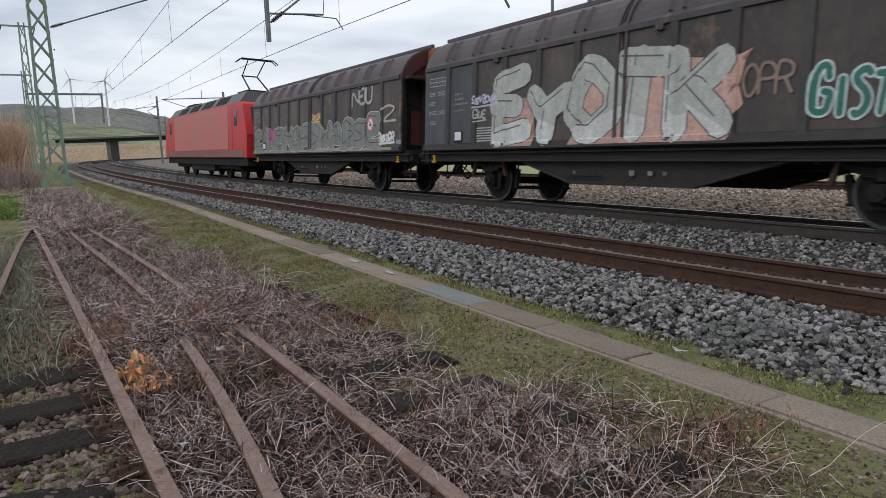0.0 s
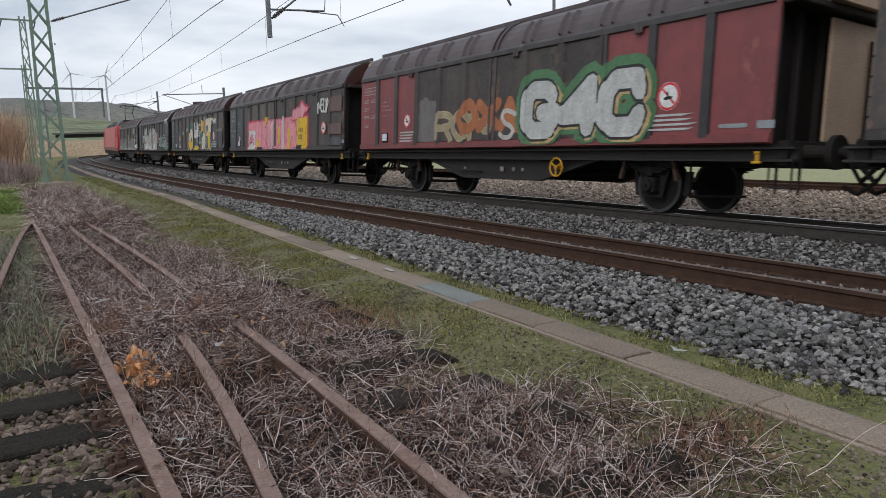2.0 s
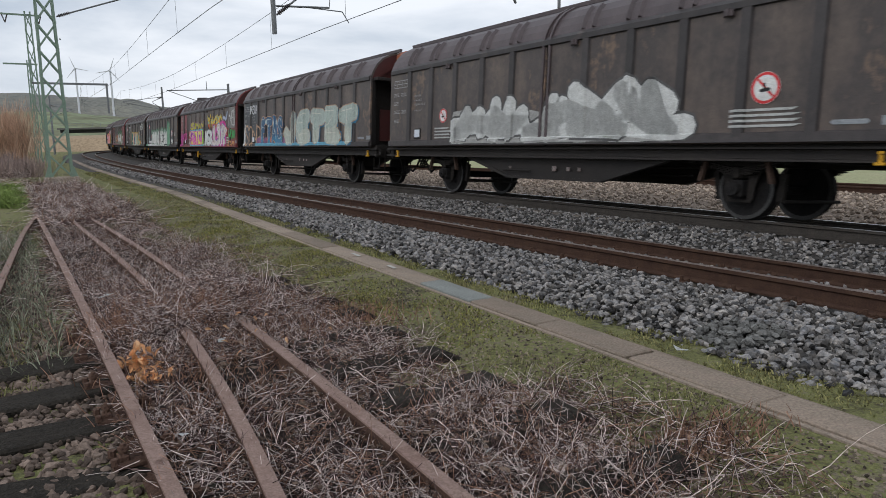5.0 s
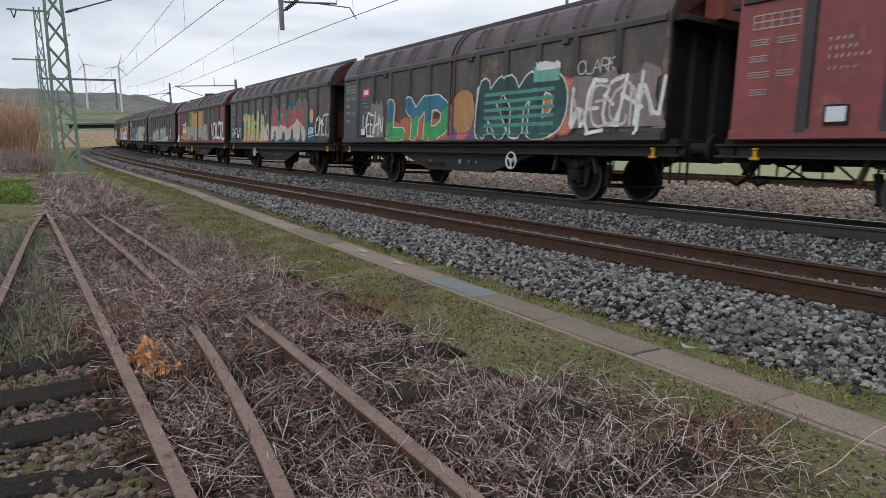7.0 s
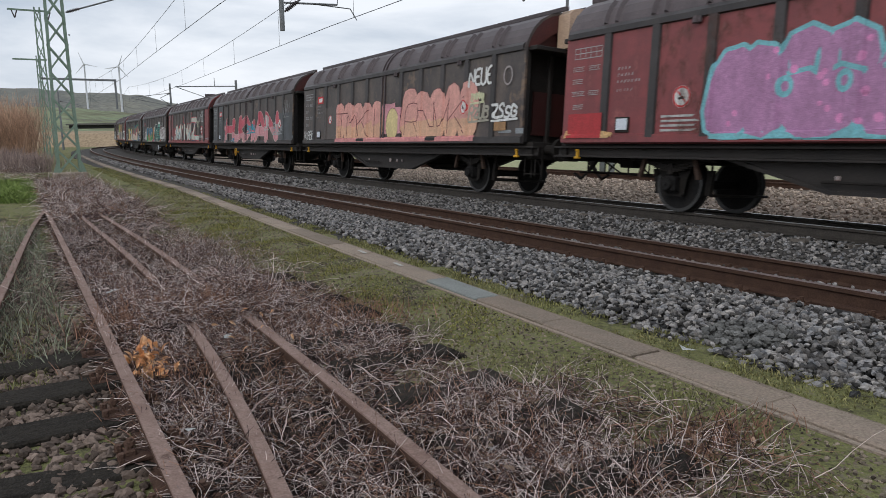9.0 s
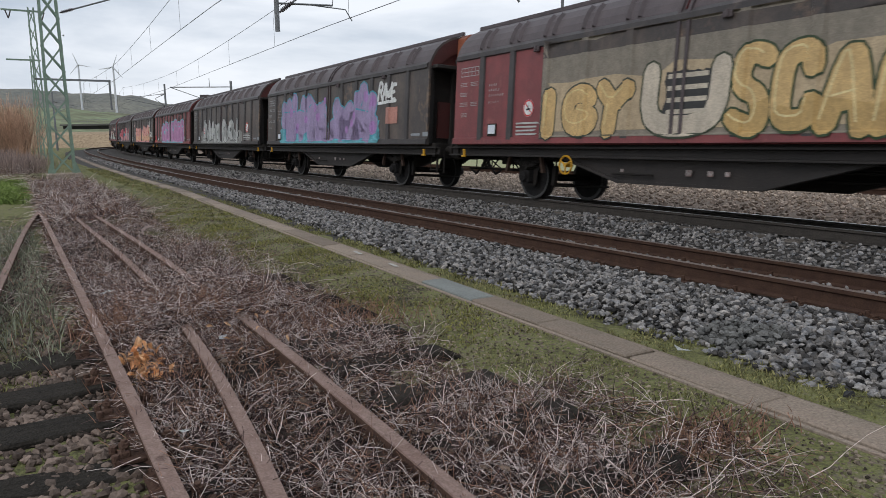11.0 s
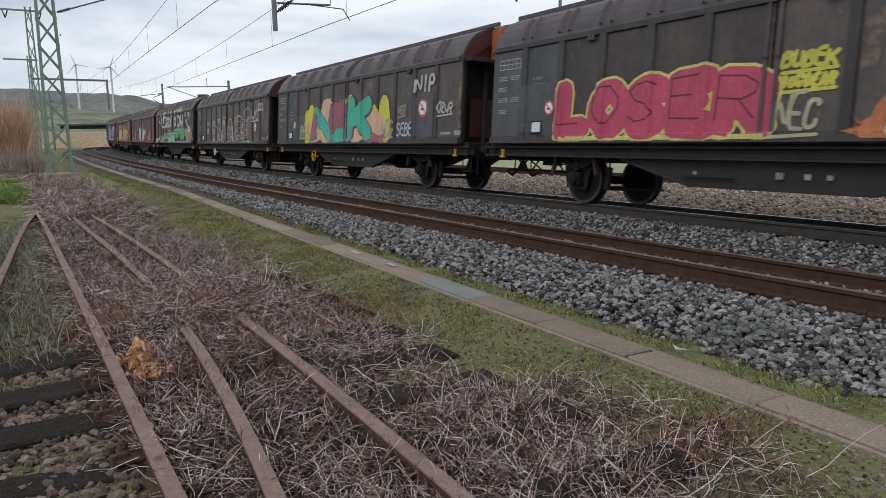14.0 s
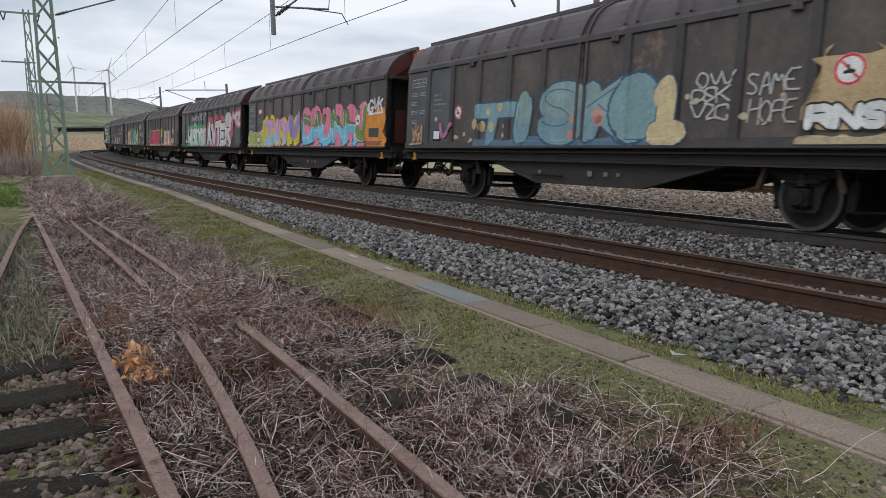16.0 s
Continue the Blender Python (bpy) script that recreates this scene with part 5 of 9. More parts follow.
WHITE, PALE, BLACK, PINK, GREEN, YELLOW, BLUE, TAN = (0.62, 0.63, 0.62), (0.40, 0.41, 0.40), (0.012, 0.012, 0.013), (0.72, 0.24, 0.24), (0.05, 0.30, 0.14), (0.62, 0.42, 0.03), (0.06, 0.22, 0.38), (0.55, 0.36, 0.17)
SIGN_RED, LILAC, TEAL, ORANGE, MAGENTA, SKYB = (0.55, 0.03, 0.035), (0.36, 0.19, 0.42), (0.03, 0.33, 0.27), (0.62, 0.19, 0.03), (0.55, 0.04, 0.27), (0.12, 0.38, 0.55)


def piece(t, rng, layer, e):
    """One drawing on a wagon. Its first word tells the kind."""
    k = e[0]
    if k == "graf":
        return sprayed_word(t, rng, layer, *e[1:8], **e[8])
    bm = bmesh.new()
    if k == "text":       # word, panels, heights, fill, outline
        _, word, p0, p1, h0, h1, fill, line = e[:8]
        lean = e[8] if len(e) > 8 else 0.05
        n, made = len(word), None
        cw = (p1 - p0) / n
        for i, c in enumerate(word):
            st = rng.getstate()
            q0, q1 = p0 + cw * i, p0 + cw * (i + 1)
            made = None
            if line:
                put_text(bm, c, q0, q1, h0, h1, 0.085, rng, 0.06, lean, 0.1)
                made = skin(t, bm, line, layer + 0.02 * (i % 3), "letter_outline")
                bm = bmesh.new()
                rng.setstate(st)
            put_text(bm, c, q0, q1, h0, h1, 0.045 if line else 0.012, rng, 0.06, lean, 0.1)
            skin(t, bm, fill, layer + 0.5 + 0.02 * (i % 3), "sprayed_letter")
            bm = bmesh.new()
        bm.free()
        return made
    if k == "blob":
        _, p0, p1, h0, h1, col = e[:6]
        put_blob(bm, p0, p1, h0, h1, rng, e[6] if len(e) > 6 else 0.1)
        return skin(t, bm, col, layer)
    if k == "rect":
        _, p0, p1, h0, h1, col = e
        put_poly(bm, [(U(p0), H(h0)), (U(p1), H(h0)), (U(p1), H(h1)), (U(p0), H(h1))])
        return skin(t, bm, col, layer, "repainted_patch" if col in M.values() else "sprayed_patch")
    if k == "glyphs":     # lettering that cannot be read: n clusters of bent bars with an outline
        _, n, p0, p1, h0, h1, fill, line = e[:8]
        w = (U(p1) - U(p0)) / n
        hh = H(h1) - H(h0)
        sw = e[8] if len(e) > 8 else 0.17
        strokes = []
        for i in range(n):
            # wild interlocking bars with arrow tips
            x0 = U(p0) + w * i
            for k in range(rng.choice((3, 4))):
                xa, xb = x0 + w * rng.uniform(0.05, 0.9), x0 + w * rng.uniform(0.0, 1.05)
                ya, yb = H(h0) + hh * rng.uniform(0.04, 0.35), H(h0) + hh * rng.uniform(0.6, 1.0)
                strokes.append(((xa, ya), (xb, yb)))
                if k == 1:
                    strokes.append(((xb, yb), (xb + w * rng.uniform(-0.5, 0.5), yb - hh * rng.uniform(0.15, 0.35))))
            y = H(h0) + hh * rng.uniform(0.1, 0.6)
            strokes.append(((x0 + w * 0.05, y), (x0 + w * 0.95, y + hh * rng.uniform(-0.15, 0.15))))
        sw = min(sw, w * 0.2)
        if line:
            for a, b in strokes:
                put_stroke(bm, a, b, sw + 0.045)
            skin(t, bm, line, layer)
            bm = bmesh.new()
        for a, b in strokes:
            put_stroke(bm, a, b, sw)
        return skin(t, bm, fill, layer + 0.5)
    if k == "tag":        # a quick scrawl of thin strokes
        _, p0, p1, h0, h1, col = e[:6]
        wd = e[6] if len(e) > 6 else 0.03
        hh, ww = H(h1) - H(h0), U(p1) - U(p0)
        n = max(3, round(ww / (0.62 * hh)))
        cw = ww / n
        for i in range(n):
            x, y = U(p0) + cw * i, H(h0) + hh * rng.uniform(-0.08, 0.08)
            lines = letter_lines(rng.choice("ABCEGKNORSUVWYZ"), x - cw * 0.1, x + cw * 1.1, y, y + hh * rng.uniform(0.85, 1.15), wd, rng, 0.10, 0.12, 2)
            draw_lines(bm, lines, wd, 0.0001 * (i % 3), cap=2)
        draw_lines(bm, [[(U(p0), H(h0) - 0.05), (U(p1), H(h0) - 0.02)]], wd * 0.8, cap=2)
        return skin(t, bm, col, layer)
    if k == "bars":       # lines of lettering too small to read
        _, p0, p1, h0, h1, n, col = e
        for i in range(n):
            y = H(h0) + (H(h1) - H(h0)) * (i + 0.5) / n
            th = (H(h1) - H(h0)) / n * 0.24
            put_poly(bm, [(U(p0), y - th), (U(p1) - rng.uniform(0, 0.3) * (U(p1) - U(p0)), y - th), (U(p1) - rng.uniform(0, 0.1), y + th), (U(p0), y + th)])
        return skin(t, bm, col, layer, "stencil_block", "rows of small white stencilled lines")
    if k == "sign":       # round warning sign: white with red ring and bar
        _, p, h, r = e
        put_disc(bm, U(p), H(h), r)
        skin(t, bm, WHITE, layer, "warning_sign", "round white warning sign with red ring")
        bm = bmesh.new()
        put_disc(bm, U(p), H(h), r * 0.98, r * 0.8)
        put_stroke(bm, (U(p) - r * 0.5, H(h) + r * 0.5), (U(p) + r * 0.5, H(h) - r * 0.5), r * 0.08)
        skin(t, bm, SIGN_RED, layer + 0.5, "sign_ring", "red ring and slash")
        bm = bmesh.new()
        put_stroke(bm, (U(p) - r * 0.3, H(h) - r * 0.15), (U(p) + r * 0.25, H(h) - r * 0.1), r * 0.11)
        put_stroke(bm, (U(p) - r * 0.05, H(h) - r * 0.1), (U(p) - r * 0.1, H(h) + r * 0.25), r * 0.08)
        return skin(t, bm, BLACK, layer + 0.8, "sign_mark")
    if k == "arrow":      # a fat arrow to the rear: shaft and head
        _, p0, p1, h0, h1, col = e
        x0, x1, x2 = U(p0), U(p0) + 0.55 * (U(p1) - U(p0)), U(p1)
        y0, y1, d = H(h0), H(h1), H(h1) - H(h0)
        put_poly(bm, [(x0, y0), (x1, y0 + 0.22 * d), (x1, y0), (x2, y0 + 0.62 * d), (x1, y1), (x1, y1 - 0.22 * d), (x0, y0 + 0.5 * d)])
        bmesh.ops.triangulate(bm, faces=bm.faces[-1:])
        return skin(t, bm, col, layer, "sprayed_arrow")
    if k == "dots":
        _, n, p0, p1, h0, h1, r, col = e
        for i in range(n):
            put_disc(bm, U(rng.uniform(p0, p1)), H(rng.uniform(h0, h1)), r * rng.uniform(0.6, 1.2), n=10)
        return skin(t, bm, col, layer)
    if k == "loop":       # ring of paint
        _, p, h, r, col = e[:5]
        put_disc(bm, U(p), H(h), r, r - (e[5] if len(e) > 5 else 0.07), sx=0.8)
        return skin(t, bm, col, layer)
    if k == "curve":      # outline arch
        _, p0, p1, h0, h1, w, col = e
        pts = [(U(p0), H(h0))]
        for a in np.linspace(math.pi, 0, 9):
            pts.append((U((p0 + p1) / 2) + (U(p1) - U(p0)) / 2 * math.cos(a) * 0.9, H(h1) - 0.3 + 0.3 * math.sin(a)))
        pts.append((U(p1), H(h0)))
        for a, b in zip(pts, pts[1:]):
            put_stroke(bm, a, b, w, 2)
        return skin(t, bm, col, layer)
    bm.free()


def stencils(t, rng, red):
    """The data panel, card holder and numbers that every wagon carries at its front end."""
    c = (0.34, 0.34, 0.34)
    bm = bmesh.new()
    x0, x1, y0, y1 = U(0.22), U(0.86), H(0.80), H(0.90)
    for i in range(6):
        x = x0 + (x1 - x0) * i / 5
        put_stroke(bm, (x, y0), (x, y1), 0.006, 1)
    for y in (y0, (y0 + y1) / 2, y1):
        put_stroke(bm, (x0, y), (x1, y), 0.008, 1)
    for h, a, b in ((0.70, 0.2, 0.46), (0.70, 0.58, 0.84), (0.58, 0.2, 0.45), (0.46, 0.2, 0.5), (0.46, 0.6, 0.84), (0.33, 0.24, 0.48)):
        put_stroke(bm, (U(a), H(h) - 0.035), (U(b), H(h) - 0.035), 0.006, 1)
        put_stroke(bm, (U(a), H(h) + 0.035), (U(b), H(h) + 0.035), 0.006, 1)
        for kx in np.arange(U(a), U(b) - 0.03, 0.045):
            put_stroke(bm, (kx, H(h) - rng.uniform(0.004, 0.016)), (kx + 0.02, H(h) + rng.uniform(0.004, 0.016)), 0.007, 1)
    tagged(skin(t, bm, c, 1, "data_panel", "white stencilled data grid"), kind="stuff")
    bm = bmesh.new()
    for i, (h, b) in enumerate(((0.66, 1.55), (0.60, 1.62), (0.54, 1.78), (0.46, 1.6))):
        for kx in np.arange(1.26, b, 0.075):
            put_stroke(bm, (U(kx), H(h) - 0.018), (U(kx) + rng.uniform(0.0, 0.03), H(h) + 0.018), 0.011 if i < 3 else 0.007, 1)
    skin(t, bm, c, 1, "wagon_number", "white bars of the wagon's number")
    bm = bmesh.new()
    box(bm, HALF - U(1.42), SIDE + 0.012, H(0.14), 0.32, 0.02, 0.26, bevel=0.006)
    holder = part("card_holder", bm, M["under"], t)
    bm = bmesh.new()
    box(bm, HALF - U(1.42), SIDE + 0.025, H(0.145), 0.25, 0.01, 0.19)
    part("card", bm, M["paper"], holder, "white waybill card")
    for pp, h in ((11.25, 0.11),):
        bm = bmesh.new()
        put_stroke(bm, (U(pp), H(h)), (U(pp + 0.4), H(h)), 0.03, 1)
        put_poly(bm, [(U(pp + 0.55), H(h) - 0.05), (U(pp + 0.8), H(h) - 0.05), (U(pp + 0.8), H(h) + 0.06), (U(pp + 0.55), H(h) + 0.06)])
        skin(t, bm, (0.25, 0.27, 0.29), 1, "stencil_block", "small grey stencilled lines")


LOGO = [("rect", 1.3, 1.75, 0.70, 0.83, SIGN_RED), ("rect", 1.38, 1.67, 0.73, 0.80, WHITE)]
SIGNS = [("sign", 2.55, 0.36, 0.17), ("bars", 2.2, 2.9, 0.06, 0.22, 4, PALE), ("sign", 10.35, 0.38, 0.22), ("bars", 9.85, 10.9, 0.08, 0.24, 4, PALE)]
DARK = M["brown"]
MIDDARK = [("rect", 3.1, 8.95, 0.06, 1.0, DARK)]


def G(word, p0, p1, h0, h1, fill, line=None, **look_of):
    return ("graf", word, p0, p1, h0, h1, fill, line, look_of)


NAVY, SILVER, CREAM, RUST, SKIN, DEEP, OLIVE, CRIMSON, AQUA = (0.03, 0.06, 0.13), (0.44, 0.45, 0.44), (0.56, 0.50, 0.38), (0.34, 0.12, 0.05), (0.62, 0.34, 0.26), (0.03, 0.14, 0.11), (0.16, 0.20, 0.05), (0.45, 0.06, 0.10), (0.20, 0.45, 0.50)
ART = {
    1: ("brown", "brown", [G("EAKBHORSWAGSE", 0.3, 11.0, 0.0, 0.52, (0.19, 0.20, 0.19), (0.46, 0.45, 0.42), fat=0.24, edge=0.022, hi=(0.05, 0.05, 0.05), jit=0.12, over=1.3, wave=0.1), ("blob", 0.2, 11.6, 0.0, 0.05, (0.30, 0.27, 0.23), 0.03), ("tag", 2.0, 2.7, 0.3, 0.5, MAGENTA), G("NEU", 9.2, 10.5, 0.7, 0.98, PALE, None, fat=0.09, soft=2), ("tag", 6.2, 6.9, 0.55, 0.68, TAN), ("tag", 10.9, 11.7, 0.12, 0.26, WHITE, 0.035), ("sign", 10.35, 0.4, 0.2), G("2", 11.0, 11.8, 0.4, 0.66, PALE, None, fat=0.07, soft=2)]),
    2: ("brown", "grey", [("blob", 2.75, 3.9, 0.0, 0.45, (0.42, 0.27, 0.23), 0.14), ("blob", 5.0, 8.1, 0.0, 0.62, (0.46, 0.29, 0.25), 0.2), G("EYOTK", 2.7, 8.05, 0.0, 0.76, (0.37, 0.385, 0.36), (0.05, 0.05, 0.05), fat=0.22, edge=0.02, two=(0.50, 0.51, 0.50), split=0.3, hi=(0.10, 0.10, 0.10), soft=0, jit=0.09, wave=0.2, over=1.2), ("dots", 10, 2.9, 8.0, 0.05, 0.55, 0.1, (0.50, 0.30, 0.26)), ("tag", 1.95, 2.8, 0.5, 0.6, (0.45, 0.46, 0.55), 0.022), ("tag", 2.0, 2.4, 0.33, 0.44, PALE, 0.02), ("bars", 2.1, 2.7, 0.06, 0.24, 6, PALE), G("OPR", 8.15, 8.85, 0.32, 0.58, (0.22, 0.16, 0.13), None, fat=0.1, soft=2), G("GIST", 9.1, 10.05, 0.13, 0.45, DEEP, (0.45, 0.52, 0.52), fat=0.18, edge=0.03, jit=0.1, wave=0.1), ("tag", 10.1, 11.0, 0.38, 0.56, (0.3, 0.3, 0.29), 0.025), ("bars", 10.05, 10.85, 0.1, 0.32, 5, PALE), G("DO", 11.05, 11.95, 0.55, 0.98, (0.06, 0.07, 0.075), (0.42, 0.47, 0.48), fat=0.16, edge=0.03, jit=0.12), G("GSTM", 11.0, 11.9, 0.14, 0.44, (0.05, 0.06, 0.065), (0.46, 0.51, 0.52), fat=0.17, edge=0.03, jit=0.1), ("rect", 11.0, 11.8, 0.02, 0.09, (0.06, 0.30, 0.17)), ("tag", 11.1, 11.9, 1.0, 1.12, (0.45, 0.47, 0.52), 0.04)]),
    3: ("brown", "grey", [("rect", 2.05, 2.9, 0.06, 0.62, M["grey"]), G("I", 5.0, 5.9, 0.52, 0.84, DEEP, WHITE, fat=0.34, edge=0.025, lean=0.35, jit=0), G("O", 5.0, 5.85, 0.0, 0.62, CREAM, WHITE, fat=0.23, edge=0.025, two=YELLOW, split=0.5, soft=1, jit=0), ("loop", 5.42, 0.30, 0.16, NAVY, 0.15), G("I", 4.55, 5.1, 0.0, 0.27, (0.36, 0.17, 0.10), WHITE, fat=0.3, edge=0.02, lean=-0.3), G("H", 6.05, 7.0, 0.06, 0.82, (0.50, 0.49, 0.45), WHITE, fat=0.2, edge=0.03, two=NAVY, split=0.36, jit=0.02), ("rect", 6.1, 6.4, 0.40, 0.78, NAVY), ("blob", 6.2, 7.2, 0.0, 0.13, YELLOW, 0.05), ("text", "COAST", 7.0, 7.75, 0.68, 0.76, WHITE, None, 0), ("text", "TO", 6.9, 7.25, 0.57, 0.65, WHITE, None, 0), ("text", "COAST", 7.0, 7.7, 0.47, 0.55, WHITE, None, 0), ("text", "FROM", 6.9, 7.5, 0.37, 0.45, WHITE, None, 0), ("text", "L.A.", 7.25, 7.65, 0.28, 0.35, WHITE, None, 0), ("text", "TO CHICAGO", 6.85, 7.75, 0.17, 0.25, WHITE, None, 0), G("I", 7.7, 8.25, 0.02, 0.84, YELLOW, WHITE, fat=0.36, edge=0.03, two=DEEP, split=0.6, jit=0), G("I", 8.1, 8.7, 0.02, 0.90, (0.36, 0.17, 0.10), WHITE, fat=0.36, edge=0.03, two=CREAM, split=0.5, lean=0.14, jit=0), ("rect", 7.75, 7.95, 0.05, 0.33, NAVY), G("M", 8.8, 9.95, 0.0, 0.86, CREAM, WHITE, fat=0.26, edge=0.03, jit=0, soft=0), ("rect", 8.95, 9.2, 0.45, 0.68, (0.05, 0.10, 0.12)), ("rect", 9.0, 9.2, 0.0, 0.4, NAVY), G("V", 9.1, 9.6, 0.0, 0.52, YELLOW, None, fat=0.3, jit=0, soft=0), G("I", 9.5, 10.0, 0.02, 0.5, DEEP, None, fat=0.36, jit=0), ("rect", 9.2, 10.15, 0.80, 0.87, CREAM), ("tag", 3.25, 3.75, 0.52, 0.6, PALE, 0.014), ("tag", 4.25, 4.75, 0.6, 0.68, PALE, 0.014), ("rect", 10.1, 10.9, 0.1, 0.66, M["grey"]), ("tag", 10.15, 10.8, 0.74, 0.84, WHITE, 0.02), ("rect", 11.05, 11.9, 0.10, 0.44, M["grey"]), ("rect", 11.05, 11.9, 0.48, 0.56, (0.20, 0.17, 0.15))] + SIGNS),
    4: ("brown", "grey", [("blob", 2.6, 9.3, 0.0, 0.64, CRIMSON, 0.04), ("blob", 2.72, 9.2, 0.0, 0.60, (0.64, 0.23, 0.27), 0.03), ("rect", 2.8, 3.65, 0.0, 0.42, (0.52, 0.54, 0.51)), G("A", 3.0, 3.4, 0.1, 0.35, (0.62, 0.2, 0.24), BLACK, fat=0.12, edge=0.02, jit=0), G("8HEIM", 3.6, 8.2, 0.02, 0.62, (0.68, 0.26, 0.30), (0.10, 0.02, 0.03), fat=0.24, edge=0.02, jit=0.02, lean=0.0, over=1.1), ("rect", 4.9, 5.2, 0.3, 0.68, (0.60, 0.40, 0.04)), ("blob", 3.75, 4.1, 0.06, 0.22, (0.60, 0.40, 0.04), 0.03), ("rect", 5.55, 5.75, 0.0, 0.56, SILVER), ("rect", 6.75, 7.05, 0.0, 0.66, SILVER), ("rect", 6.3, 6.5, 0.1, 0.45, (0.60, 0.40, 0.04)), ("rect", 7.35, 7.55, 0.0, 0.42, (0.60, 0.40, 0.04)), ("arrow", 7.75, 9.4, 0.50, 0.92, CRIMSON), ("arrow", 7.85, 9.25, 0.54, 0.87, (0.66, 0.28, 0.32)), ("rect", 8.25, 9.2, 0.0, 0.58, (0.58, 0.38, 0.03)), ("text", "KING", 8.4, 8.95, 0.30, 0.38, BLACK, None, 0), ("text", "KELA", 8.4, 8.9, 0.18, 0.26, BLACK, None, 0), ("rect", 8.25, 8.75, 0.0, 0.07, BLACK), ("rect", 4.0, 4.6, 0.0, 0.05, BLACK), G("NEUP", 10.1, 11.0, 0.62, 0.88, (0.52, 0.54, 0.53), None, fat=0.15, soft=2), ("sign", 10.55, 0.36, 0.2), ("sign", 1.5, 0.26, 0.12), ("rect", 11.05, 11.9, 0.62, 0.88, (0.13, 0.085, 0.08)), ("rect", 11.05, 11.9, 0.24, 0.42, (0.13, 0.085, 0.08)), ("rect", 11.05, 11.9, 0.05, 0.18, M["grey"])]),
    5: ("red", "red", MIDDARK + SIGNS + [("rect", 3.05, 9.0, 0.06, 1.0, DARK), ("blob", 3.15, 3.85, 0.06, 0.62, (0.14, 0.13, 0.125), 0.08), G("RON", 3.9, 5.9, 0.06, 0.44, (0.30, 0.25, 0.16), (0.40, 0.33, 0.20), fat=0.10, edge=0.02), G("OXA", 4.8, 6.9, 0.15, 0.55, RUST, None, fat=0.18, jit=0.15), G("S", 6.3, 6.8, 0.06, 0.4, (0.42, 0.41, 0.38), None, fat=0.1), G("G4C", 7.0, 10.0, 0.05, 0.66, (0.43, 0.44, 0.43), (0.02, 0.02, 0.02), fat=0.17, edge=0.05, cloud=(0.07, 0.17, 0.08), puff=0.2, shade=(0.42, 0.30, 0.14), jit=0.03, soft=0)]),
    6: ("brown", "brown", LOGO + SIGNS + [G("PEK", 3.05, 3.8, 0.42, 0.94, (0.48, 0.49, 0.50), None, fat=0.09, jit=0.15, soft=0), G("EBHEMI", 4.7, 9.05, 0.0, 0.60, (0.50, 0.34, 0.22), (0.46, 0.30, 0.08), fat=0.42, edge=0.08, jit=0), G("E8HAIMI", 4.8, 8.95, 0.0, 0.56, [DEEP, (0.54, 0.36, 0.25), NAVY, (0.36, 0.45, 0.42), (0.52, 0.36, 0.25), (0.14, 0.28, 0.21), (0.05, 0.14, 0.12)], (0.42, 0.46, 0.36), fat=0.26, edge=0.02, jit=0.02, lean=0.0, over=1.2), ("rect", 4.9, 8.9, 0.0, 0.05, (0.42, 0.44, 0.42)), ("text", "WE WILL", 9.1, 9.95, 0.50, 0.60, PALE, None, 0), ("text", "WORK IT", 9.15, 9.95, 0.39, 0.48, PALE, None, 0), ("text", "OUT!", 9.3, 9.8, 0.29, 0.37, PALE, None, 0), G("LAND", 9.05, 10.0, 0.04, 0.22, (0.16, 0.33, 0.27), (0.50, 0.36, 0.16), fat=0.12, edge=0.03, cloud=(0.52, 0.24, 0.03), puff=0.1), G("NEUP", 10.1, 11.6, 0.68, 0.96, SILVER, None, fat=0.1, soft=2), ("rect", 10.1, 11.1, 0.14, 0.46, (0.10, 0.095, 0.09)), ("blob", 3.95, 4.6, 0.05, 0.66, (0.13, 0.11, 0.07), 0.16)]),
    7: ("brown", "grey", LOGO + [G("OMOMOOD", 2.3, 9.4, 0.02, 0.66, (0.22, 0.28, 0.24), (0.07, 0.18, 0.10), fat=0.36, edge=0.10, soft=2, wave=0.1), G("NNIOOODI", 2.7, 9.0, 0.0, 0.56, (0.50, 0.51, 0.49), (0.06, 0.11, 0.08), fat=0.29, edge=0.03, soft=2, jit=0.03, over=1.2, two=(0.56, 0.57, 0.55), split=0.3), ("rect", 0.1, 9.4, 0.0, 0.06, (0.52, 0.53, 0.51)), ("rect", 0.1, 0.8, 0.0, 0.07, (0.05, 0.26, 0.15)), ("blob", 9.0, 9.6, 0.0, 0.86, (0.13, 0.27, 0.18), 0.15), ("dots", 2, 9.7, 9.9, 0.6, 0.7, 0.09, YELLOW), G("T", 5.65, 6.0, 0.2, 0.4, BLACK, None, fat=0.12), G("DP", 6.9, 7.8, 0.12, 0.42, BLACK, None, fat=0.08, soft=2, jit=0.1), ("rect", 7.75, 8.9, 0.02, 0.07, BLACK), ("rect", 2.0, 2.6, 0.06, 0.5, M["grey"]), ("sign", 2.3, 0.36, 0.13), ("tag", 2.05, 2.6, 0.08, 0.2, WHITE, 0.03), ("tag", 1.2, 1.8, 0.2, 0.36, (0.3, 0.32, 0.3), 0.025), ("rect", 10.05, 10.95, 0.1, 0.62, M["grey"]), ("sign", 10.45, 0.44, 0.22), ("tag", 10.2, 10.7, 0.12, 0.24, WHITE, 0.035), ("tag", 11.2, 11.6, 0.38, 0.48, PALE, 0.02)]),
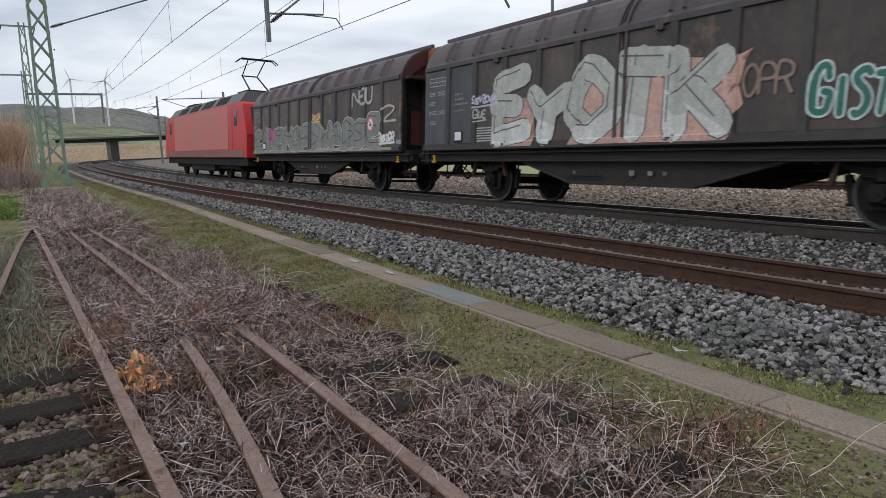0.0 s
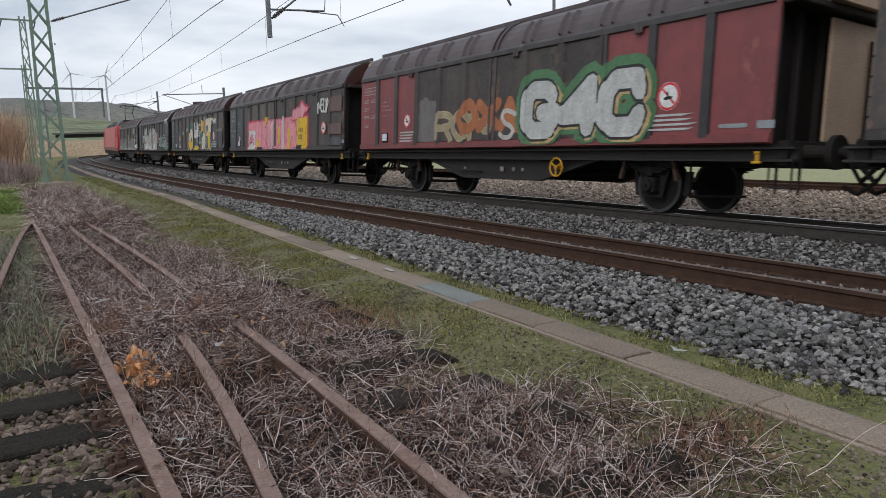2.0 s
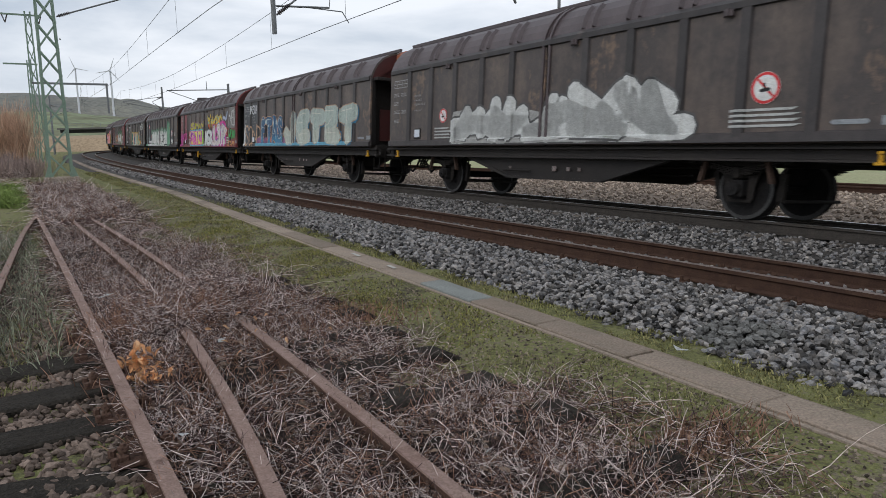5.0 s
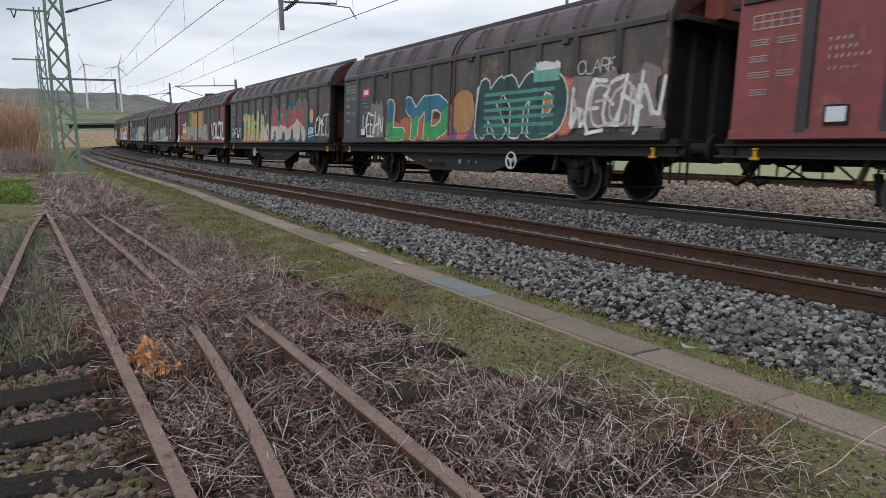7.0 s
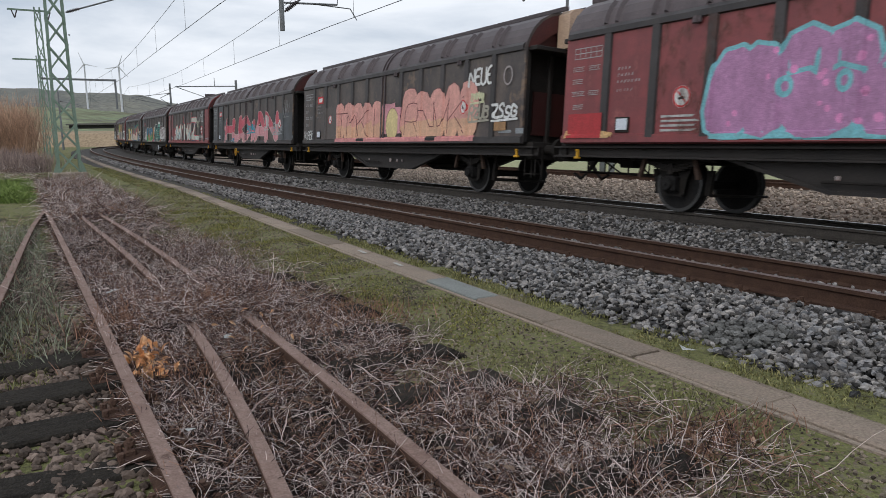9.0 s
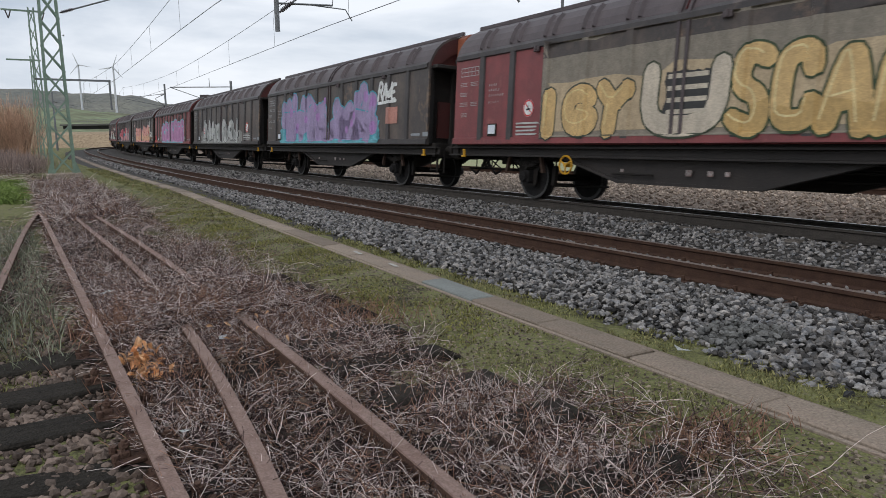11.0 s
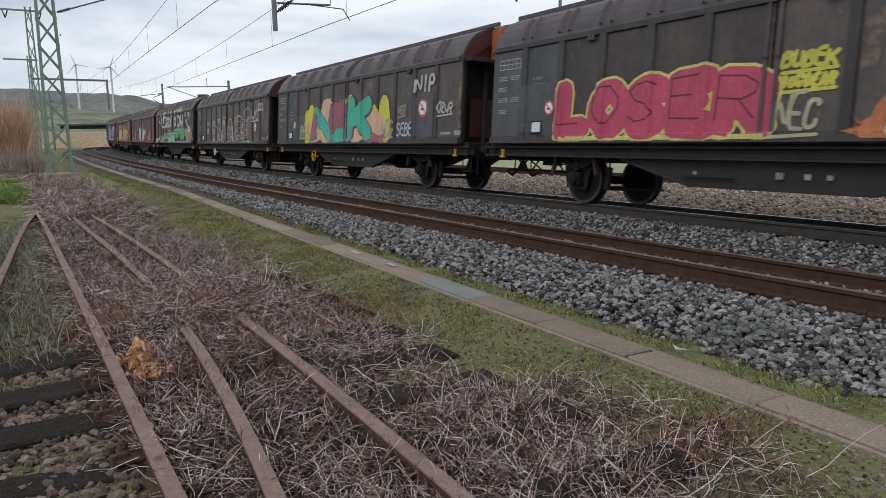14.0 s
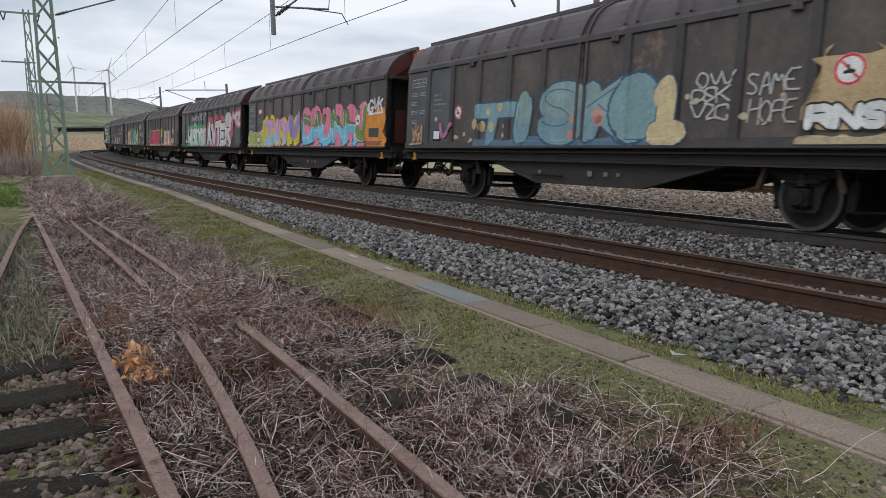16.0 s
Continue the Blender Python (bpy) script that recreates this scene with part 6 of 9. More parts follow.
    8: ("red", "red", [("rect", 2.05, 10.9, 0.46, 1.0, DARK), ("rect", 5.9, 9.0, 0.06, 0.6, DARK)] + SIGNS + [G("SUMAN", 3.0, 5.8, 0.5, 0.72, (0.40, 0.38, 0.06), (0.22, 0.08, 0.24), fat=0.16, edge=0.03, jit=0.12), ("rect", 2.75, 5.95, 0.0, 0.50, (0.10, 0.40, 0.50)), ("rect", 2.85, 5.45, 0.03, 0.46, (0.62, 0.10, 0.38)), ("rect", 2.95, 5.35, 0.06, 0.43, (0.66, 0.56, 0.14)), G("RAIN", 2.95, 5.4, 0.04, 0.45, (0.30, 0.06, 0.32), (0.66, 0.52, 0.14), fat=0.17, edge=0.03, two=(0.60, 0.10, 0.36), split=0.55, hi=(0.62, 0.36, 0.52)), G("8", 5.5, 5.9, 0.04, 0.48, (0.34, 0.56, 0.06), BLACK, fat=0.2, edge=0.02), G("JASK", 5.95, 7.75, 0.0, 0.46, (0.56, 0.58, 0.57), (0.05, 0.05, 0.055), fat=0.24, edge=0.02, soft=2, over=1.25), G("YNKHC", 6.9, 9.6, 0.46, 0.84, (0.60, 0.42, 0.05), (0.05, 0.03, 0.03), fat=0.16, edge=0.012, two=(0.52, 0.11, 0.04), split=0.4, hi=(0.12, 0.34, 0.34), jit=0.1, wave=0.08), G("13R", 7.85, 10.2, 0.0, 0.58, (0.52, 0.49, 0.48), (0.14, 0.10, 0.34), fat=0.2, edge=0.035, cloud=(0.60, 0.05, 0.30), puff=0.16, hi=(0.30, 0.22, 0.22), soft=1), G("W", 9.8, 10.5, 0.62, 0.9, (0.38, 0.44, 0.55), None, fat=0.14, jit=0.2), ("tag", 1.1, 1.85, 0.22, 0.42, MAGENTA, 0.03), ("tag", 0.1, 0.85, 0.05, 0.4, (0.50, 0.04, 0.32), 0.045), ("rect", 11.05, 11.85, 0.46, 0.98, (0.19, 0.18, 0.175)), G("NEU", 11.0, 11.9, 0.5, 0.9, (0.48, 0.48, 0.47), None, fat=0.09, soft=2, lean=0.1), G("WEAR", 10.95, 11.9, 0.2, 0.42, (0.05, 0.32, 0.09), None, fat=0.16, jit=0.14), G("SVM", 10.8, 11.8, 0.0, 0.14, (0.58, 0.28, 0.10), None, fat=0.13), ("sign", 10.35, 0.40, 0.2)]),
    9: ("brown", "grey", [G("SONG", 0.25, 2.3, 0.0, 0.46, (0.50, 0.32, 0.20), None, fat=0.07, soft=2, jit=0.08), ("tag", 0.05, 0.3, 0.05, 0.5, WHITE, 0.03), G("KEUP", 1.05, 1.95, 0.72, 0.92, (0.50, 0.51, 0.53), None, fat=0.14, soft=2), ("blob", 2.0, 5.2, 0.0, 0.18, (0.24, 0.12, 0.22), 0.1), G("FTAS", 2.4, 5.0, 0.0, 0.62, (0.035, 0.10, 0.19), (0.50, 0.30, 0.18), fat=0.26, edge=0.03, two=(0.05, 0.18, 0.30), split=0.3, hi=(0.40, 0.46, 0.46), shade=(0.02, 0.04, 0.08), jit=0.08), ("dots", 10, 2.5, 5.0, 0.05, 0.3, 0.09, (0.55, 0.12, 0.06)), ("dots", 5, 2.8, 4.6, 0.3, 0.55, 0.08, (0.38, 0.46, 0.46)), G("JETZT", 5.2, 11.2, 0.0, 0.66, (0.33, 0.39, 0.36), (0.36, 0.24, 0.16), fat=0.24, edge=0.03, shade=(0.03, 0.14, 0.24), two=(0.40, 0.43, 0.38), hi=(0.52, 0.52, 0.46), jit=0.08), ("rect", 1.7, 10.5, 0.0, 0.06, (0.10, 0.30, 0.42))]),
    10: ("brown", "brown", [("blob", 3.0, 9.0, 0.0, 0.35, (0.30, 0.30, 0.29), 0.15), ("glyphs", 5, 3.0, 9.2, 0.0, 0.5, (0.50, 0.51, 0.50), (0.08, 0.08, 0.08), 0.2)] + SIGNS),
    11: ("red", "red", MIDDARK + [("rect", 2.0, 11.0, 0.5, 1.0, DARK), ("blob", 4.0, 7.3, 0.3, 0.95, (0.42, 0.26, 0.10), 0.1), ("blob", 4.1, 4.4, 0.4, 0.95, (0.10, 0.28, 0.06), 0.06), G("OMBRE", 2.8, 8.4, 0.06, 0.5, (0.30, 0.28, 0.25), (0.40, 0.30, 0.17), fat=0.26, edge=0.03, soft=2), ("blob", 1.6, 2.7, 0.06, 0.36, ORANGE, 0.06), G("VOLOZ", 9.3, 11.9, 0.06, 0.56, WHITE, None, fat=0.14, soft=2, jit=0.1), ("tag", 1.9, 2.9, 0.34, 0.62, WHITE, 0.05), ("tag", 0.1, 0.7, 0.02, 0.24, WHITE, 0.06)]),
    12: ("brown", "grey", [G("RMFLAY", 0.4, 1.95, 0.1, 0.34, WHITE, None, fat=0.1, soft=1, lean=0.15), ("blob", 2.2, 6.0, 0.0, 0.3, (0.40, 0.10, 0.08), 0.12), G("TIMIA", 2.2, 5.3, 0.0, 0.66, (0.52, 0.40, 0.18), (0.05, 0.28, 0.14), fat=0.26, edge=0.05, hi=(0.20, 0.14, 0.07), jit=0.08, wave=0.15), ("dots", 8, 2.4, 5.9, 0.4, 0.66, 0.1, (0.16, 0.36, 0.52)), G("AO", 4.9, 5.95, 0.0, 0.4, (0.50, 0.46, 0.42), (0.30, 0.12, 0.10), fat=0.22, edge=0.03), ("blob", 6.1, 11.0, 0.0, 0.22, (0.03, 0.05, 0.14), 0.1), ("blob", 7.7, 9.0, 0.3, 0.78, (0.03, 0.06, 0.18), 0.08), G("MAMN", 6.2, 10.05, 0.02, 0.76, (0.27, 0.075, 0.085), (0.02, 0.24, 0.14), fat=0.22, edge=0.06, shade=(0.03, 0.05, 0.14), two=(0.50, 0.39, 0.32), split=0.42, jit=0.08, wave=0.15, soft=0), ("dots", 5, 6.4, 9.7, 0.55, 0.7, 0.08, WHITE), ("dots", 8, 6.4, 10.3, 0.1, 0.62, 0.07, (0.50, 0.10, 0.10)), G("X", 10.2, 10.8, 0.0, 0.34, (0.02, 0.05, 0.16), None, fat=0.3), ("loop", 10.5, 0.48, 0.24, (0.50, 0.30, 0.20), 0.22), ("tag", 10.25, 10.75, 0.12, 0.28, WHITE, 0.02), G("OMET", 11.0, 11.95, 0.1, 0.48, WHITE, None, fat=0.11, soft=2, lean=0.15), ("tag", 6.1, 6.4, 0.1, 0.3, WHITE, 0.02)]),
    13: ("brown", "grey", LOGO + [("blob", 2.0, 2.6, 0.05, 0.6, (0.20, 0.17, 0.17), 0.1), G("WEEHN", 1.35, 2.6, 0.06, 0.42, WHITE, None, fat=0.12, jit=0.15, lean=0.1), ("blob", 2.8, 6.0, 0.0, 0.3, (0.38, 0.12, 0.06), 0.1), G("LYD", 2.95, 5.85, 0.0, 0.60, (0.03, 0.14, 0.22), (0.58, 0.58, 0.52), fat=0.18, edge=0.03, two=(0.05, 0.28, 0.10), split=0.55, shade=(0.36, 0.16, 0.07), jit=0.03, soft=0), ("blob", 6.0, 7.15, 0.0, 0.4, (0.14, 0.08, 0.17), 0.06), G("O", 6.05, 6.95, 0.08, 0.6, (0.36, 0.19, 0.08), (0.10, 0.05, 0.03), fat=0.46, edge=0.02, soft=2, jit=0), ("blob", 6.3, 6.7, 0.0, 0.18, (0.48, 0.12, 0.15), 0.03), G("AW", 9.1, 10.1, 0.0, 0.6, (0.46, 0.17, 0.08), (0.42, 0.09, 0.07), fat=0.3, edge=0.05), G("KYD", 7.15, 9.75, 0.0, 0.72, (0.02, 0.055, 0.06), (0.58, 0.60, 0.57), fat=0.24, edge=0.035, two=(0.03, 0.08, 0.08), split=0.3, jit=0.02, over=1.2)] + [("rect", 7.3, 9.5, 0.05 + 0.09 * i, 0.09 + 0.09 * i, (0.07, 0.25, 0.19)) for i in range(6)] + [("blob", 8.9, 9.6, 0.60, 0.76, (0.14, 0.34, 0.28), 0.04), ("blob", 9.0, 9.6, 0.72, 0.80, WHITE, 0.05), G("CLARK", 10.1, 11.0, 0.62, 0.76, PALE, None, fat=0.08, soft=2), ("blob", 10.0, 11.9, 0.1, 0.6, (0.20, 0.16, 0.16), 0.16), G("WEEHN", 10.05, 11.9, 0.06, 0.56, WHITE, None, fat=0.10, soft=1, lean=0.15, jit=0.16, over=1.3), G("WECM", 10.1, 11.8, 0.12, 0.5, (0.50, 0.46, 0.46), None, fat=0.06, soft=2, jit=0.2)]),
    14: ("red", "red", MIDDARK + [("rect", 2.05, 10.0, 0.06, 1.0, DARK), ("rect", 2.05, 2.9, 0.02, 0.5, M["red"]), ("rect", 10.0, 10.9, 0.5, 1.0, DARK)] + SIGNS + [G("NiHi", 3.1, 7.9, 0.06, 0.62, (0.47, 0.46, 0.40), (0.42, 0.06, 0.08), fat=0.2, edge=0.035, two=(0.42, 0.47, 0.44), split=0.5, hi=(0.20, 0.30, 0.36), jit=0.04, lean=0.12, soft=0), ("loop", 5.35, 0.76, 0.2, (0.42, 0.06, 0.08), 0.06), ("loop", 7.75, 0.84, 0.22, (0.42, 0.06, 0.08), 0.06), G("Z", 7.9, 9.1, 0.08, 0.78, (0.44, 0.45, 0.40), (0.42, 0.06, 0.08), fat=0.11, edge=0.035, shade=(0.03, 0.06, 0.10), jit=0.02, soft=0), G("L", 8.7, 10.0, 0.08, 0.44, (0.40, 0.46, 0.42), (0.42, 0.06, 0.08), fat=0.2, edge=0.035, soft=0), ("dots", 9, 3.2, 9.6, 0.1, 0.4, 0.07, (0.30, 0.44, 0.44)), ("text", "SEE WE", 9.15, 9.85, 0.58, 0.68, (0.50, 0.50, 0.36), None, 0), ("text", "2013", 9.2, 9.65, 0.46, 0.55, (0.50, 0.50, 0.36), None, 0), G("NEU", 10.1, 10.95, 0.62, 0.94, PALE, None, fat=0.1, soft=2)]),
    15: ("brown", "grey", LOGO + [("rect", 2.05, 2.9, 0.05, 0.6, M["grey"]), ("sign", 2.4, 0.38, 0.13), ("rect", 10.0, 12.0, 0.05, 0.62, M["grey"]), G("HUOi", 2.6, 7.9, 0.0, 0.60, (0.46, 0.09, 0.12), (0.54, 0.46, 0.40), fat=0.17, edge=0.022, two=(0.52, 0.25, 0.27), split=0.42, jit=0.08, lean=0.14, soft=0, over=1.15, wave=0.12), G("AN", 7.5, 10.3, 0.0, 0.70, (0.46, 0.09, 0.12), (0.54, 0.46, 0.40), fat=0.16, edge=0.022, two=(0.52, 0.25, 0.27), split=0.5, jit=0.05, over=1.2, soft=0), G("OIL", 3.6, 4.3, 0.02, 0.12, (0.05, 0.20, 0.30), None, fat=0.14), ("tag", 6.2, 7.4, 0.25, 0.42, (0.05, 0.26, 0.34), 0.035), ("tag", 8.7, 9.3, 0.3, 0.58, PALE, 0.025), ("tag", 9.9, 11.0, 0.2, 0.45, (0.3, 0.32, 0.33), 0.03), ("sign", 10.6, 0.4, 0.18), ("tag", 11.1, 11.7, 0.55, 0.85, (0.2, 0.2, 0.2), 0.02)]),
    16: ("brown", "brown", LOGO + [("blob", 2.0, 2.85, 0.05, 0.62, (0.10, 0.085, 0.08), 0.03), ("sign", 2.35, 0.40, 0.14), G("IHKMM", 2.85, 5.95, 0.0, 0.66, (0.60, 0.30, 0.26), (0.12, 0.035, 0.04), fat=0.44, edge=0.012, soft=1, jit=0.03, over=1.2, two=(0.62, 0.36, 0.24), split=0.42, wave=0.05), ("blob", 6.0, 7.3, 0.12, 0.54, (0.56, 0.26, 0.30), 0.08), G("O", 6.25, 6.85, 0.02, 0.50, (0.58, 0.48, 0.24), (0.10, 0.05, 0.05), fat=0.42, edge=0.015, soft=2), G("KRMIB", 7.15, 10.45, 0.0, 0.72, (0.61, 0.31, 0.27), (0.12, 0.035, 0.04), fat=0.42, edge=0.012, jit=0.03, over=1.2, two=(0.62, 0.37, 0.25), split=0.4, wave=0.08), G("TMKI", 2.9, 5.9, 0.08, 0.5, (0.14, 0.04, 0.045), None, fat=0.02, jit=0.05), G("RNVK", 7.3, 10.0, 0.08, 0.54, (0.14, 0.04, 0.045), None, fat=0.02, jit=0.05), ("rect", 2.85, 10.4, 0.0, 0.07, (0.58, 0.24, 0.24)), ("rect", 4.4, 4.9, 0.01, 0.06, BLACK), ("rect", 8.35, 8.8, 0.01, 0.07, BLACK), ("sign", 9.95, 0.42, 0.17), G("NEUE", 10.1, 11.0, 0.66, 0.88, WHITE, None, fat=0.14, soft=2), ("tag", 10.2, 10.7, 0.48, 0.58, (0.5, 0.5, 0.32), 0.03), ("tag", 10.15, 10.9, 0.26, 0.44, (0.34, 0.32, 0.26), 0.03), ("tag", 11.05, 11.85, 0.26, 0.44, WHITE, 0.03), ("loop", 11.5, 0.74, 0.2, (0.34, 0.3, 0.3), 0.04), G("VIPER", 0.15, 0.98, 0.05, 0.22, WHITE, None, fat=0.12, jit=0.08), ("rect", 11.1, 11.5, 0.12, 0.22, (0.30, 0.17, 0.08))]),
    17: ("red", "red", SIGNS + [("blob", 2.1, 11.5, 0.05, 0.99, WORN_RUST, 0.03), G("MUAWEEK", 3.1, 10.4, 0.0, 0.76, (0.38, 0.19, 0.34), (0.17, 0.43, 0.48), fat=0.30, edge=0.07, soft=0, jit=0.04, over=1.2, wave=0.12), ("rect", 3.1, 10.3, 0.0, 0.07, (0.17, 0.43, 0.48)), ("dots", 60, 3.3, 10.2, 0.08, 0.66, 0.055, (0.62, 0.24, 0.46)), ("loop", 4.15, 0.38, 0.15, (0.17, 0.43, 0.48), 0.08), ("loop", 4.9, 0.39, 0.15, (0.17, 0.43, 0.48), 0.08), ("blob", 0.1, 1.2, 0.02, 0.08, TAN, 0.06), ("rect", 0.15, 1.0, 0.02, 0.26, (0.40, 0.035, 0.04))]),
    18: ("brown", "brown", [("blob", 2.0, 9.5, 0.0, 0.3, (0.24, 0.24, 0.23), 0.15), ("glyphs", 5, 2.5, 9.0, 0.0, 0.6, (0.42, 0.43, 0.42), (0.06, 0.06, 0.06), 0.16)] + SIGNS),
    19: ("brown", "brown", [("blob", 1.6, 9.4, 0.0, 0.3, (0.12, 0.36, 0.42), 0.16), ("glyphs", 5, 1.8, 9.2, 0.0, 0.82, (0.28, 0.22, 0.36), (0.07, 0.30, 0.38), 0.3), ("dots", 14, 1.8, 9.2, 0.2, 0.75, 0.16, (0.33, 0.18, 0.40)), ("tag", 9.4, 10.4, 0.62, 0.88, WHITE, 0.05), ("rect", 9.9, 10.5, 0.28, 0.52, (0.42, 0.20, 0.16))]),
    20: ("red", "red", [("rect", 2.95, 9.0, 0.04, 1.0, (0.20, 0.175, 0.14)), ("blob", 3.0, 8.95, 0.86, 1.0, DARK, 0.12)] + SIGNS + [("blob", 3.1, 8.9, 0.10, 0.62, (0.40, 0.31, 0.20), 0.14), G("IGY", 2.8, 5.1, 0.03, 0.56, (0.50, 0.34, 0.15), (0.03, 0.04, 0.03), fat=0.22, edge=0.03, jit=0.08, hi=(0.58, 0.46, 0.22), soft=1), G("U", 5.4, 6.9, 0.03, 0.68, (0.46, 0.40, 0.32), (0.03, 0.04, 0.02), fat=0.15, edge=0.035, soft=1, jit=0), ("blob", 5.75, 6.55, 0.16, 0.58, (0.03, 0.03, 0.03), 0.03)] + [("rect", 5.8, 6.5, 0.22 + 0.1 * i, 0.26 + 0.1 * i, (0.45, 0.40, 0.32)) for i in range(4)] + [G("SCAMB", 6.9, 10.0, 0.03, 0.70, (0.50, 0.34, 0.15), (0.03, 0.05, 0.02), fat=0.24, edge=0.035, jit=0.07, two=(0.42, 0.28, 0.11), split=0.35, hi=(0.60, 0.50, 0.26), over=1.2, wave=0.1), ("rect", 10.05, 10.95, 0.02, 0.98, M["red"]), ("sign", 10.4, 0.44, 0.21), ("bars", 10.05, 10.85, 0.1, 0.26, 4, PALE), ("rect", 11.0, 11.9, 0.22, 0.98, (0.19, 0.185, 0.165)), G("KZ", 10.95, 11.9, 0.22, 0.66, (0.03, 0.03, 0.025), (0.45, 0.40, 0.12), fat=0.16, edge=0.03)]),
    21: ("red", "red", [("rect", 2.05, 11.0, 0.06, 1.0, DARK), ("rect", 2.05, 2.9, 0.0, 0.46, M["red"]), ("rect", 10.05, 10.95, 0.0, 0.56, M["red"])] + SIGNS + [("blob", 3.5, 9.9, 0.06, 0.3, (0.04, 0.07, 0.11), 0.12), ("blob", 4.0, 8.0, 0.3, 0.62, (0.02, 0.07, 0.17), 0.2), G("KEiM", 4.6, 7.9, 0.03, 0.62, (0.50, 0.44, 0.38), (0.03, 0.03, 0.04), fat=0.2, edge=0.035, two=(0.52, 0.26, 0.22), split=0.3, hi=(0.58, 0.56, 0.52), shade=(0.10, 0.07, 0.07), soft=0, jit=0.1, wave=0.16, over=1.2, lean=0.1), ("loop", 6.6, 0.62, 0.22, (0.52, 0.28, 0.24), 0.18), G("V", 7.8, 8.5, 0.3, 0.62, (0.48, 0.42, 0.36), BLACK, fat=0.16, edge=0.03), ("rect", 8.0, 8.95, 0.03, 0.46, M["red"]), G("GETON", 9.1, 9.85, 0.16, 0.32, (0.52, 0.48, 0.14), None, fat=0.12, lean=0.2), ("tag", 9.3, 9.8, 0.1, 0.16, (0.50, 0.46, 0.12), 0.02)]),
    22: ("brown", "brown", LOGO + [G("U", 2.2, 4.4, 0.52, 0.94, SILVER, None, fat=0.11, soft=2), G("F", 3.1, 3.9, 0.66, 1.12, SILVER, None, fat=0.12, lean=0.1), G("T", 2.1, 2.8, 0.76, 1.02, SILVER, None, fat=0.14), G("SO", 4.1, 5.3, 0.5, 0.9, SILVER, None, fat=0.14, soft=2), G("I", 4.5, 5.1, 0.6, 1.1, SILVER, None, fat=0.12, lean=0.3), G("8", 5.4, 6.2, 0.52, 1.12, SILVER, None, fat=0.14, soft=1), G("O", 6.6, 7.3, 0.52, 0.9, SILVER, None, fat=0.16, soft=1), G("V", 6.7, 7.4, 0.92, 1.14, SILVER, None, fat=0.18), G("O", 7.75, 8.45, 0.52, 0.94, SILVER, None, fat=0.16, soft=1), G("V", 7.8, 8.6, 0.96, 1.2, SILVER, None, fat=0.18), G("A", 8.6, 9.2, 0.94, 1.24, SILVER, None, fat=0.15, soft=1), G("N", 8.55, 9.3, 0.50, 0.92, SILVER, None, fat=0.16, soft=0), ("text", "BR", 9.75, 10.4, 0.82, 1.0, SILVER, None, 0), ("text", "19", 9.7, 10.5, 0.53, 0.76, SILVER, None, 0), ("text", "PPK", 10.75, 11.6, 0.82, 0.98, PALE, None, 0), ("text", "DO", 10.9, 11.3, 0.69, 0.78, PALE, None, 0), ("text", "MAL", 10.65, 11.4, 0.48, 0.64, PALE, None, 0), ("rect", 2.0, 11.9, 0.0, 0.05, (0.26, 0.24, 0.21)), ("blob", 2.1, 3.2, 0.0, 0.26, (0.30, 0.25, 0.20), 0.08), ("blob", 4.4, 6.0, 0.1, 0.44, (0.28, 0.21, 0.16), 0.12), ("blob", 9.0, 9.9, 0.1, 0.5, (0.28, 0.20, 0.15), 0.1), G("MS", 3.2, 7.0, 0.0, 0.42, (0.10, 0.26, 0.12), (0.04, 0.10, 0.14), fat=0.24, edge=0.035, two=(0.22, 0.38, 0.32), split=0.5, hi=(0.45, 0.52, 0.46), soft=0, jit=0.05, wave=0.08, over=1.15, lean=0.2), G("FM", 7.0, 10.7, 0.0, 0.46, (0.11, 0.28, 0.10), (0.04, 0.10, 0.14), fat=0.24, edge=0.035, two=(0.22, 0.39, 0.32), split=0.5, hi=(0.45, 0.52, 0.46), soft=0, jit=0.05, over=1.15, lean=0.15, wave=0.08), G("O", 10.5, 11.8, 0.0, 0.48, (0.28, 0.21, 0.155), None, fat=0.46, soft=2), ("dots", 9, 10.7, 11.6, 0.06, 0.40, 0.055, (0.45, 0.38, 0.22)), ("sign", 11.15, 0.42, 0.2), ("sign", 1.45, 0.38, 0.14), ("tag", 0.2, 1.2, 0.02, 0.16, WHITE, 0.03)]),
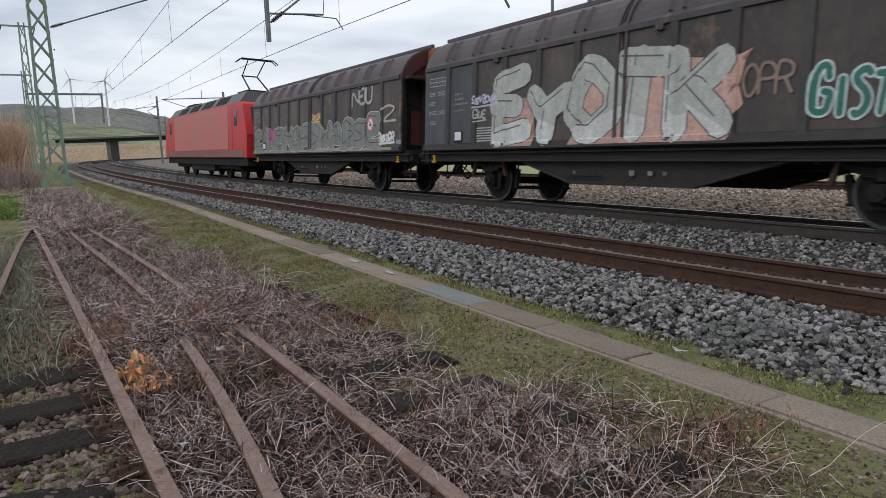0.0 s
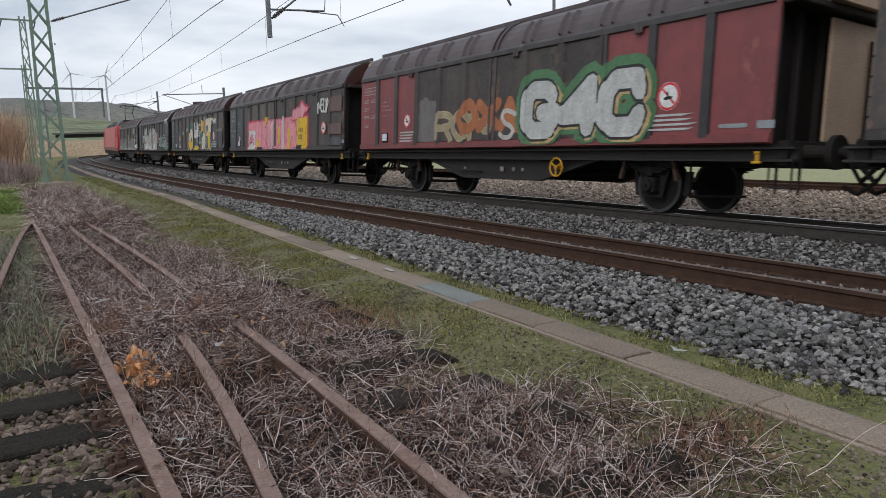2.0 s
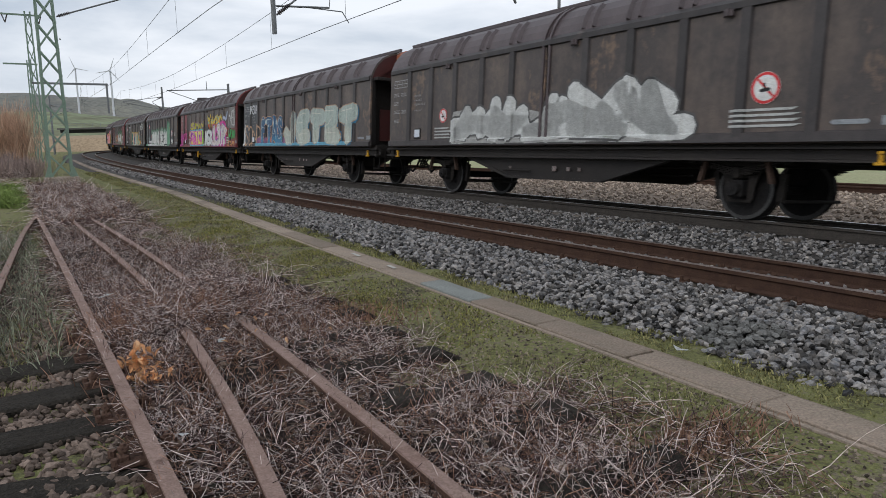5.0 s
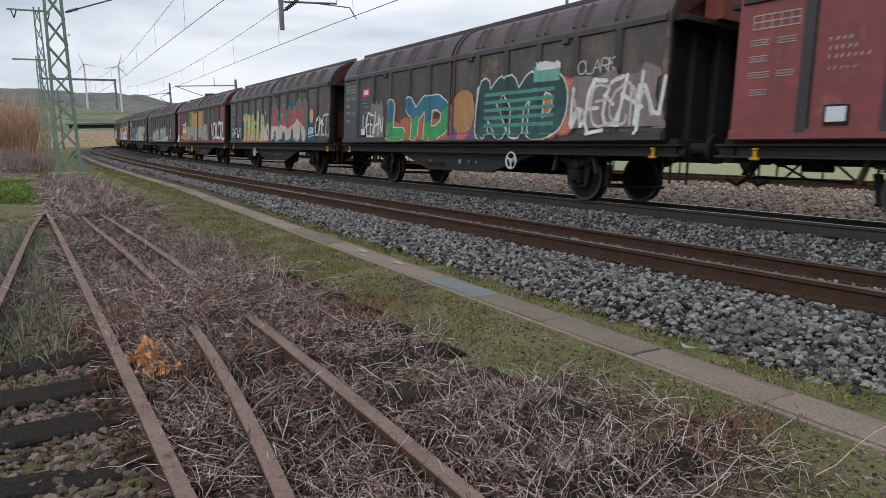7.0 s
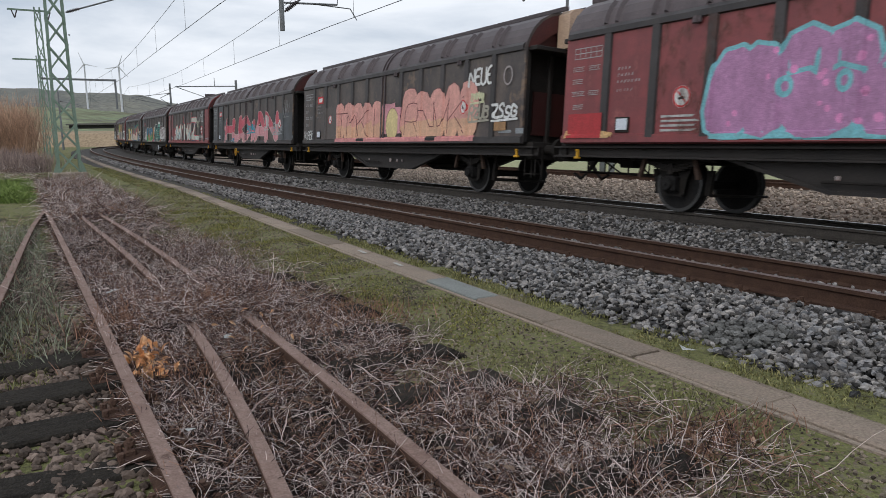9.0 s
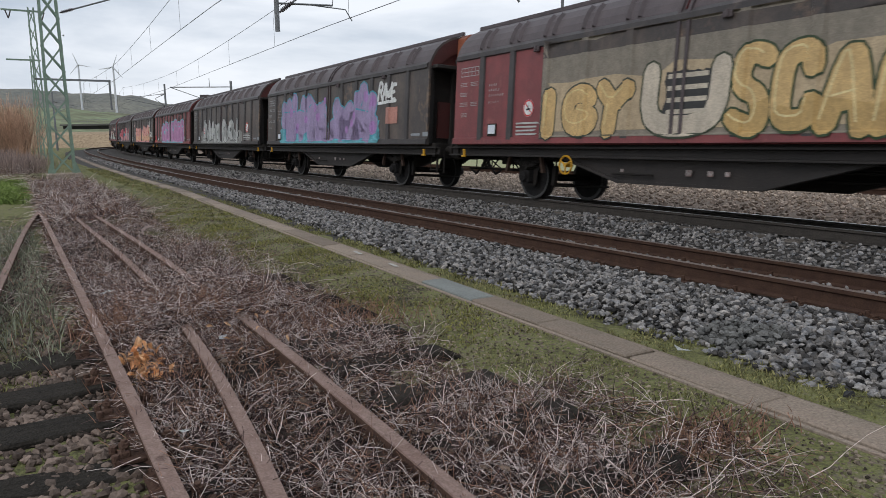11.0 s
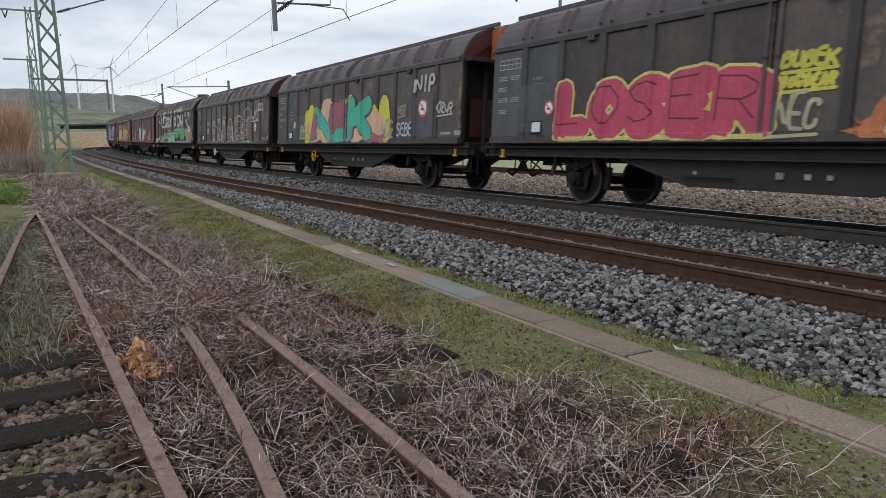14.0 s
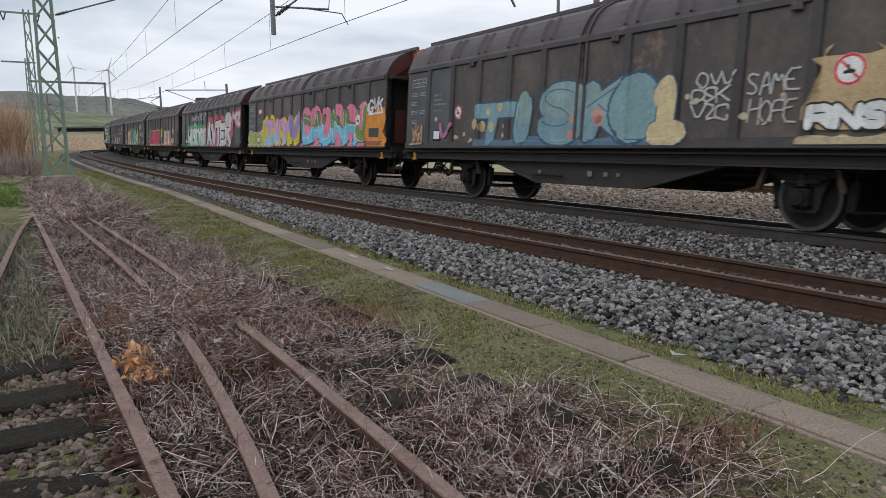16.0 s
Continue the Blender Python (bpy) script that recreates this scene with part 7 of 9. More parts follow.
    23: ("brown", "grey", [("curve", 3.2, 4.2, 0.05, 0.52, 0.022, (0.42, 0.37, 0.30)), ("curve", 4.3, 5.1, 0.05, 0.55, 0.022, (0.42, 0.37, 0.30)), ("curve", 5.2, 5.9, 0.05, 0.68, 0.022, (0.42, 0.37, 0.30)), ("curve", 6.1, 7.1, 0.05, 0.60, 0.028, (0.44, 0.39, 0.32)), ("curve", 7.2, 8.7, 0.05, 0.66, 0.03, (0.44, 0.39, 0.32)), ("curve", 8.9, 9.7, 0.05, 0.82, 0.03, (0.44, 0.39, 0.32)), ("blob", 6.25, 7.0, 0.02, 0.48, WORN, 0.1), ("blob", 7.35, 8.6, 0.03, 0.58, WORN, 0.1), ("blob", 9.0, 9.6, 0.03, 0.62, WORN, 0.1), ("blob", 4.4, 4.95, 0.03, 0.42, WORN, 0.1), ("blob", 3.3, 3.95, 0.03, 0.36, WORN, 0.1), ("blob", 5.35, 5.8, 0.03, 0.52, WORN, 0.1), ("tag", 5.25, 5.7, 0.52, 0.6, PALE, 0.016), ("blob", 11.2, 12.3, 0.1, 0.95, WORN_RUST, 0.12), ("blob", 0.15, 1.9, 0.0, 0.9, WORN_RUST, 0.05), ("tag", 10.85, 11.4, 0.74, 0.9, PALE, 0.03), ("tag", 7.5, 8.1, 0.06, 0.14, (0.32, 0.20, 0.10), 0.014), ("tag", 9.0, 9.5, 0.15, 0.30, (0.38, 0.24, 0.12), 0.02), ("tag", 10.0, 10.9, 0.52, 0.78, PALE, 0.03), ("sign", 10.4, 0.36, 0.2), ("sign", 2.5, 0.33, 0.16), ("tag", 2.3, 2.8, 0.5, 0.58, PALE, 0.016), ("tag", 3.4, 3.8, 0.5, 0.6, PALE, 0.016), ("tag", 4.4, 4.9, 0.55, 0.64, PALE, 0.016), ("blob", 2.0, 10.8, 0.0, 0.05, WORN, 0.02)]),
    24: ("brown", "grey", [("rect", 1.9, 2.95, 0.05, 0.5, M["grey"]), ("sign", 1.75, 0.34, 0.13), ("rect", 10.0, 10.95, 0.08, 0.62, M["grey"]), ("sign", 10.4, 0.46, 0.22), ("tag", 2.3, 2.8, 0.1, 0.36, (0.3, 0.42, 0.3), 0.025), G("VAVNVAVA", 2.7, 8.8, 0.0, 0.66, (0.52, 0.50, 0.05), None, fat=0.3, jit=0.2, wave=0.4, soft=0), G("AEMKV", 3.1, 8.4, 0.0, 0.60, (0.56, 0.36, 0.24), None, fat=0.34, jit=0.1, wave=0.3, soft=0), G("N", 3.5, 5.0, 0.0, 0.64, (0.04, 0.36, 0.28), (0.10, 0.04, 0.07), fat=0.2, edge=0.03, two=(0.07, 0.40, 0.30), shade=(0.08, 0.06, 0.09), soft=0, lean=0.15, jit=0.05), G("I", 3.1, 4.0, 0.0, 0.5, (0.30, 0.10, 0.13), (0.10, 0.04, 0.07), fat=0.2, edge=0.03, lean=0.3), G("E", 4.9, 6.1, 0.0, 0.68, (0.26, 0.09, 0.12), (0.10, 0.04, 0.07), fat=0.2, edge=0.03, two=(0.05, 0.38, 0.28), split=0.4, shade=(0.08, 0.06, 0.09), jit=0.08), G("K", 6.15, 7.7, 0.0, 0.74, (0.05, 0.37, 0.26), (0.10, 0.04, 0.07), fat=0.2, edge=0.03, two=(0.10, 0.30, 0.24), split=0.3, shade=(0.08, 0.06, 0.09), soft=0, lean=0.12), ("blob", 7.5, 8.5, 0.0, 0.12, (0.30, 0.10, 0.13), 0.06), ("tag", 8.3, 9.0, 0.08, 0.32, (0.3, 0.29, 0.28), 0.03), G("SEBE", 9.15, 9.95, 0.08, 0.28, (0.36, 0.48, 0.54), None, fat=0.12, soft=2), ("tag", 9.2, 9.6, 0.38, 0.54, (0.22, 0.20, 0.17), 0.03), G("NIP", 10.05, 11.0, 0.66, 0.90, PALE, None, fat=0.13, soft=2), ("tag", 11.1, 11.7, 0.36, 0.50, PALE, 0.024)]),
    25: ("brown", "grey", [("rect", 0.95, 1.9, 0.1, 0.6, M["grey"]), G("LOSER", 2.0, 6.05, 0.0, 0.60, (0.42, 0.06, 0.11), (0.50, 0.47, 0.14), fat=0.27, edge=0.045, soft=0, jit=0.04, over=1.2, lean=0.02, hi=(0.10, 0.02, 0.03), wave=0.1), ("rect", 2.0, 6.0, 0.0, 0.04, (0.50, 0.47, 0.14)), ("tag", 6.15, 6.85, 0.5, 0.62, (0.46, 0.44, 0.06), 0.03), ("tag", 6.15, 6.85, 0.36, 0.46, (0.46, 0.44, 0.06), 0.03), ("tag", 6.1, 6.7, 0.04, 0.3, (0.36, 0.34, 0.22), 0.03), ("blob", 7.1, 10.4, 0.0, 0.16, (0.42, 0.15, 0.06), 0.14), G("AVA", 7.4, 10.2, 0.0, 0.42, (0.40, 0.14, 0.055), None, fat=0.3, jit=0.15, wave=0.2), G("DEIIL", 7.5, 9.9, 0.02, 0.54, (0.43, 0.39, 0.33), (0.16, 0.08, 0.05), fat=0.23, edge=0.02, hi=(0.58, 0.55, 0.48), soft=0, jit=0.06, over=1.1), ("rect", 8.75, 9.15, 0.0, 0.12, (0.10, 0.11, 0.11)), ("sign", 10.5, 0.50, 0.22), G("KUM", 10.1, 10.75, 0.10, 0.26, WHITE, None, fat=0.1, jit=0.1), ("tag", 11.15, 11.8, 0.30, 0.40, PALE, 0.03), ("rect", 11.2, 11.7, 0.62, 0.74, (0.16, 0.10, 0.09)), ("rect", 11.05, 11.9, 0.05, 0.5, (0.075, 0.07, 0.07)), ("sign", 1.75, 0.34, 0.13)]),
    26: ("brown", "grey", [G("WUSEYGS", 1.85, 5.8, 0.0, 0.54, (0.56, 0.57, 0.56), (0.02, 0.02, 0.02), fat=0.24, edge=0.03, cloud=(0.08, 0.38, 0.13), puff=0.16, two=(0.44, 0.48, 0.45), split=0.3, soft=2, jit=0.04, over=1.25), ("dots", 14, 2.1, 5.6, 0.04, 0.42, 0.06, (0.62, 0.15, 0.03)), ("dots", 3, 2.3, 4.4, 0.62, 0.68, 0.1, (0.36, 0.45, 0.58)), ("text", "WHAT", 2.9, 3.85, 0.74, 0.90, (0.50, 0.50, 0.54), None, 0.02), ("text", "IS", 4.05, 4.3, 0.75, 0.89, (0.50, 0.50, 0.54), None, 0.02), ("text", "NEXT", 4.55, 5.3, 0.75, 0.93, (0.50, 0.50, 0.54), None, 0.02), ("text", "?", 5.45, 5.85, 0.74, 0.95, PALE, None, 0), G("VIK", 5.3, 6.0, 0.4, 0.72, (0.26, 0.28, 0.30), None, fat=0.12, jit=0.15), ("tag", 5.2, 5.9, 0.1, 0.34, PALE, 0.03), ("blob", 6.0, 10.4, 0.0, 0.46, (0.50, 0.09, 0.15), 0.2), G("MAMO", 6.2, 10.9, 0.1, 0.84, (0.48, 0.09, 0.14), None, fat=0.3, jit=0.1, wave=0.15), G("AVTEK", 6.2, 10.5, 0.0, 0.66, (0.50, 0.51, 0.51), (0.035, 0.035, 0.04), fat=0.2, edge=0.05, shade=(0.03, 0.03, 0.035), two=(0.44, 0.45, 0.45), hi=(0.60, 0.60, 0.60), soft=0, jit=0.08, over=1.25, wave=0.1), G("O", 9.6, 10.6, 0.5, 0.86, SILVER, BLACK, fat=0.3, edge=0.05, soft=2), G("MZ", 10.8, 12.0, 0.52, 0.86, SILVER, (0.48, 0.09, 0.14), fat=0.16, edge=0.10, jit=0.12), ("rect", 11.0, 12.0, 0.04, 0.50, M["grey"]), ("sign", 10.35, 0.48, 0.2), ("sign", 1.8, 0.34, 0.13)]),
    27: ("brown", "grey", LOGO + [G("OOOO", 0.1, 2.3, 0.0, 0.30, (0.34, 0.34, 0.10), WHITE, fat=0.46, edge=0.02, soft=2, wave=0.12, over=1.3), ("tag", 0.4, 1.0, 0.06, 0.14, BLACK, 0.02), G("OCOCOO", 2.0, 5.9, 0.0, 0.62, (0.56, 0.46, 0.05), None, fat=0.42, soft=2, wave=0.1), G("ZAY", 2.2, 4.9, 0.0, 0.56, (0.48, 0.26, 0.44), (0.55, 0.10, 0.07), fat=0.2, edge=0.03, two=(0.26, 0.42, 0.58), split=0.42, hi=(0.20, 0.44, 0.58), soft=0, jit=0.06, over=1.15), G("V", 4.9, 5.9, 0.04, 0.66, (0.26, 0.20, 0.42), (0.10, 0.24, 0.34), fat=0.18, edge=0.025, jit=0.1), ("rect", 6.05, 10.9, 0.0, 0.4, (0.60, 0.20, 0.28)), G("OOOOOO", 6.0, 11.2, 0.1, 0.72, (0.62, 0.18, 0.28), None, fat=0.46, soft=2, wave=0.06), G("CAUNH", 6.1, 10.4, 0.02, 0.62, (0.12, 0.17, 0.05), (0.03, 0.04, 0.03), fat=0.19, edge=0.04, two=(0.15, 0.42, 0.58), split=0.56, hi=(0.50, 0.56, 0.55), shade=(0.03, 0.04, 0.03), soft=0, jit=0.08, over=1.2, wave=0.1), ("dots", 16, 6.4, 10.2, 0.08, 0.55, 0.05, (0.55, 0.08, 0.05)), G("J", 10.3, 11.1, 0.1, 0.66, OLIVE, (0.45, 0.52, 0.48), fat=0.2, edge=0.03, shade=(0.02, 0.03, 0.02)), ("blob", 10.9, 12.0, 0.0, 0.56, (0.58, 0.22, 0.03), 0.16), ("rect", 11.1, 11.7, 0.14, 0.28, (0.04, 0.05, 0.05)), ("rect", 10.9, 11.9, 0.02, 0.08, (0.24, 0.08, 0.05)), ("sign", 10.4, 0.42, 0.2), ("tag", 11.1, 11.9, 0.52, 0.76, WHITE, 0.035), ("sign", 1.75, 0.3, 0.13)]),
    28: ("brown", "grey", [("dots", 36, 0.4, 11.0, 0.0, 0.5, 0.05, (0.44, 0.38, 0.26)), ("sign", 2.25, 0.42, 0.15), ("blob", 2.9, 8.0, 0.0, 0.08, (0.08, 0.15, 0.22), 0.06), G("T", 2.95, 4.2, 0.02, 0.48, (0.17, 0.28, 0.31), (0.035, 0.075, 0.13), fat=0.2, edge=0.045, two=(0.13, 0.24, 0.31), jit=0.05, lean=0.1), G("ISK", 4.0, 7.2, 0.02, 0.60, (0.20, 0.29, 0.29), (0.035, 0.075, 0.13), fat=0.25, edge=0.045, two=(0.16, 0.27, 0.31), split=0.4, hi=(0.06, 0.14, 0.22), soft=1, jit=0.05, over=1.2, wave=0.08), G("O", 6.75, 7.7, 0.02, 0.64, (0.17, 0.28, 0.30), (0.035, 0.075, 0.13), fat=0.32, edge=0.05, soft=2), G("1", 7.5, 8.25, 0.0, 0.62, (0.50, 0.41, 0.24), (0.06, 0.10, 0.16), fat=0.26, edge=0.025, soft=1, jit=0), ("dots", 4, 4.2, 6.6, 0.1, 0.3, 0.12, (0.46, 0.22, 0.20)), ("dots", 6, 2.9, 4.6, 0.1, 0.56, 0.12, (0.44, 0.36, 0.20)), ("loop", 4.5, 0.48, 0.2, (0.20, 0.29, 0.28), 0.18), G("OVV", 8.35, 8.95, 0.46, 0.58, PALE, None, fat=0.08, jit=0.15), G("DSK", 8.27, 8.9, 0.34, 0.46, PALE, None, fat=0.08, jit=0.15), G("VZC", 8.3, 8.9, 0.2, 0.33, PALE, None, fat=0.08, jit=0.15), G("SAME", 9.15, 9.85, 0.38, 0.54, PALE, None, fat=0.08, jit=0.1), G("HOPE", 9.2, 9.85, 0.16, 0.34, PALE, None, fat=0.08, jit=0.1), ("blob", 10.05, 11.0, 0.1, 0.62, (0.42, 0.31, 0.17), 0.14), ("sign", 10.45, 0.5, 0.2), G("RNS", 10.0, 10.95, 0.1, 0.28, WHITE, BLACK, fat=0.17, edge=0.03, soft=0), ("blob", 9.9, 11.0, 0.0, 0.06, (0.40, 0.32, 0.20), 0.03), ("tag", 0.3, 0.8, 0.05, 0.3, (0.42, 0.26, 0.16), 0.03), G("V", 1.5, 2.0, 0.06, 0.3, (0.36, 0.13, 0.22), None, fat=0.14, lean=0.3)]),
}
LABELS = {"brown": "grimy brown sliding-wall freight wagon sprayed with {}", "red": "dull red sliding-wall freight wagon sprayed with {}"}
WORDS = {1: "grey outlined forms", 2: "silver and pink lettering", 3: "coloured block letters", 4: "a pink and yellow piece", 5: "green and silver numerals", 6: "cream and blue letters",
         7: "white bubble forms", 8: "pink and purple letters", 9: "tan and grey lettering", 10: "pale lettering", 11: "orange and white forms", 12: "cream and red forms",
         13: "green striped letters", 14: "silver letters edged red", 15: "large pink letters", 16: "salmon bubble forms", 17: "lilac dotted letters", 18: "grey lettering", 19: "lilac tall letters",
         20: "ochre letters", 21: "silver letters on blue", 22: "white signs and green letters", 23: "thin tan outlines", 24: "teal and yellow letters", 25: "red and silver letters",
         26: "white and crimson letters", 27: "pink and blue letters", 28: "dull blue letters"}

TRAIN = []
for n in range(1, 29):
    tone, front, art = ART[n]
    w = wagon(tone, LABELS[tone].format(WORDS[n]), front, 3 if n in (4, 5, 20, 22) else 1 if n in (8, 11, 16, 21, 25) else 2 if n in (2, 6, 13, 15, 26) else 0, {5: ("yellow", 7.9), 8: ("yellow", 4.2), 11: ("yellow", 4.0), 12: ("dull", 3.7), 13: ("white", 8.2), 15: ("yellow", 4.1), 20: ("yellow", 3.6), 23: ("dull", 3.5), 24: ("yellow", 3.4)}.get(n))
    rng = random.Random(100 + n)
    stencils(w, rng, tone == "red")
    for layer, e in enumerate(art):
        piece(w, rng, 1.5 + layer, e)
    TRAIN.append(w)

# ---- stones, dead brambles, grass and litter ----
ICO = [(-0.526, 0, 0.851), (0.526, 0, 0.851), (-0.526, 0, -0.851), (0.526, 0, -0.851), (0, 0.851, 0.526), (0, 0.851, -0.526),
       (0, -0.851, 0.526), (0, -0.851, -0.526), (0.851, 0.526, 0), (-0.851, 0.526, 0), (0.851, -0.526, 0), (-0.851, -0.526, 0)]
bm0 = bmesh.new()
for p in ICO:
    bm0.verts.new(p)
HULL = bmesh.ops.convex_hull(bm0, input=bm0.verts[:])
bm0.verts.index_update()
ICO_F = np.array([[v.index for v in f.verts] for f in bm0.faces])
bm0.free()
ICO = np.array(ICO)


def bulk(name, verts, faces, mat, label, category, kind="stuff", parent=None):
    """A large mesh from arrays of triangles or quads."""
    me = bpy.data.meshes.new(name)
    n, k = faces.shape
    me.vertices.add(len(verts))
    me.vertices.foreach_set("co", verts.astype(np.float32).ravel())
    me.loops.add(n * k)
    me.loops.foreach_set("vertex_index", faces.astype(np.int32).ravel())
    me.polygons.add(n)
    me.polygons.foreach_set("loop_start", np.arange(0, n * k, k, dtype=np.int32))
    me.update(calc_edges=True)
    me.shade_flat()
    me.materials.append(mat)
    ob = new(name, me)
    if parent is not None:
        ob.parent = parent
    return tagged(ob, label, category, kind=kind)


def stone_cloud(rg, P, size):
    """Angular stones at P (n x 3), as vertices and triangles."""
    n = len(P)
    sq = np.round(ICO * 1.0, 3)[None] * (1 + rg.uniform(-0.45, 0.45, (n, 12, 3)))
    sc = size[:, None, None] * np.stack([rg.uniform(0.8, 1.35, n), rg.uniform(0.7, 1.1, n), rg.uniform(0.6, 0.95, n)], -1)[:, None]
    v = sq * sc
    a, b = rg.uniform(0, 6.28, n), rg.uniform(-0.9, 0.9, n)
    ca, sa, cb, sb = np.cos(a)[:, None], np.sin(a)[:, None], np.cos(b)[:, None], np.sin(b)[:, None]
    x, y, z = v[..., 0], v[..., 1] * cb - v[..., 2] * sb, v[..., 1] * sb + v[..., 2] * cb
    v = np.stack([x * ca - y * sa, x * sa + y * ca, z], -1) + P[:, None]
    f = ICO_F[None] + (np.arange(n) * 12)[:, None, None]
    return v.reshape(-1, 3), f.reshape(-1, 3)


def line_points(s, o, z):
    x, y, h = np.interp(s, S, TX), np.interp(s, S, TY), np.interp(s, S, HD)
    return np.stack([x + o * np.cos(h), y + o * np.sin(h), rise(s) + z], -1)


def bed_top(o):
    return np.interp(o, [-5.75, -5.5, -4.7, -3.75, -3.6, -2.1, -1.5, -1.2, -0.5, 0.0, 1.5, 2.6, 4.2], [-0.285, -0.25, -0.175, -0.195, -0.21, -0.345, -0.35, -0.34, -0.20, -0.21, -0.29, -0.30, -0.37])


def ballast():
    rg = np.random.default_rng(11)
    zones = ((-5.62, -3.86, -1.5, 14, 880, 0.0275), (-5.62, -3.84, 14, 30, 430, 0.032), (-5.6, -3.72, 30, 70, 70, 0.06),
             (-3.45, -2.3, 0.0, 24, 260, 0.026), (-2.0, -0.12, 1, 22, 460, 0.029), (-2.0, -0.12, 22, 60, 70, 0.06), (0.05, 1.45, 2, 30, 60, 0.045), (-0.1, 2.8, 30, 60, 20, 0.06))
    V, F, k = [], [], 0
    near = None
    for o0, o1, s0, s1, dens, size in zones:
        n = int((o1 - o0) * (s1 - s0) * dens)
        o, s = rg.uniform(o0, o1, n), rg.uniform(s0, s1, n)
        if o0 < -5:
            lim = np.array([path_offset(t) for t in s]) + 0.42 + 0.25 * rg.random(n) ** 2
            keep = o > lim
            o, s, n = o[keep], s[keep], int(keep.sum())
        z = bed_top(o) + rg.uniform(-0.02, 0.045, n)
        P = line_points(s, o, z)
        sz = size * rg.uniform(0.55, 1.25, n)
        if near is None:
            pick = np.argsort((s - 3.0) ** 2 + (o + 5.0) ** 2)[:280]
            near = (P[pick], sz[pick])
            m = np.ones(n, bool)
            m[pick] = False
            P, sz = P[m], sz[m]
        v, f = stone_cloud(rg, P, sz)
        V.append(v)
        F.append(f + k)
        k += len(v)
    holder = thing("track_ballast", pose(0, 0, 0), "loose grey crushed ballast stones along the tracks", "ballast", kind="structure")
    bulk("ballast_stones", np.concatenate(V), np.concatenate(F), M["stone"], "grey angular crushed stones", "", parent=holder)
    shapes = []
    for i in range(14):
        v, f = stone_cloud(rg, np.zeros((1, 3)), np.ones(1))
        me = bpy.data.meshes.new("ballast_stone")
        me.from_pydata(v.tolist(), [], f.tolist())
        me.materials.append(M["stone_piece"])
        shapes.append(me)
    for i, (p, sz) in enumerate(zip(*near)):
        share("ballast_stone", shapes[i % 14], holder, Matrix.Translation(p) @ Matrix.Rotation(i * 1.7, 4, "Z") @ Matrix.Diagonal((sz, sz, sz, 1)))


M["stone_piece"] = material("ballast_stone_single", (0.105, 0.106, 0.105), 0.85, 0, (0.20, 0.196, 0.185), 1.2, 6, 0.3, 1.0, rand=0.4)
ballast()

M["tan_gravel"] = material("tan_gravel", (0.30, 0.24, 0.19), 0.95, 0, (0.14, 0.11, 0.09), 7, 30, 1.0, 1.0, bump_scale=16, mottle=20)
M["pale_grass"] = material("pale_verge", (0.30, 0.33, 0.17), 0.95, 0, (0.36, 0.34, 0.21), 0.6, 9, 0.6, 1.0)
line_rail(10.3, -0.20, -30, 130, M["rail_rust"], M["rail_rust"], "rusty rail of the disused track beyond the train")
line_rail(11.8, -0.22, -30, 130, M["rail_rust"], M["rail_rust"], "rusty rail of the disused track beyond the train")
strip("gravel_strip", M["tan_gravel"], (2.4, 3.6), -0.45, (11.2, 12.2), (-0.33, -0.40), -60, 300, 2.0, "tan gravel and dead leaves beyond the train", category="gravel")
strip("verge", M["pale_grass"], (11.6, 12.6), -0.7, (40.0, 60.0), (-0.42, -0.5), -80, 160, 4.0, "pale yellow-green grass beyond the tracks", category="grass")


def siding_stones():
    rg = np.random.default_rng(12)
    n = 24000
    t = rg.uniform(-1.5, 9, n)
    off = rg.uniform(-2.2, 0.02, n)
    x, y = -0.75 - 0.53 * t + 0.848 * off, 1.85 + 0.848 * t + 0.53 * off
    z = GROUND + rise(along(x, y)) + rg.uniform(-0.012, 0.016, n)
    v, f = stone_cloud(rg, np.stack([x, y, z], -1), rg.uniform(0.010, 0.032, n))
    bulk("siding_stones", v, f, M["brown_stone"], "brown dusty stones between the old sleepers", "stones")
    n = 12000
    o, s = rg.uniform(2.8, 9.5, n), rg.uniform(0, 50, n)
    P = line_points(s, o, -0.32 + rg.uniform(-0.02, 0.04, n))
    v, f = stone_cloud(rg, P, rg.uniform(0.02, 0.06, n))
    bulk("gravel_stones", v, f, M["tan_stone"], "tan gravel lumps and dead leaves", "gravel")


M["tan_stone"] = material("tan_gravel_stone", (0.46, 0.38, 0.31), 0.95, 0, (0.27, 0.215, 0.175), 6, 30, 0.3, 1.0, island=0.5)
siding_stones()


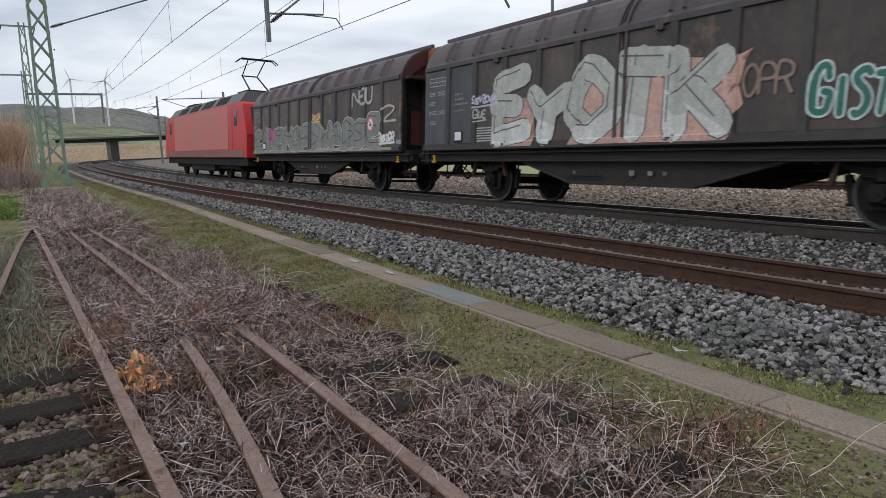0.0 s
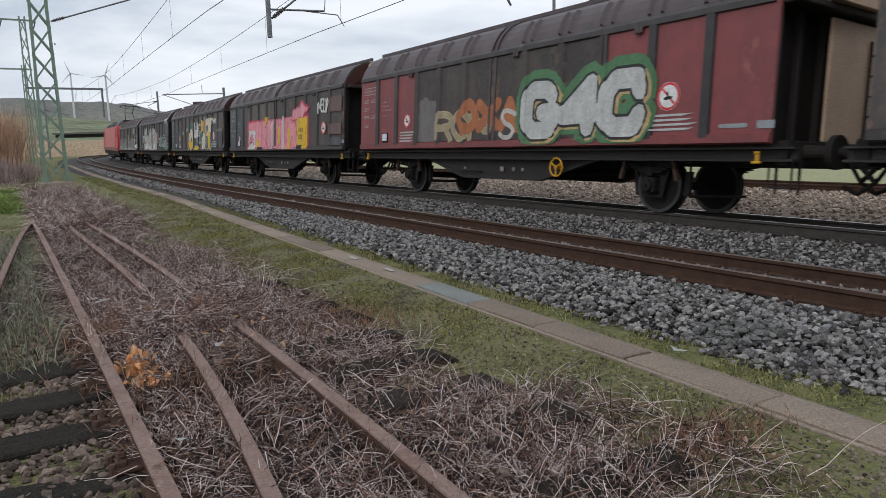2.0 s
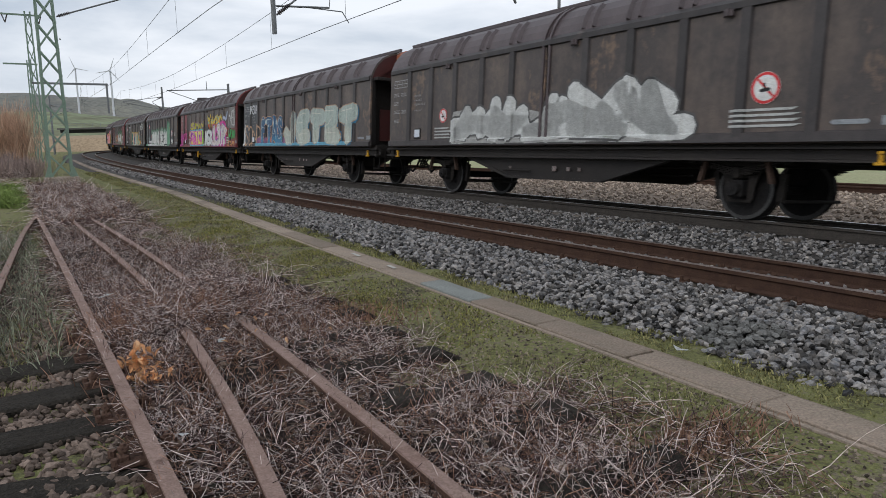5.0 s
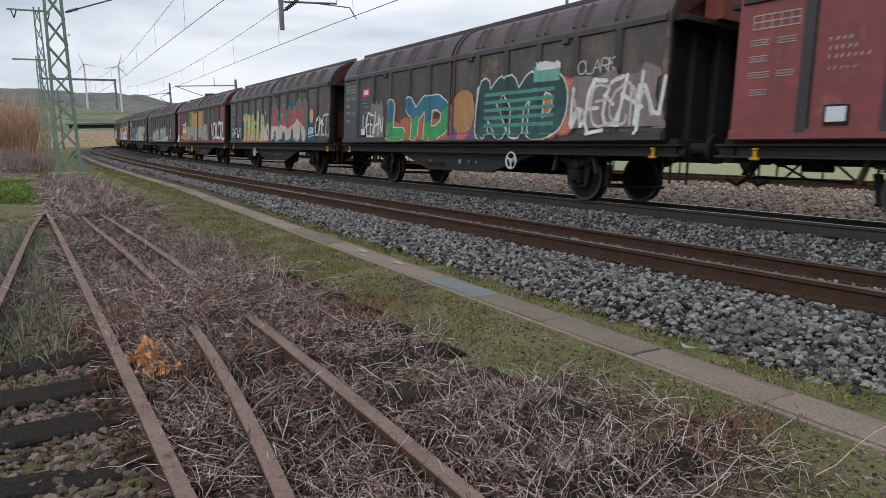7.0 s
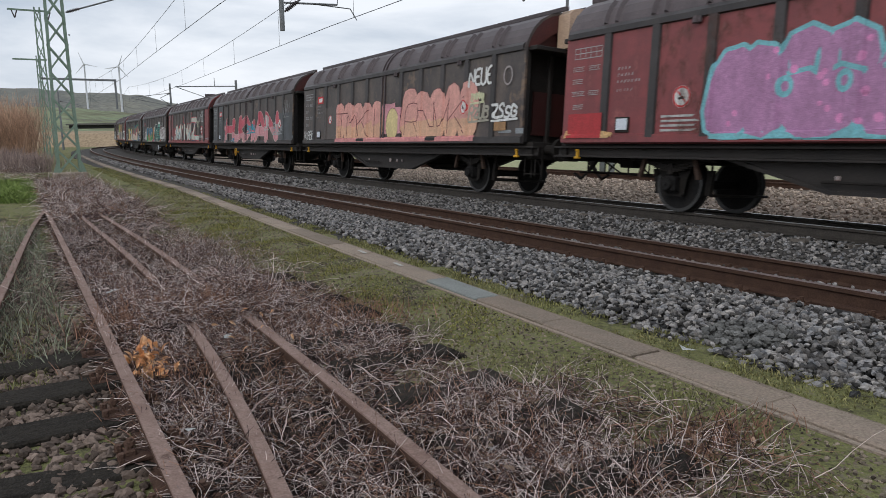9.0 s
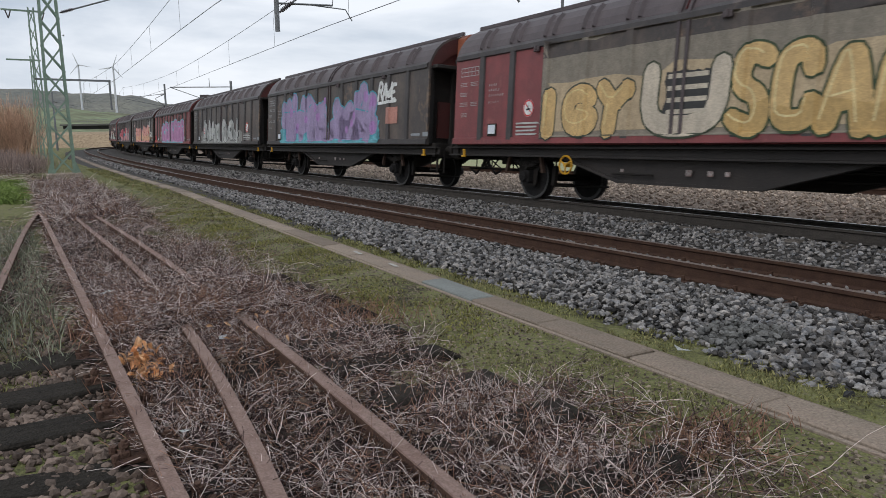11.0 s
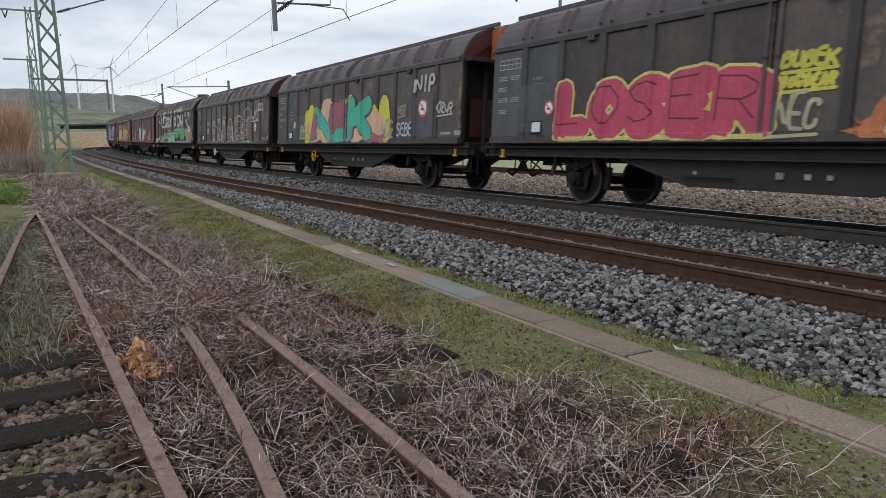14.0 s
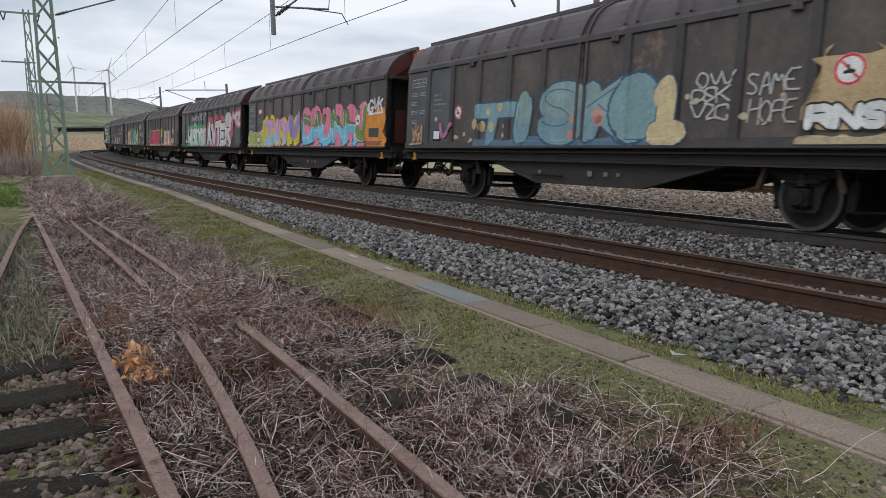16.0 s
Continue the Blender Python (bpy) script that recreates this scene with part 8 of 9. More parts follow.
def twig_arrays(rg, base, dirs, length, radius, droop, seg=4, curl=0.25):
    """Thin bent stems: base (n x 3), starting direction, length, radius. Three-sided and tapered."""
    n = len(base)
    pts = np.empty((n, seg + 1, 3))
    d = dirs / np.linalg.norm(dirs, axis=1)[:, None]
    pts[:, 0] = base
    step = (length / seg)[:, None]
    for i in range(seg):
        d = d + rg.normal(0, curl, (n, 3)) * 0.6
        d[:, 2] -= droop
        d /= np.linalg.norm(d, axis=1)[:, None]
        pts[:, i + 1] = pts[:, i] + d * step
    ang = np.array([0, 2.094, 4.189])
    ref = np.stack([-d[:, 1], d[:, 0], np.zeros(n)], -1) + 1e-3
    ref /= np.linalg.norm(ref, axis=1)[:, None]
    oth = np.cross(d, ref)
    taper = np.linspace(1, 0.45, seg + 1)
    ring = (ref[:, None, None] * np.cos(ang)[None, None, :, None] + oth[:, None, None] * np.sin(ang)[None, None, :, None])
    v = pts[:, :, None] + ring * (radius[:, None] * taper[None])[:, :, None, None]
    v = v.reshape(-1, 3)
    q = []
    for i in range(seg):
        for j in range(3):
            k = (j + 1) % 3
            q.append((i * 3 + j, i * 3 + k, (i + 1) * 3 + k, (i + 1) * 3 + j))
    f = np.array(q)[None] + (np.arange(n) * (seg + 1) * 3)[:, None, None]
    return v, f.reshape(-1, 4), pts


def floor_z(x, y):
    return GROUND + rise(np.minimum(140, along(x, y)))


M["twig_brown"] = material("dead_bramble_brown", (0.165, 0.110, 0.106), 0.9, 0, (0.026, 0.017, 0.016), 20, 80, 0.0, 1.0, island=0.9)
M["twig_pale"] = material("dead_stem_pale", (0.80, 0.69, 0.65), 0.9, 0, (0.46, 0.38, 0.355), 20, 80, 0.0, 1.0, island=0.5)
M["twig_red"] = material("dead_stem_red", (0.42, 0.245, 0.170), 0.9, 0, (0.15, 0.085, 0.062), 20, 80, 0.0, 1.0, island=0.5)
M["grass_green"] = material("short_winter_grass", (0.190, 0.200, 0.070), 0.9, 0, (0.24, 0.21, 0.11), 3, 40, 0.0, 1.0, island=0.7)
M["grass_bright"] = material("fresh_grass", (0.155, 0.235, 0.055), 0.9, 0, (0.21, 0.255, 0.09), 3, 40, 0.0, 1.0, island=0.5)
M["grass_grey"] = material("grey_green_grass", (0.30, 0.315, 0.235), 0.9, 0, (0.15, 0.16, 0.11), 3, 40, 0.0, 1.0, island=0.7)
M["moss_bright"] = material("yellow_moss", (0.235, 0.232, 0.060), 0.9, 0, (0.20, 0.185, 0.075), 3, 40, 0.0, 1.0, island=0.6)
M["grass_dry"] = material("dry_grass", (0.33, 0.29, 0.205), 0.9, 0, (0.14, 0.125, 0.09), 3, 40, 0.0, 1.0, island=0.6)
M["leaf_tan"] = material("dry_leaf", (0.95, 0.62, 0.36), 0.7, 0, (0.78, 0.46, 0.24), 12, 60, 0.2, 1.0, rand=0.25)
M["leaf_dull"] = material("dull_leaf", (0.46, 0.32, 0.23), 0.85, 0, (0.28, 0.19, 0.14), 12, 60, 0.2, 1.0, rand=0.4)
M["scrub"] = material("dead_scrub_stems", (0.42, 0.33, 0.30), 0.9, 0, (0.26, 0.19, 0.17), 3, 40, 0.0, 1.0, island=0.5)
M["willow"] = material("willow_shoots", (0.62, 0.42, 0.30), 0.9, 0, (0.40, 0.25, 0.18), 3, 40, 0.0, 1.0, island=0.5)


def axis_points(rg, n, t0, t1, o0, o1):
    """Random places in the siding's own directions: t along it, o across it to the track side of its outer rail."""
    t, o = rg.uniform(t0, t1, n), rg.uniform(o0, o1, n)
    return -0.75 - 0.53 * t + 0.848 * o, 1.85 + 0.848 * t + 0.53 * o


def brambles():
    rg = np.random.default_rng(21)
    # mats of dead stems lying over the siding; zones: along, across, count, length, height
    zones = ((-0.6, 3.2, 0.08, 1.9, 29000, 0.175, 0.09), (3.0, 6.5, 0.06, 1.75, 22000, 0.20, 0.09), (3.3, 4.7, 0.35, 1.3, 5000, 0.20, 0.30), (6.3, 12.0, 0.0, 1.9, 14000, 0.28, 0.07), (12, 29, 0.1, 2.0, 14000, 0.42, 0.20),
             (3.3, 4.9, 0.3, 1.8, 6500, 0.26, 0.22), (-0.5, 1.2, 1.4, 2.5, 3000, 0.26, 0.06), (5, 14, -2.6, -0.2, 2600, 0.36, 0.12), (0.5, 5.0, 0.03, 0.25, 900, 0.2, 0.06), (2.2, 4.6, 1.6, 2.3, 1200, 0.22, 0.04),
             (27, 60, -8.5, 0.6, 5000, 0.8, 0.35), (5.5, 9.0, 1.2, 2.4, 1500, 0.3, 0.05))
    B, D, L, R = [], [], [], []
    for t0, t1, o0, o1, n, ln, hh in zones:
        x, y = axis_points(rg, n, t0, t1, o0, o1)
        # ragged, clumped cover
        keep = np.array([noise.noise(Vector((a * 1.3, b * 1.3, 4.0))) for a, b in zip(x, y)]) > rg.uniform(-0.65, 0.2, n)
        x, y = x[keep], y[keep]
        n = len(x)
        z = floor_z(x, y) + rg.random(n) ** 1.6 * hh
        B.append(np.stack([x, y, z], -1))
        a = rg.uniform(0, 6.28, n)
        up = np.where(rg.random(n) < 0.38, rg.uniform(0.7, 2.2, n), rg.uniform(-0.25, 0.40, n))
        D.append(np.stack([np.cos(a), np.sin(a), up], -1))
        L.append(ln * rg.uniform(0.4, 1.7, n) * np.where(up > 0.6, 0.55, 1.0))
        R.append(rg.uniform(0.0012, 0.0031, n) * (2.4 if t0 > 11 else 1.0))
    B, D, L, R = map(np.concatenate, (B, D, L, R))
    v, f, pts = twig_arrays(rg, B, D, L, R, 0.10, curl=0.36)
    fl = np.repeat(floor_z(B[:, 0], B[:, 1]), 15)
    v[:, 2] = np.maximum(v[:, 2], fl + 0.004)
    pick = rg.random(len(B))
    cut = np.repeat(pick, 12)
    for lo, hi, mat, lab in ((0, 0.48, "twig_brown", "tangled purple-brown dead bramble stems"), (0.48, 0.82, "twig_pale", "bleached dead stems in the bramble mat"), (0.82, 1.0, "twig_red", "reddish dead stems in the bramble mat")):
        bulk("dead_brambles", v, f[(cut >= lo) & (cut < hi)], M[mat], lab, "brambles")


def upright_tufts():
    """Standing clumps of dead reddish shoots: (along, across, spread along, spread across, count, height)."""
    rg = np.random.default_rng(22)
    B, D, L, R = [], [], [], []
    for t, o, st, so, n, h in ((3.85, 0.80, 0.15, 0.34, 1300, 0.25), (3.3, 1.55, 0.28, 0.36, 1500, 0.12), (4.1, 0.75, 0.3, 0.4, 400, 0.16), (0.11, 2.46, 0.10, 0.22, 420, 0.07), (0.9, 1.5, 0.3, 0.3, 300, 0.1), (2.4, 0.6, 0.5, 0.3, 400, 0.12)):
        tt, oo = rg.normal(t, st, n), rg.normal(o, so, n)
        x, y = -0.75 - 0.53 * tt + 0.848 * oo, 1.85 + 0.848 * tt + 0.53 * oo
        B.append(np.stack([x, y, floor_z(x, y)], -1))
        D.append(np.stack([rg.normal(0, 0.45, n), rg.normal(0, 0.45, n), np.ones(n)], -1))
        L.append(h * rg.uniform(0.5, 1.35, n))
        R.append(rg.uniform(0.0022, 0.0050, n))
    B, D, L, R = map(np.concatenate, (B, D, L, R))
    v, f, pts = twig_arrays(rg, B, D, L, R, 0.02, curl=0.15)
    bulk("dead_shoots", v, f, M["twig_red"], "upright clumps of dead reddish shoots", "dead shoots")


def blades(name, rg, x, y, h, mat, label, width=0.004, lean=0.5):
    n = len(x)
    z = floor_z(x, y)
    a = rg.uniform(0, 6.28, n)
    w = width * rg.uniform(0.6, 1.4, n)
    dx, dy = np.cos(a) * w, np.sin(a) * w
    lx, ly = rg.normal(0, lean, n) * h, rg.normal(0, lean, n) * h
    p = np.stack([np.stack([x - dx, y - dy, z - 0.01], -1), np.stack([x + dx, y + dy, z - 0.01], -1),
                  np.stack([x + dx * 0.7 + lx * 0.4, y + dy * 0.7 + ly * 0.4, z + h * 0.6], -1), np.stack([x - dx * 0.7 + lx * 0.4, y - dy * 0.7 + ly * 0.4, z + h * 0.6], -1),
                  np.stack([x + lx, y + ly, z + h], -1)], 1).reshape(-1, 3)
    k = np.arange(n) * 5
    f = np.concatenate([np.stack([k, k + 1, k + 2], -1), np.stack([k, k + 2, k + 3], -1), np.stack([k + 3, k + 2, k + 4], -1)])
    return bulk(name, p, f, mat, label, "grass")


def grasses():
    rg = np.random.default_rng(23)

    def strip_pts(n, s0, s1, o0, o1, th):
        s, o = rg.uniform(s0, s1, n), rg.uniform(o0, o1, n)
        o = o + np.array([path_offset(t) for t in s])
        P = line_points(s, o, 0)
        keep = np.array([noise.noise(Vector((a * 1.9, b * 1.9, 9.0))) for a, b in zip(P[:, 0], P[:, 1])]) > rg.uniform(th - 0.3, th + 0.3, n)
        return P[keep, 0], P[keep, 1]
    x, y = strip_pts(70000, -2, 11, -2.0, -0.2, 0.12)
    blades("short_grass", rg, x, y, rg.uniform(0.006, 0.022, len(x)), M["grass_green"], "short mossy green grass beside the cable trough", 0.004, 0.9)
    x, y = strip_pts(12000, 12, 45, -1.1, -0.2, 0.0)
    blades("short_grass", rg, x, y, rg.uniform(0.02, 0.06, len(x)), M["grass_green"], "short mossy green grass beside the cable trough", 0.009, 0.9)
    x, y = strip_pts(9000, -1, 30, 0.2, 0.62, -0.1)
    blades("short_grass", rg, x, y, rg.uniform(0.008, 0.032, len(x)), M["grass_green"], "grass along the foot of the ballast", 0.005, 0.8)
    x, y = strip_pts(40000, -2, 12, -2.6, -0.2, 0.0)
    blades("dry_grass", rg, x, y, rg.uniform(0.006, 0.022, len(x)), M["grass_dry"], "thin dry grass on the moss", 0.003, 1.2)
    x, y = axis_points(rg, 9000, 3.2, 12, -2.6, -0.12)
    blades("dry_grass", rg, x, y, rg.uniform(0.05, 0.22, len(x)), M["grass_grey"], "grey-green dry grass beside the old siding", 0.004, 0.7)
    x, y = axis_points(rg, 3500, 2.8, 5.0, -1.9, -0.3)
    blades("short_grass", rg, x, y, rg.uniform(0.02, 0.06, len(x)), M["grass_green"], "mossy grass on the old sleepers", 0.004, 0.9)
    y = rg.uniform(17.5, 27, 9000)
    x = -y * rg.uniform(0.607, 0.76, 9000)
    blades("short_grass", rg, x, y, rg.uniform(0.10, 0.26, 9000), M["grass_bright"], "rough green grass by the mast", 0.02, 0.8)
    x, y = strip_pts(22000, -1, 30, 0.16, 0.58, -0.1)
    blades("short_grass", rg, x, y, rg.uniform(0.006, 0.024, len(x)), M["grass_green"], "mossy grass between trough and ballast", 0.005, 0.9)
    x, y = strip_pts(30000, 4, 16, -1.7, -0.2, 0.06)
    blades("short_grass", rg, x, y, rg.uniform(0.012, 0.03, len(x)), M["moss_bright"], "bright yellow-green moss on the open ground", 0.006, 0.9)


def shrubs():
    """Leafless willow shoots and low scrub by the far masts; each bush is a thing."""
    rg = np.random.default_rng(24)
    spots = [(-30.2, 45.5, 5.0, 800, 1.6), (-28.2, 45.5, 4.9, 900, 1.1), (-29.3, 47.0, 4.6, 600, 1.0), (-33.0, 50.0, 5.6, 700, 2.0), (-31.8, 51.0, 4.6, 500, 1.2), (-24.0, 37.5, 1.5, 600, 1.4), (-21.8, 36.0, 1.2, 500, 1.1)]
    for x0, y0, h, n, sp in spots:
        low = h < 2
        n = n if low else n * 2 // 5
        mat = M["scrub" if low else "willow"]
        x, y = rg.normal(x0, sp * 0.5, n), rg.normal(y0, sp * 0.5, n)
        B = np.stack([x, y, floor_z(x, y) - 0.1], -1)
        D = np.stack([rg.normal(0, 0.16, n), rg.normal(0, 0.16, n), np.ones(n)], -1)
        v, f, pts = twig_arrays(rg, B, D, h * rg.uniform(0.45, 1.0, n), rg.uniform(0.006, 0.016, n) * (y0 / 42), -0.01, curl=0.10)
        # side shoots
        m = n * 2
        i = rg.integers(0, n, m)
        b2 = pts[i, 2] + (pts[i, 3] - pts[i, 2]) * rg.random((m, 1))
        D2 = np.stack([rg.normal(0, 0.6, m), rg.normal(0, 0.6, m), np.ones(m)], -1)
        v2, f2, _ = twig_arrays(rg, b2, D2, h * rg.uniform(0.15, 0.35, m), rg.uniform(0.004, 0.009, m) * (y0 / 42), -0.01, seg=2, curl=0.15)
        t = thing("willow_bush", pose(0, 0, 0), "low tangle of purple-brown dead scrub by the mast" if low else "leafless orange-brown willow bush by the line", "bush", "leafless bushes")
        bulk("stem_mass", v, f, mat, "", "", "stuff", t)
        bulk("crown", v2, f2, mat, "", "", "stuff", t)


def leaf_mesh(rg, tint):
    bm = bmesh.new()
    L, w, c = 0.088, 0.017, rg.uniform(0.2, 0.6)
    rows = []
    for i in range(5):
        u = i / 4
        ww = w * math.sin(math.pi * min(1, u * 0.9 + 0.08))
        zz = c * L * math.sin(u * 2.4)
        rows.append([bm.verts.new((u * L, -ww, zz + ww * 0.6)), bm.verts.new((u * L, 0, zz)), bm.verts.new((u * L, ww, zz + ww * 0.6))])
    for a, b in zip(rows, rows[1:]):
        for k in range(2):
            bm.faces.new((a[k], b[k], b[k + 1], a[k + 1]))
    bmesh.ops.solidify(bm, geom=bm.faces[:], thickness=0.001)
    return mesh_of(bm, "dry_leaf", M[tint])


def leaves():
    rg = random.Random(31)
    bright, dull = [leaf_mesh(rg, "leaf_tan") for i in range(5)], [leaf_mesh(rg, "leaf_dull") for i in range(5)]
    for cx, cy, r, n, zz in ((-1.99, 4.30, 0.045, 60, 0.20), (-1.86, 4.12, 0.06, 30, 0.10), (1.30, 3.11, 0.10, 40, 0.05), (-1.5, 4.9, 0.2, 14, 0.2)):
        t = thing("dead_leaves", pose(cx, cy, ground_z(cx, cy)), "curled tan dead leaves caught in the brambles", "leaves", "dead leaf clumps")
        for i in range(n):
            share("dry_leaf", (dull if cx > 0 else bright)[i % 5], t, pose(rg.gauss(0, r), rg.gauss(0, r), rg.uniform(0.02, zz), rg.uniform(-60, 60), rg.uniform(-60, 50), rg.uniform(0, 360)) @ Matrix.Scale(0.62 if cx > -1.6 else 0.9, 4))


def sticks():
    """Longer bleached sticks that lie on the siding: from, to, thickness."""
    rg = random.Random(33)
    for (xa, ya), (xb, yb), r in (((-2.4, 4.9), (-1.8, 5.2), 0.003), ((-1.05, 3.4), (-0.75, 3.9), 0.003), ((-4.7, 10.6), (-4.95, 11.6), 0.02), ((-2.4, 5.3), (-1.3, 5.35), 0.003)):
        bend, rows = rg.uniform(-0.06, 0.06), []
        for i in range(9):
            u = i / 8
            x, y = xa + (xb - xa) * u + bend * math.sin(u * 3.1) + rg.uniform(-0.01, 0.01), ya + (yb - ya) * u + rg.uniform(-0.01, 0.01)
            z, q = ground_z(x, y) + 0.11 + 0.04 * math.sin(u * 3.1), r * (1 - 0.5 * u)
            rows.append([(x, y - q, z), (x + q, y, z - q), (x, y + q, z), (x - q, y, z + q)])
        tagged(sweep("fallen_stick", rows, M["scrub"]), "bleached dead stick lying across the old siding", "stick", "fallen sticks")


def litter():
    rg = random.Random(32)
    M["white_litter"] = material("white_litter", (0.70, 0.72, 0.72), 0.6, 0, (0.55, 0.57, 0.57), 20, 60, 0.2, 1.0)
    for x, y, sz, rz in ((1.56, 4.50, 0.085, 120), (-3.16, 6.27, 0.10, 10), (-1.60, 4.74, 0.045, 70), (0.18, 3.05, 0.04, 50), (-1.28, 3.15, 0.03, 0)):
        bm = bmesh.new()
        pts = []
        for i in range(4):
            a = i * math.pi / 2 + rg.uniform(-0.3, 0.3)
            pts.append((sz * math.cos(a) * rg.uniform(0.7, 1.3), sz * 0.55 * math.sin(a) * rg.uniform(0.6, 1.2), rg.uniform(0, sz * 0.5)))
        vs = [bm.verts.new(p) for p in pts]
        c = bm.verts.new((0, 0, sz * 0.35))
        for i in range(4):
            bm.faces.new((vs[i], vs[(i + 1) % 4], c))
        bmesh.ops.solidify(bm, geom=bm.faces[:], thickness=0.003)
        ob = part("litter", bm, M["white_litter"])
        ob.matrix_basis = pose(x, y, ground_z(x, y) + (0.05 if x > 0 else 0.12), 0, 0, rz)
        tagged(ob, "crumpled scrap of white litter on the ground", "litter", "scraps of litter")




M["crumb"] = material("ground_crumb", (0.26, 0.215, 0.165), 0.95, 0, (0.12, 0.097, 0.074), 6, 30, 0.2, 1.0, island=0.8)


def crumbs():
    """Small stones, bark and leaf crumbs on the open ground."""
    rg = np.random.default_rng(41)
    n = 42000
    s = rg.uniform(-2, 1, n) + 22 * rg.random(n) ** 1.6
    o = np.array([path_offset(t) for t in s]) - 0.2 - rg.uniform(0, 2.6, n)
    P = line_points(s, o, GROUND + rg.uniform(-0.004, 0.006, n))
    v, f = stone_cloud(rg, P, rg.uniform(0.003, 0.013, n))
    bulk("ground_crumbs", v, f, M["crumb"], "crumbs of stone, bark and dead leaf on the moss", "crumbs")


crumbs()


def mat_shade():
    """Near-black sheet under the bramble mat, ragged-edged; its colour paints the shade between stems."""
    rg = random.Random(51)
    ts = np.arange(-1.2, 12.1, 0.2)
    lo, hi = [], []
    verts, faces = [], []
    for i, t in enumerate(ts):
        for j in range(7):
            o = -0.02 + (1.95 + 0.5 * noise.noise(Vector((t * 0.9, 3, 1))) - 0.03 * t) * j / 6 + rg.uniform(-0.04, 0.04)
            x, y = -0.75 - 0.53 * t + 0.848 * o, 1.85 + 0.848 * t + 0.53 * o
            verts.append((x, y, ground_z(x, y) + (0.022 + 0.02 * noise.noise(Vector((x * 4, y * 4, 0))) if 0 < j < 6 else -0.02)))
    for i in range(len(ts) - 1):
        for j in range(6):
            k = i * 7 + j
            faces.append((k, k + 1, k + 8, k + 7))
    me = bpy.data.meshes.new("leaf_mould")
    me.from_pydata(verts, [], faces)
    me.materials.append(M["mat_shade"])
    tagged(new("leaf_mould", me), "dark sheet under the dead brambles, colour stands for gap shade", "leaf litter", kind="structure")


def flakes():
    """Dead leaf scraps caught all through the bramble mat."""
    rg = np.random.default_rng(52)
    x, y = axis_points(rg, 5000, -0.8, 9.0, 0.05, 2.0)
    n = len(x)
    P = np.stack([x, y, floor_z(x, y) + 0.03 + 0.09 * rg.random(n) ** 2], -1)
    v, f = stone_cloud(rg, P, rg.uniform(0.006, 0.02, n))
    c = np.repeat(P, 12, axis=0)
    d = v - c
    d[:, 2] *= 0.25
    d[:, :2] *= 1.15
    bulk("leaf_scraps", c + d, f, M["scrap"], "scraps of dead brown leaf in the brambles", "leaves")


M["scrap"] = material("leaf_scrap", (0.19, 0.135, 0.10), 0.9, 0, (0.07, 0.05, 0.04), 8, 40, 0.1, 1.0, island=0.7)
mat_shade()
flakes()
brambles()
upright_tufts()
grasses()
shrubs()
leaves()
sticks()
litter()

M["loco_red"] = material("traffic_red", (0.58, 0.030, 0.038), 0.4, 0, (0.50, 0.030, 0.036), 0.8, 30, 0.03, 1.1)
M["loco_faded"] = material("faded_red", (0.62, 0.135, 0.125), 0.5, 0, (0.54, 0.145, 0.13), 0.8, 120, 0.02, 1.1, (0.50, 0.18, 0.16), (1, 1, 0.5))
M["loco_grey"] = material("locomotive_grey", (0.14, 0.15, 0.155), 0.6, 0, (0.10, 0.105, 0.11), 0.8, 30, 0.05, 1.1)
M["loco_grime"] = material("grimy_lower_body", (0.20, 0.15, 0.14), 0.7, 0, (0.14, 0.11, 0.105), 1.2, 40, 0.05, 1.1, (0.26, 0.10, 0.09), (0.5, 1, 2))
M["loco_glass"] = material("cab_glass", (0.012, 0.014, 0.017), 0.08, 0, (0.015, 0.017, 0.02), 0.8, 30, 0.0, 1.0)


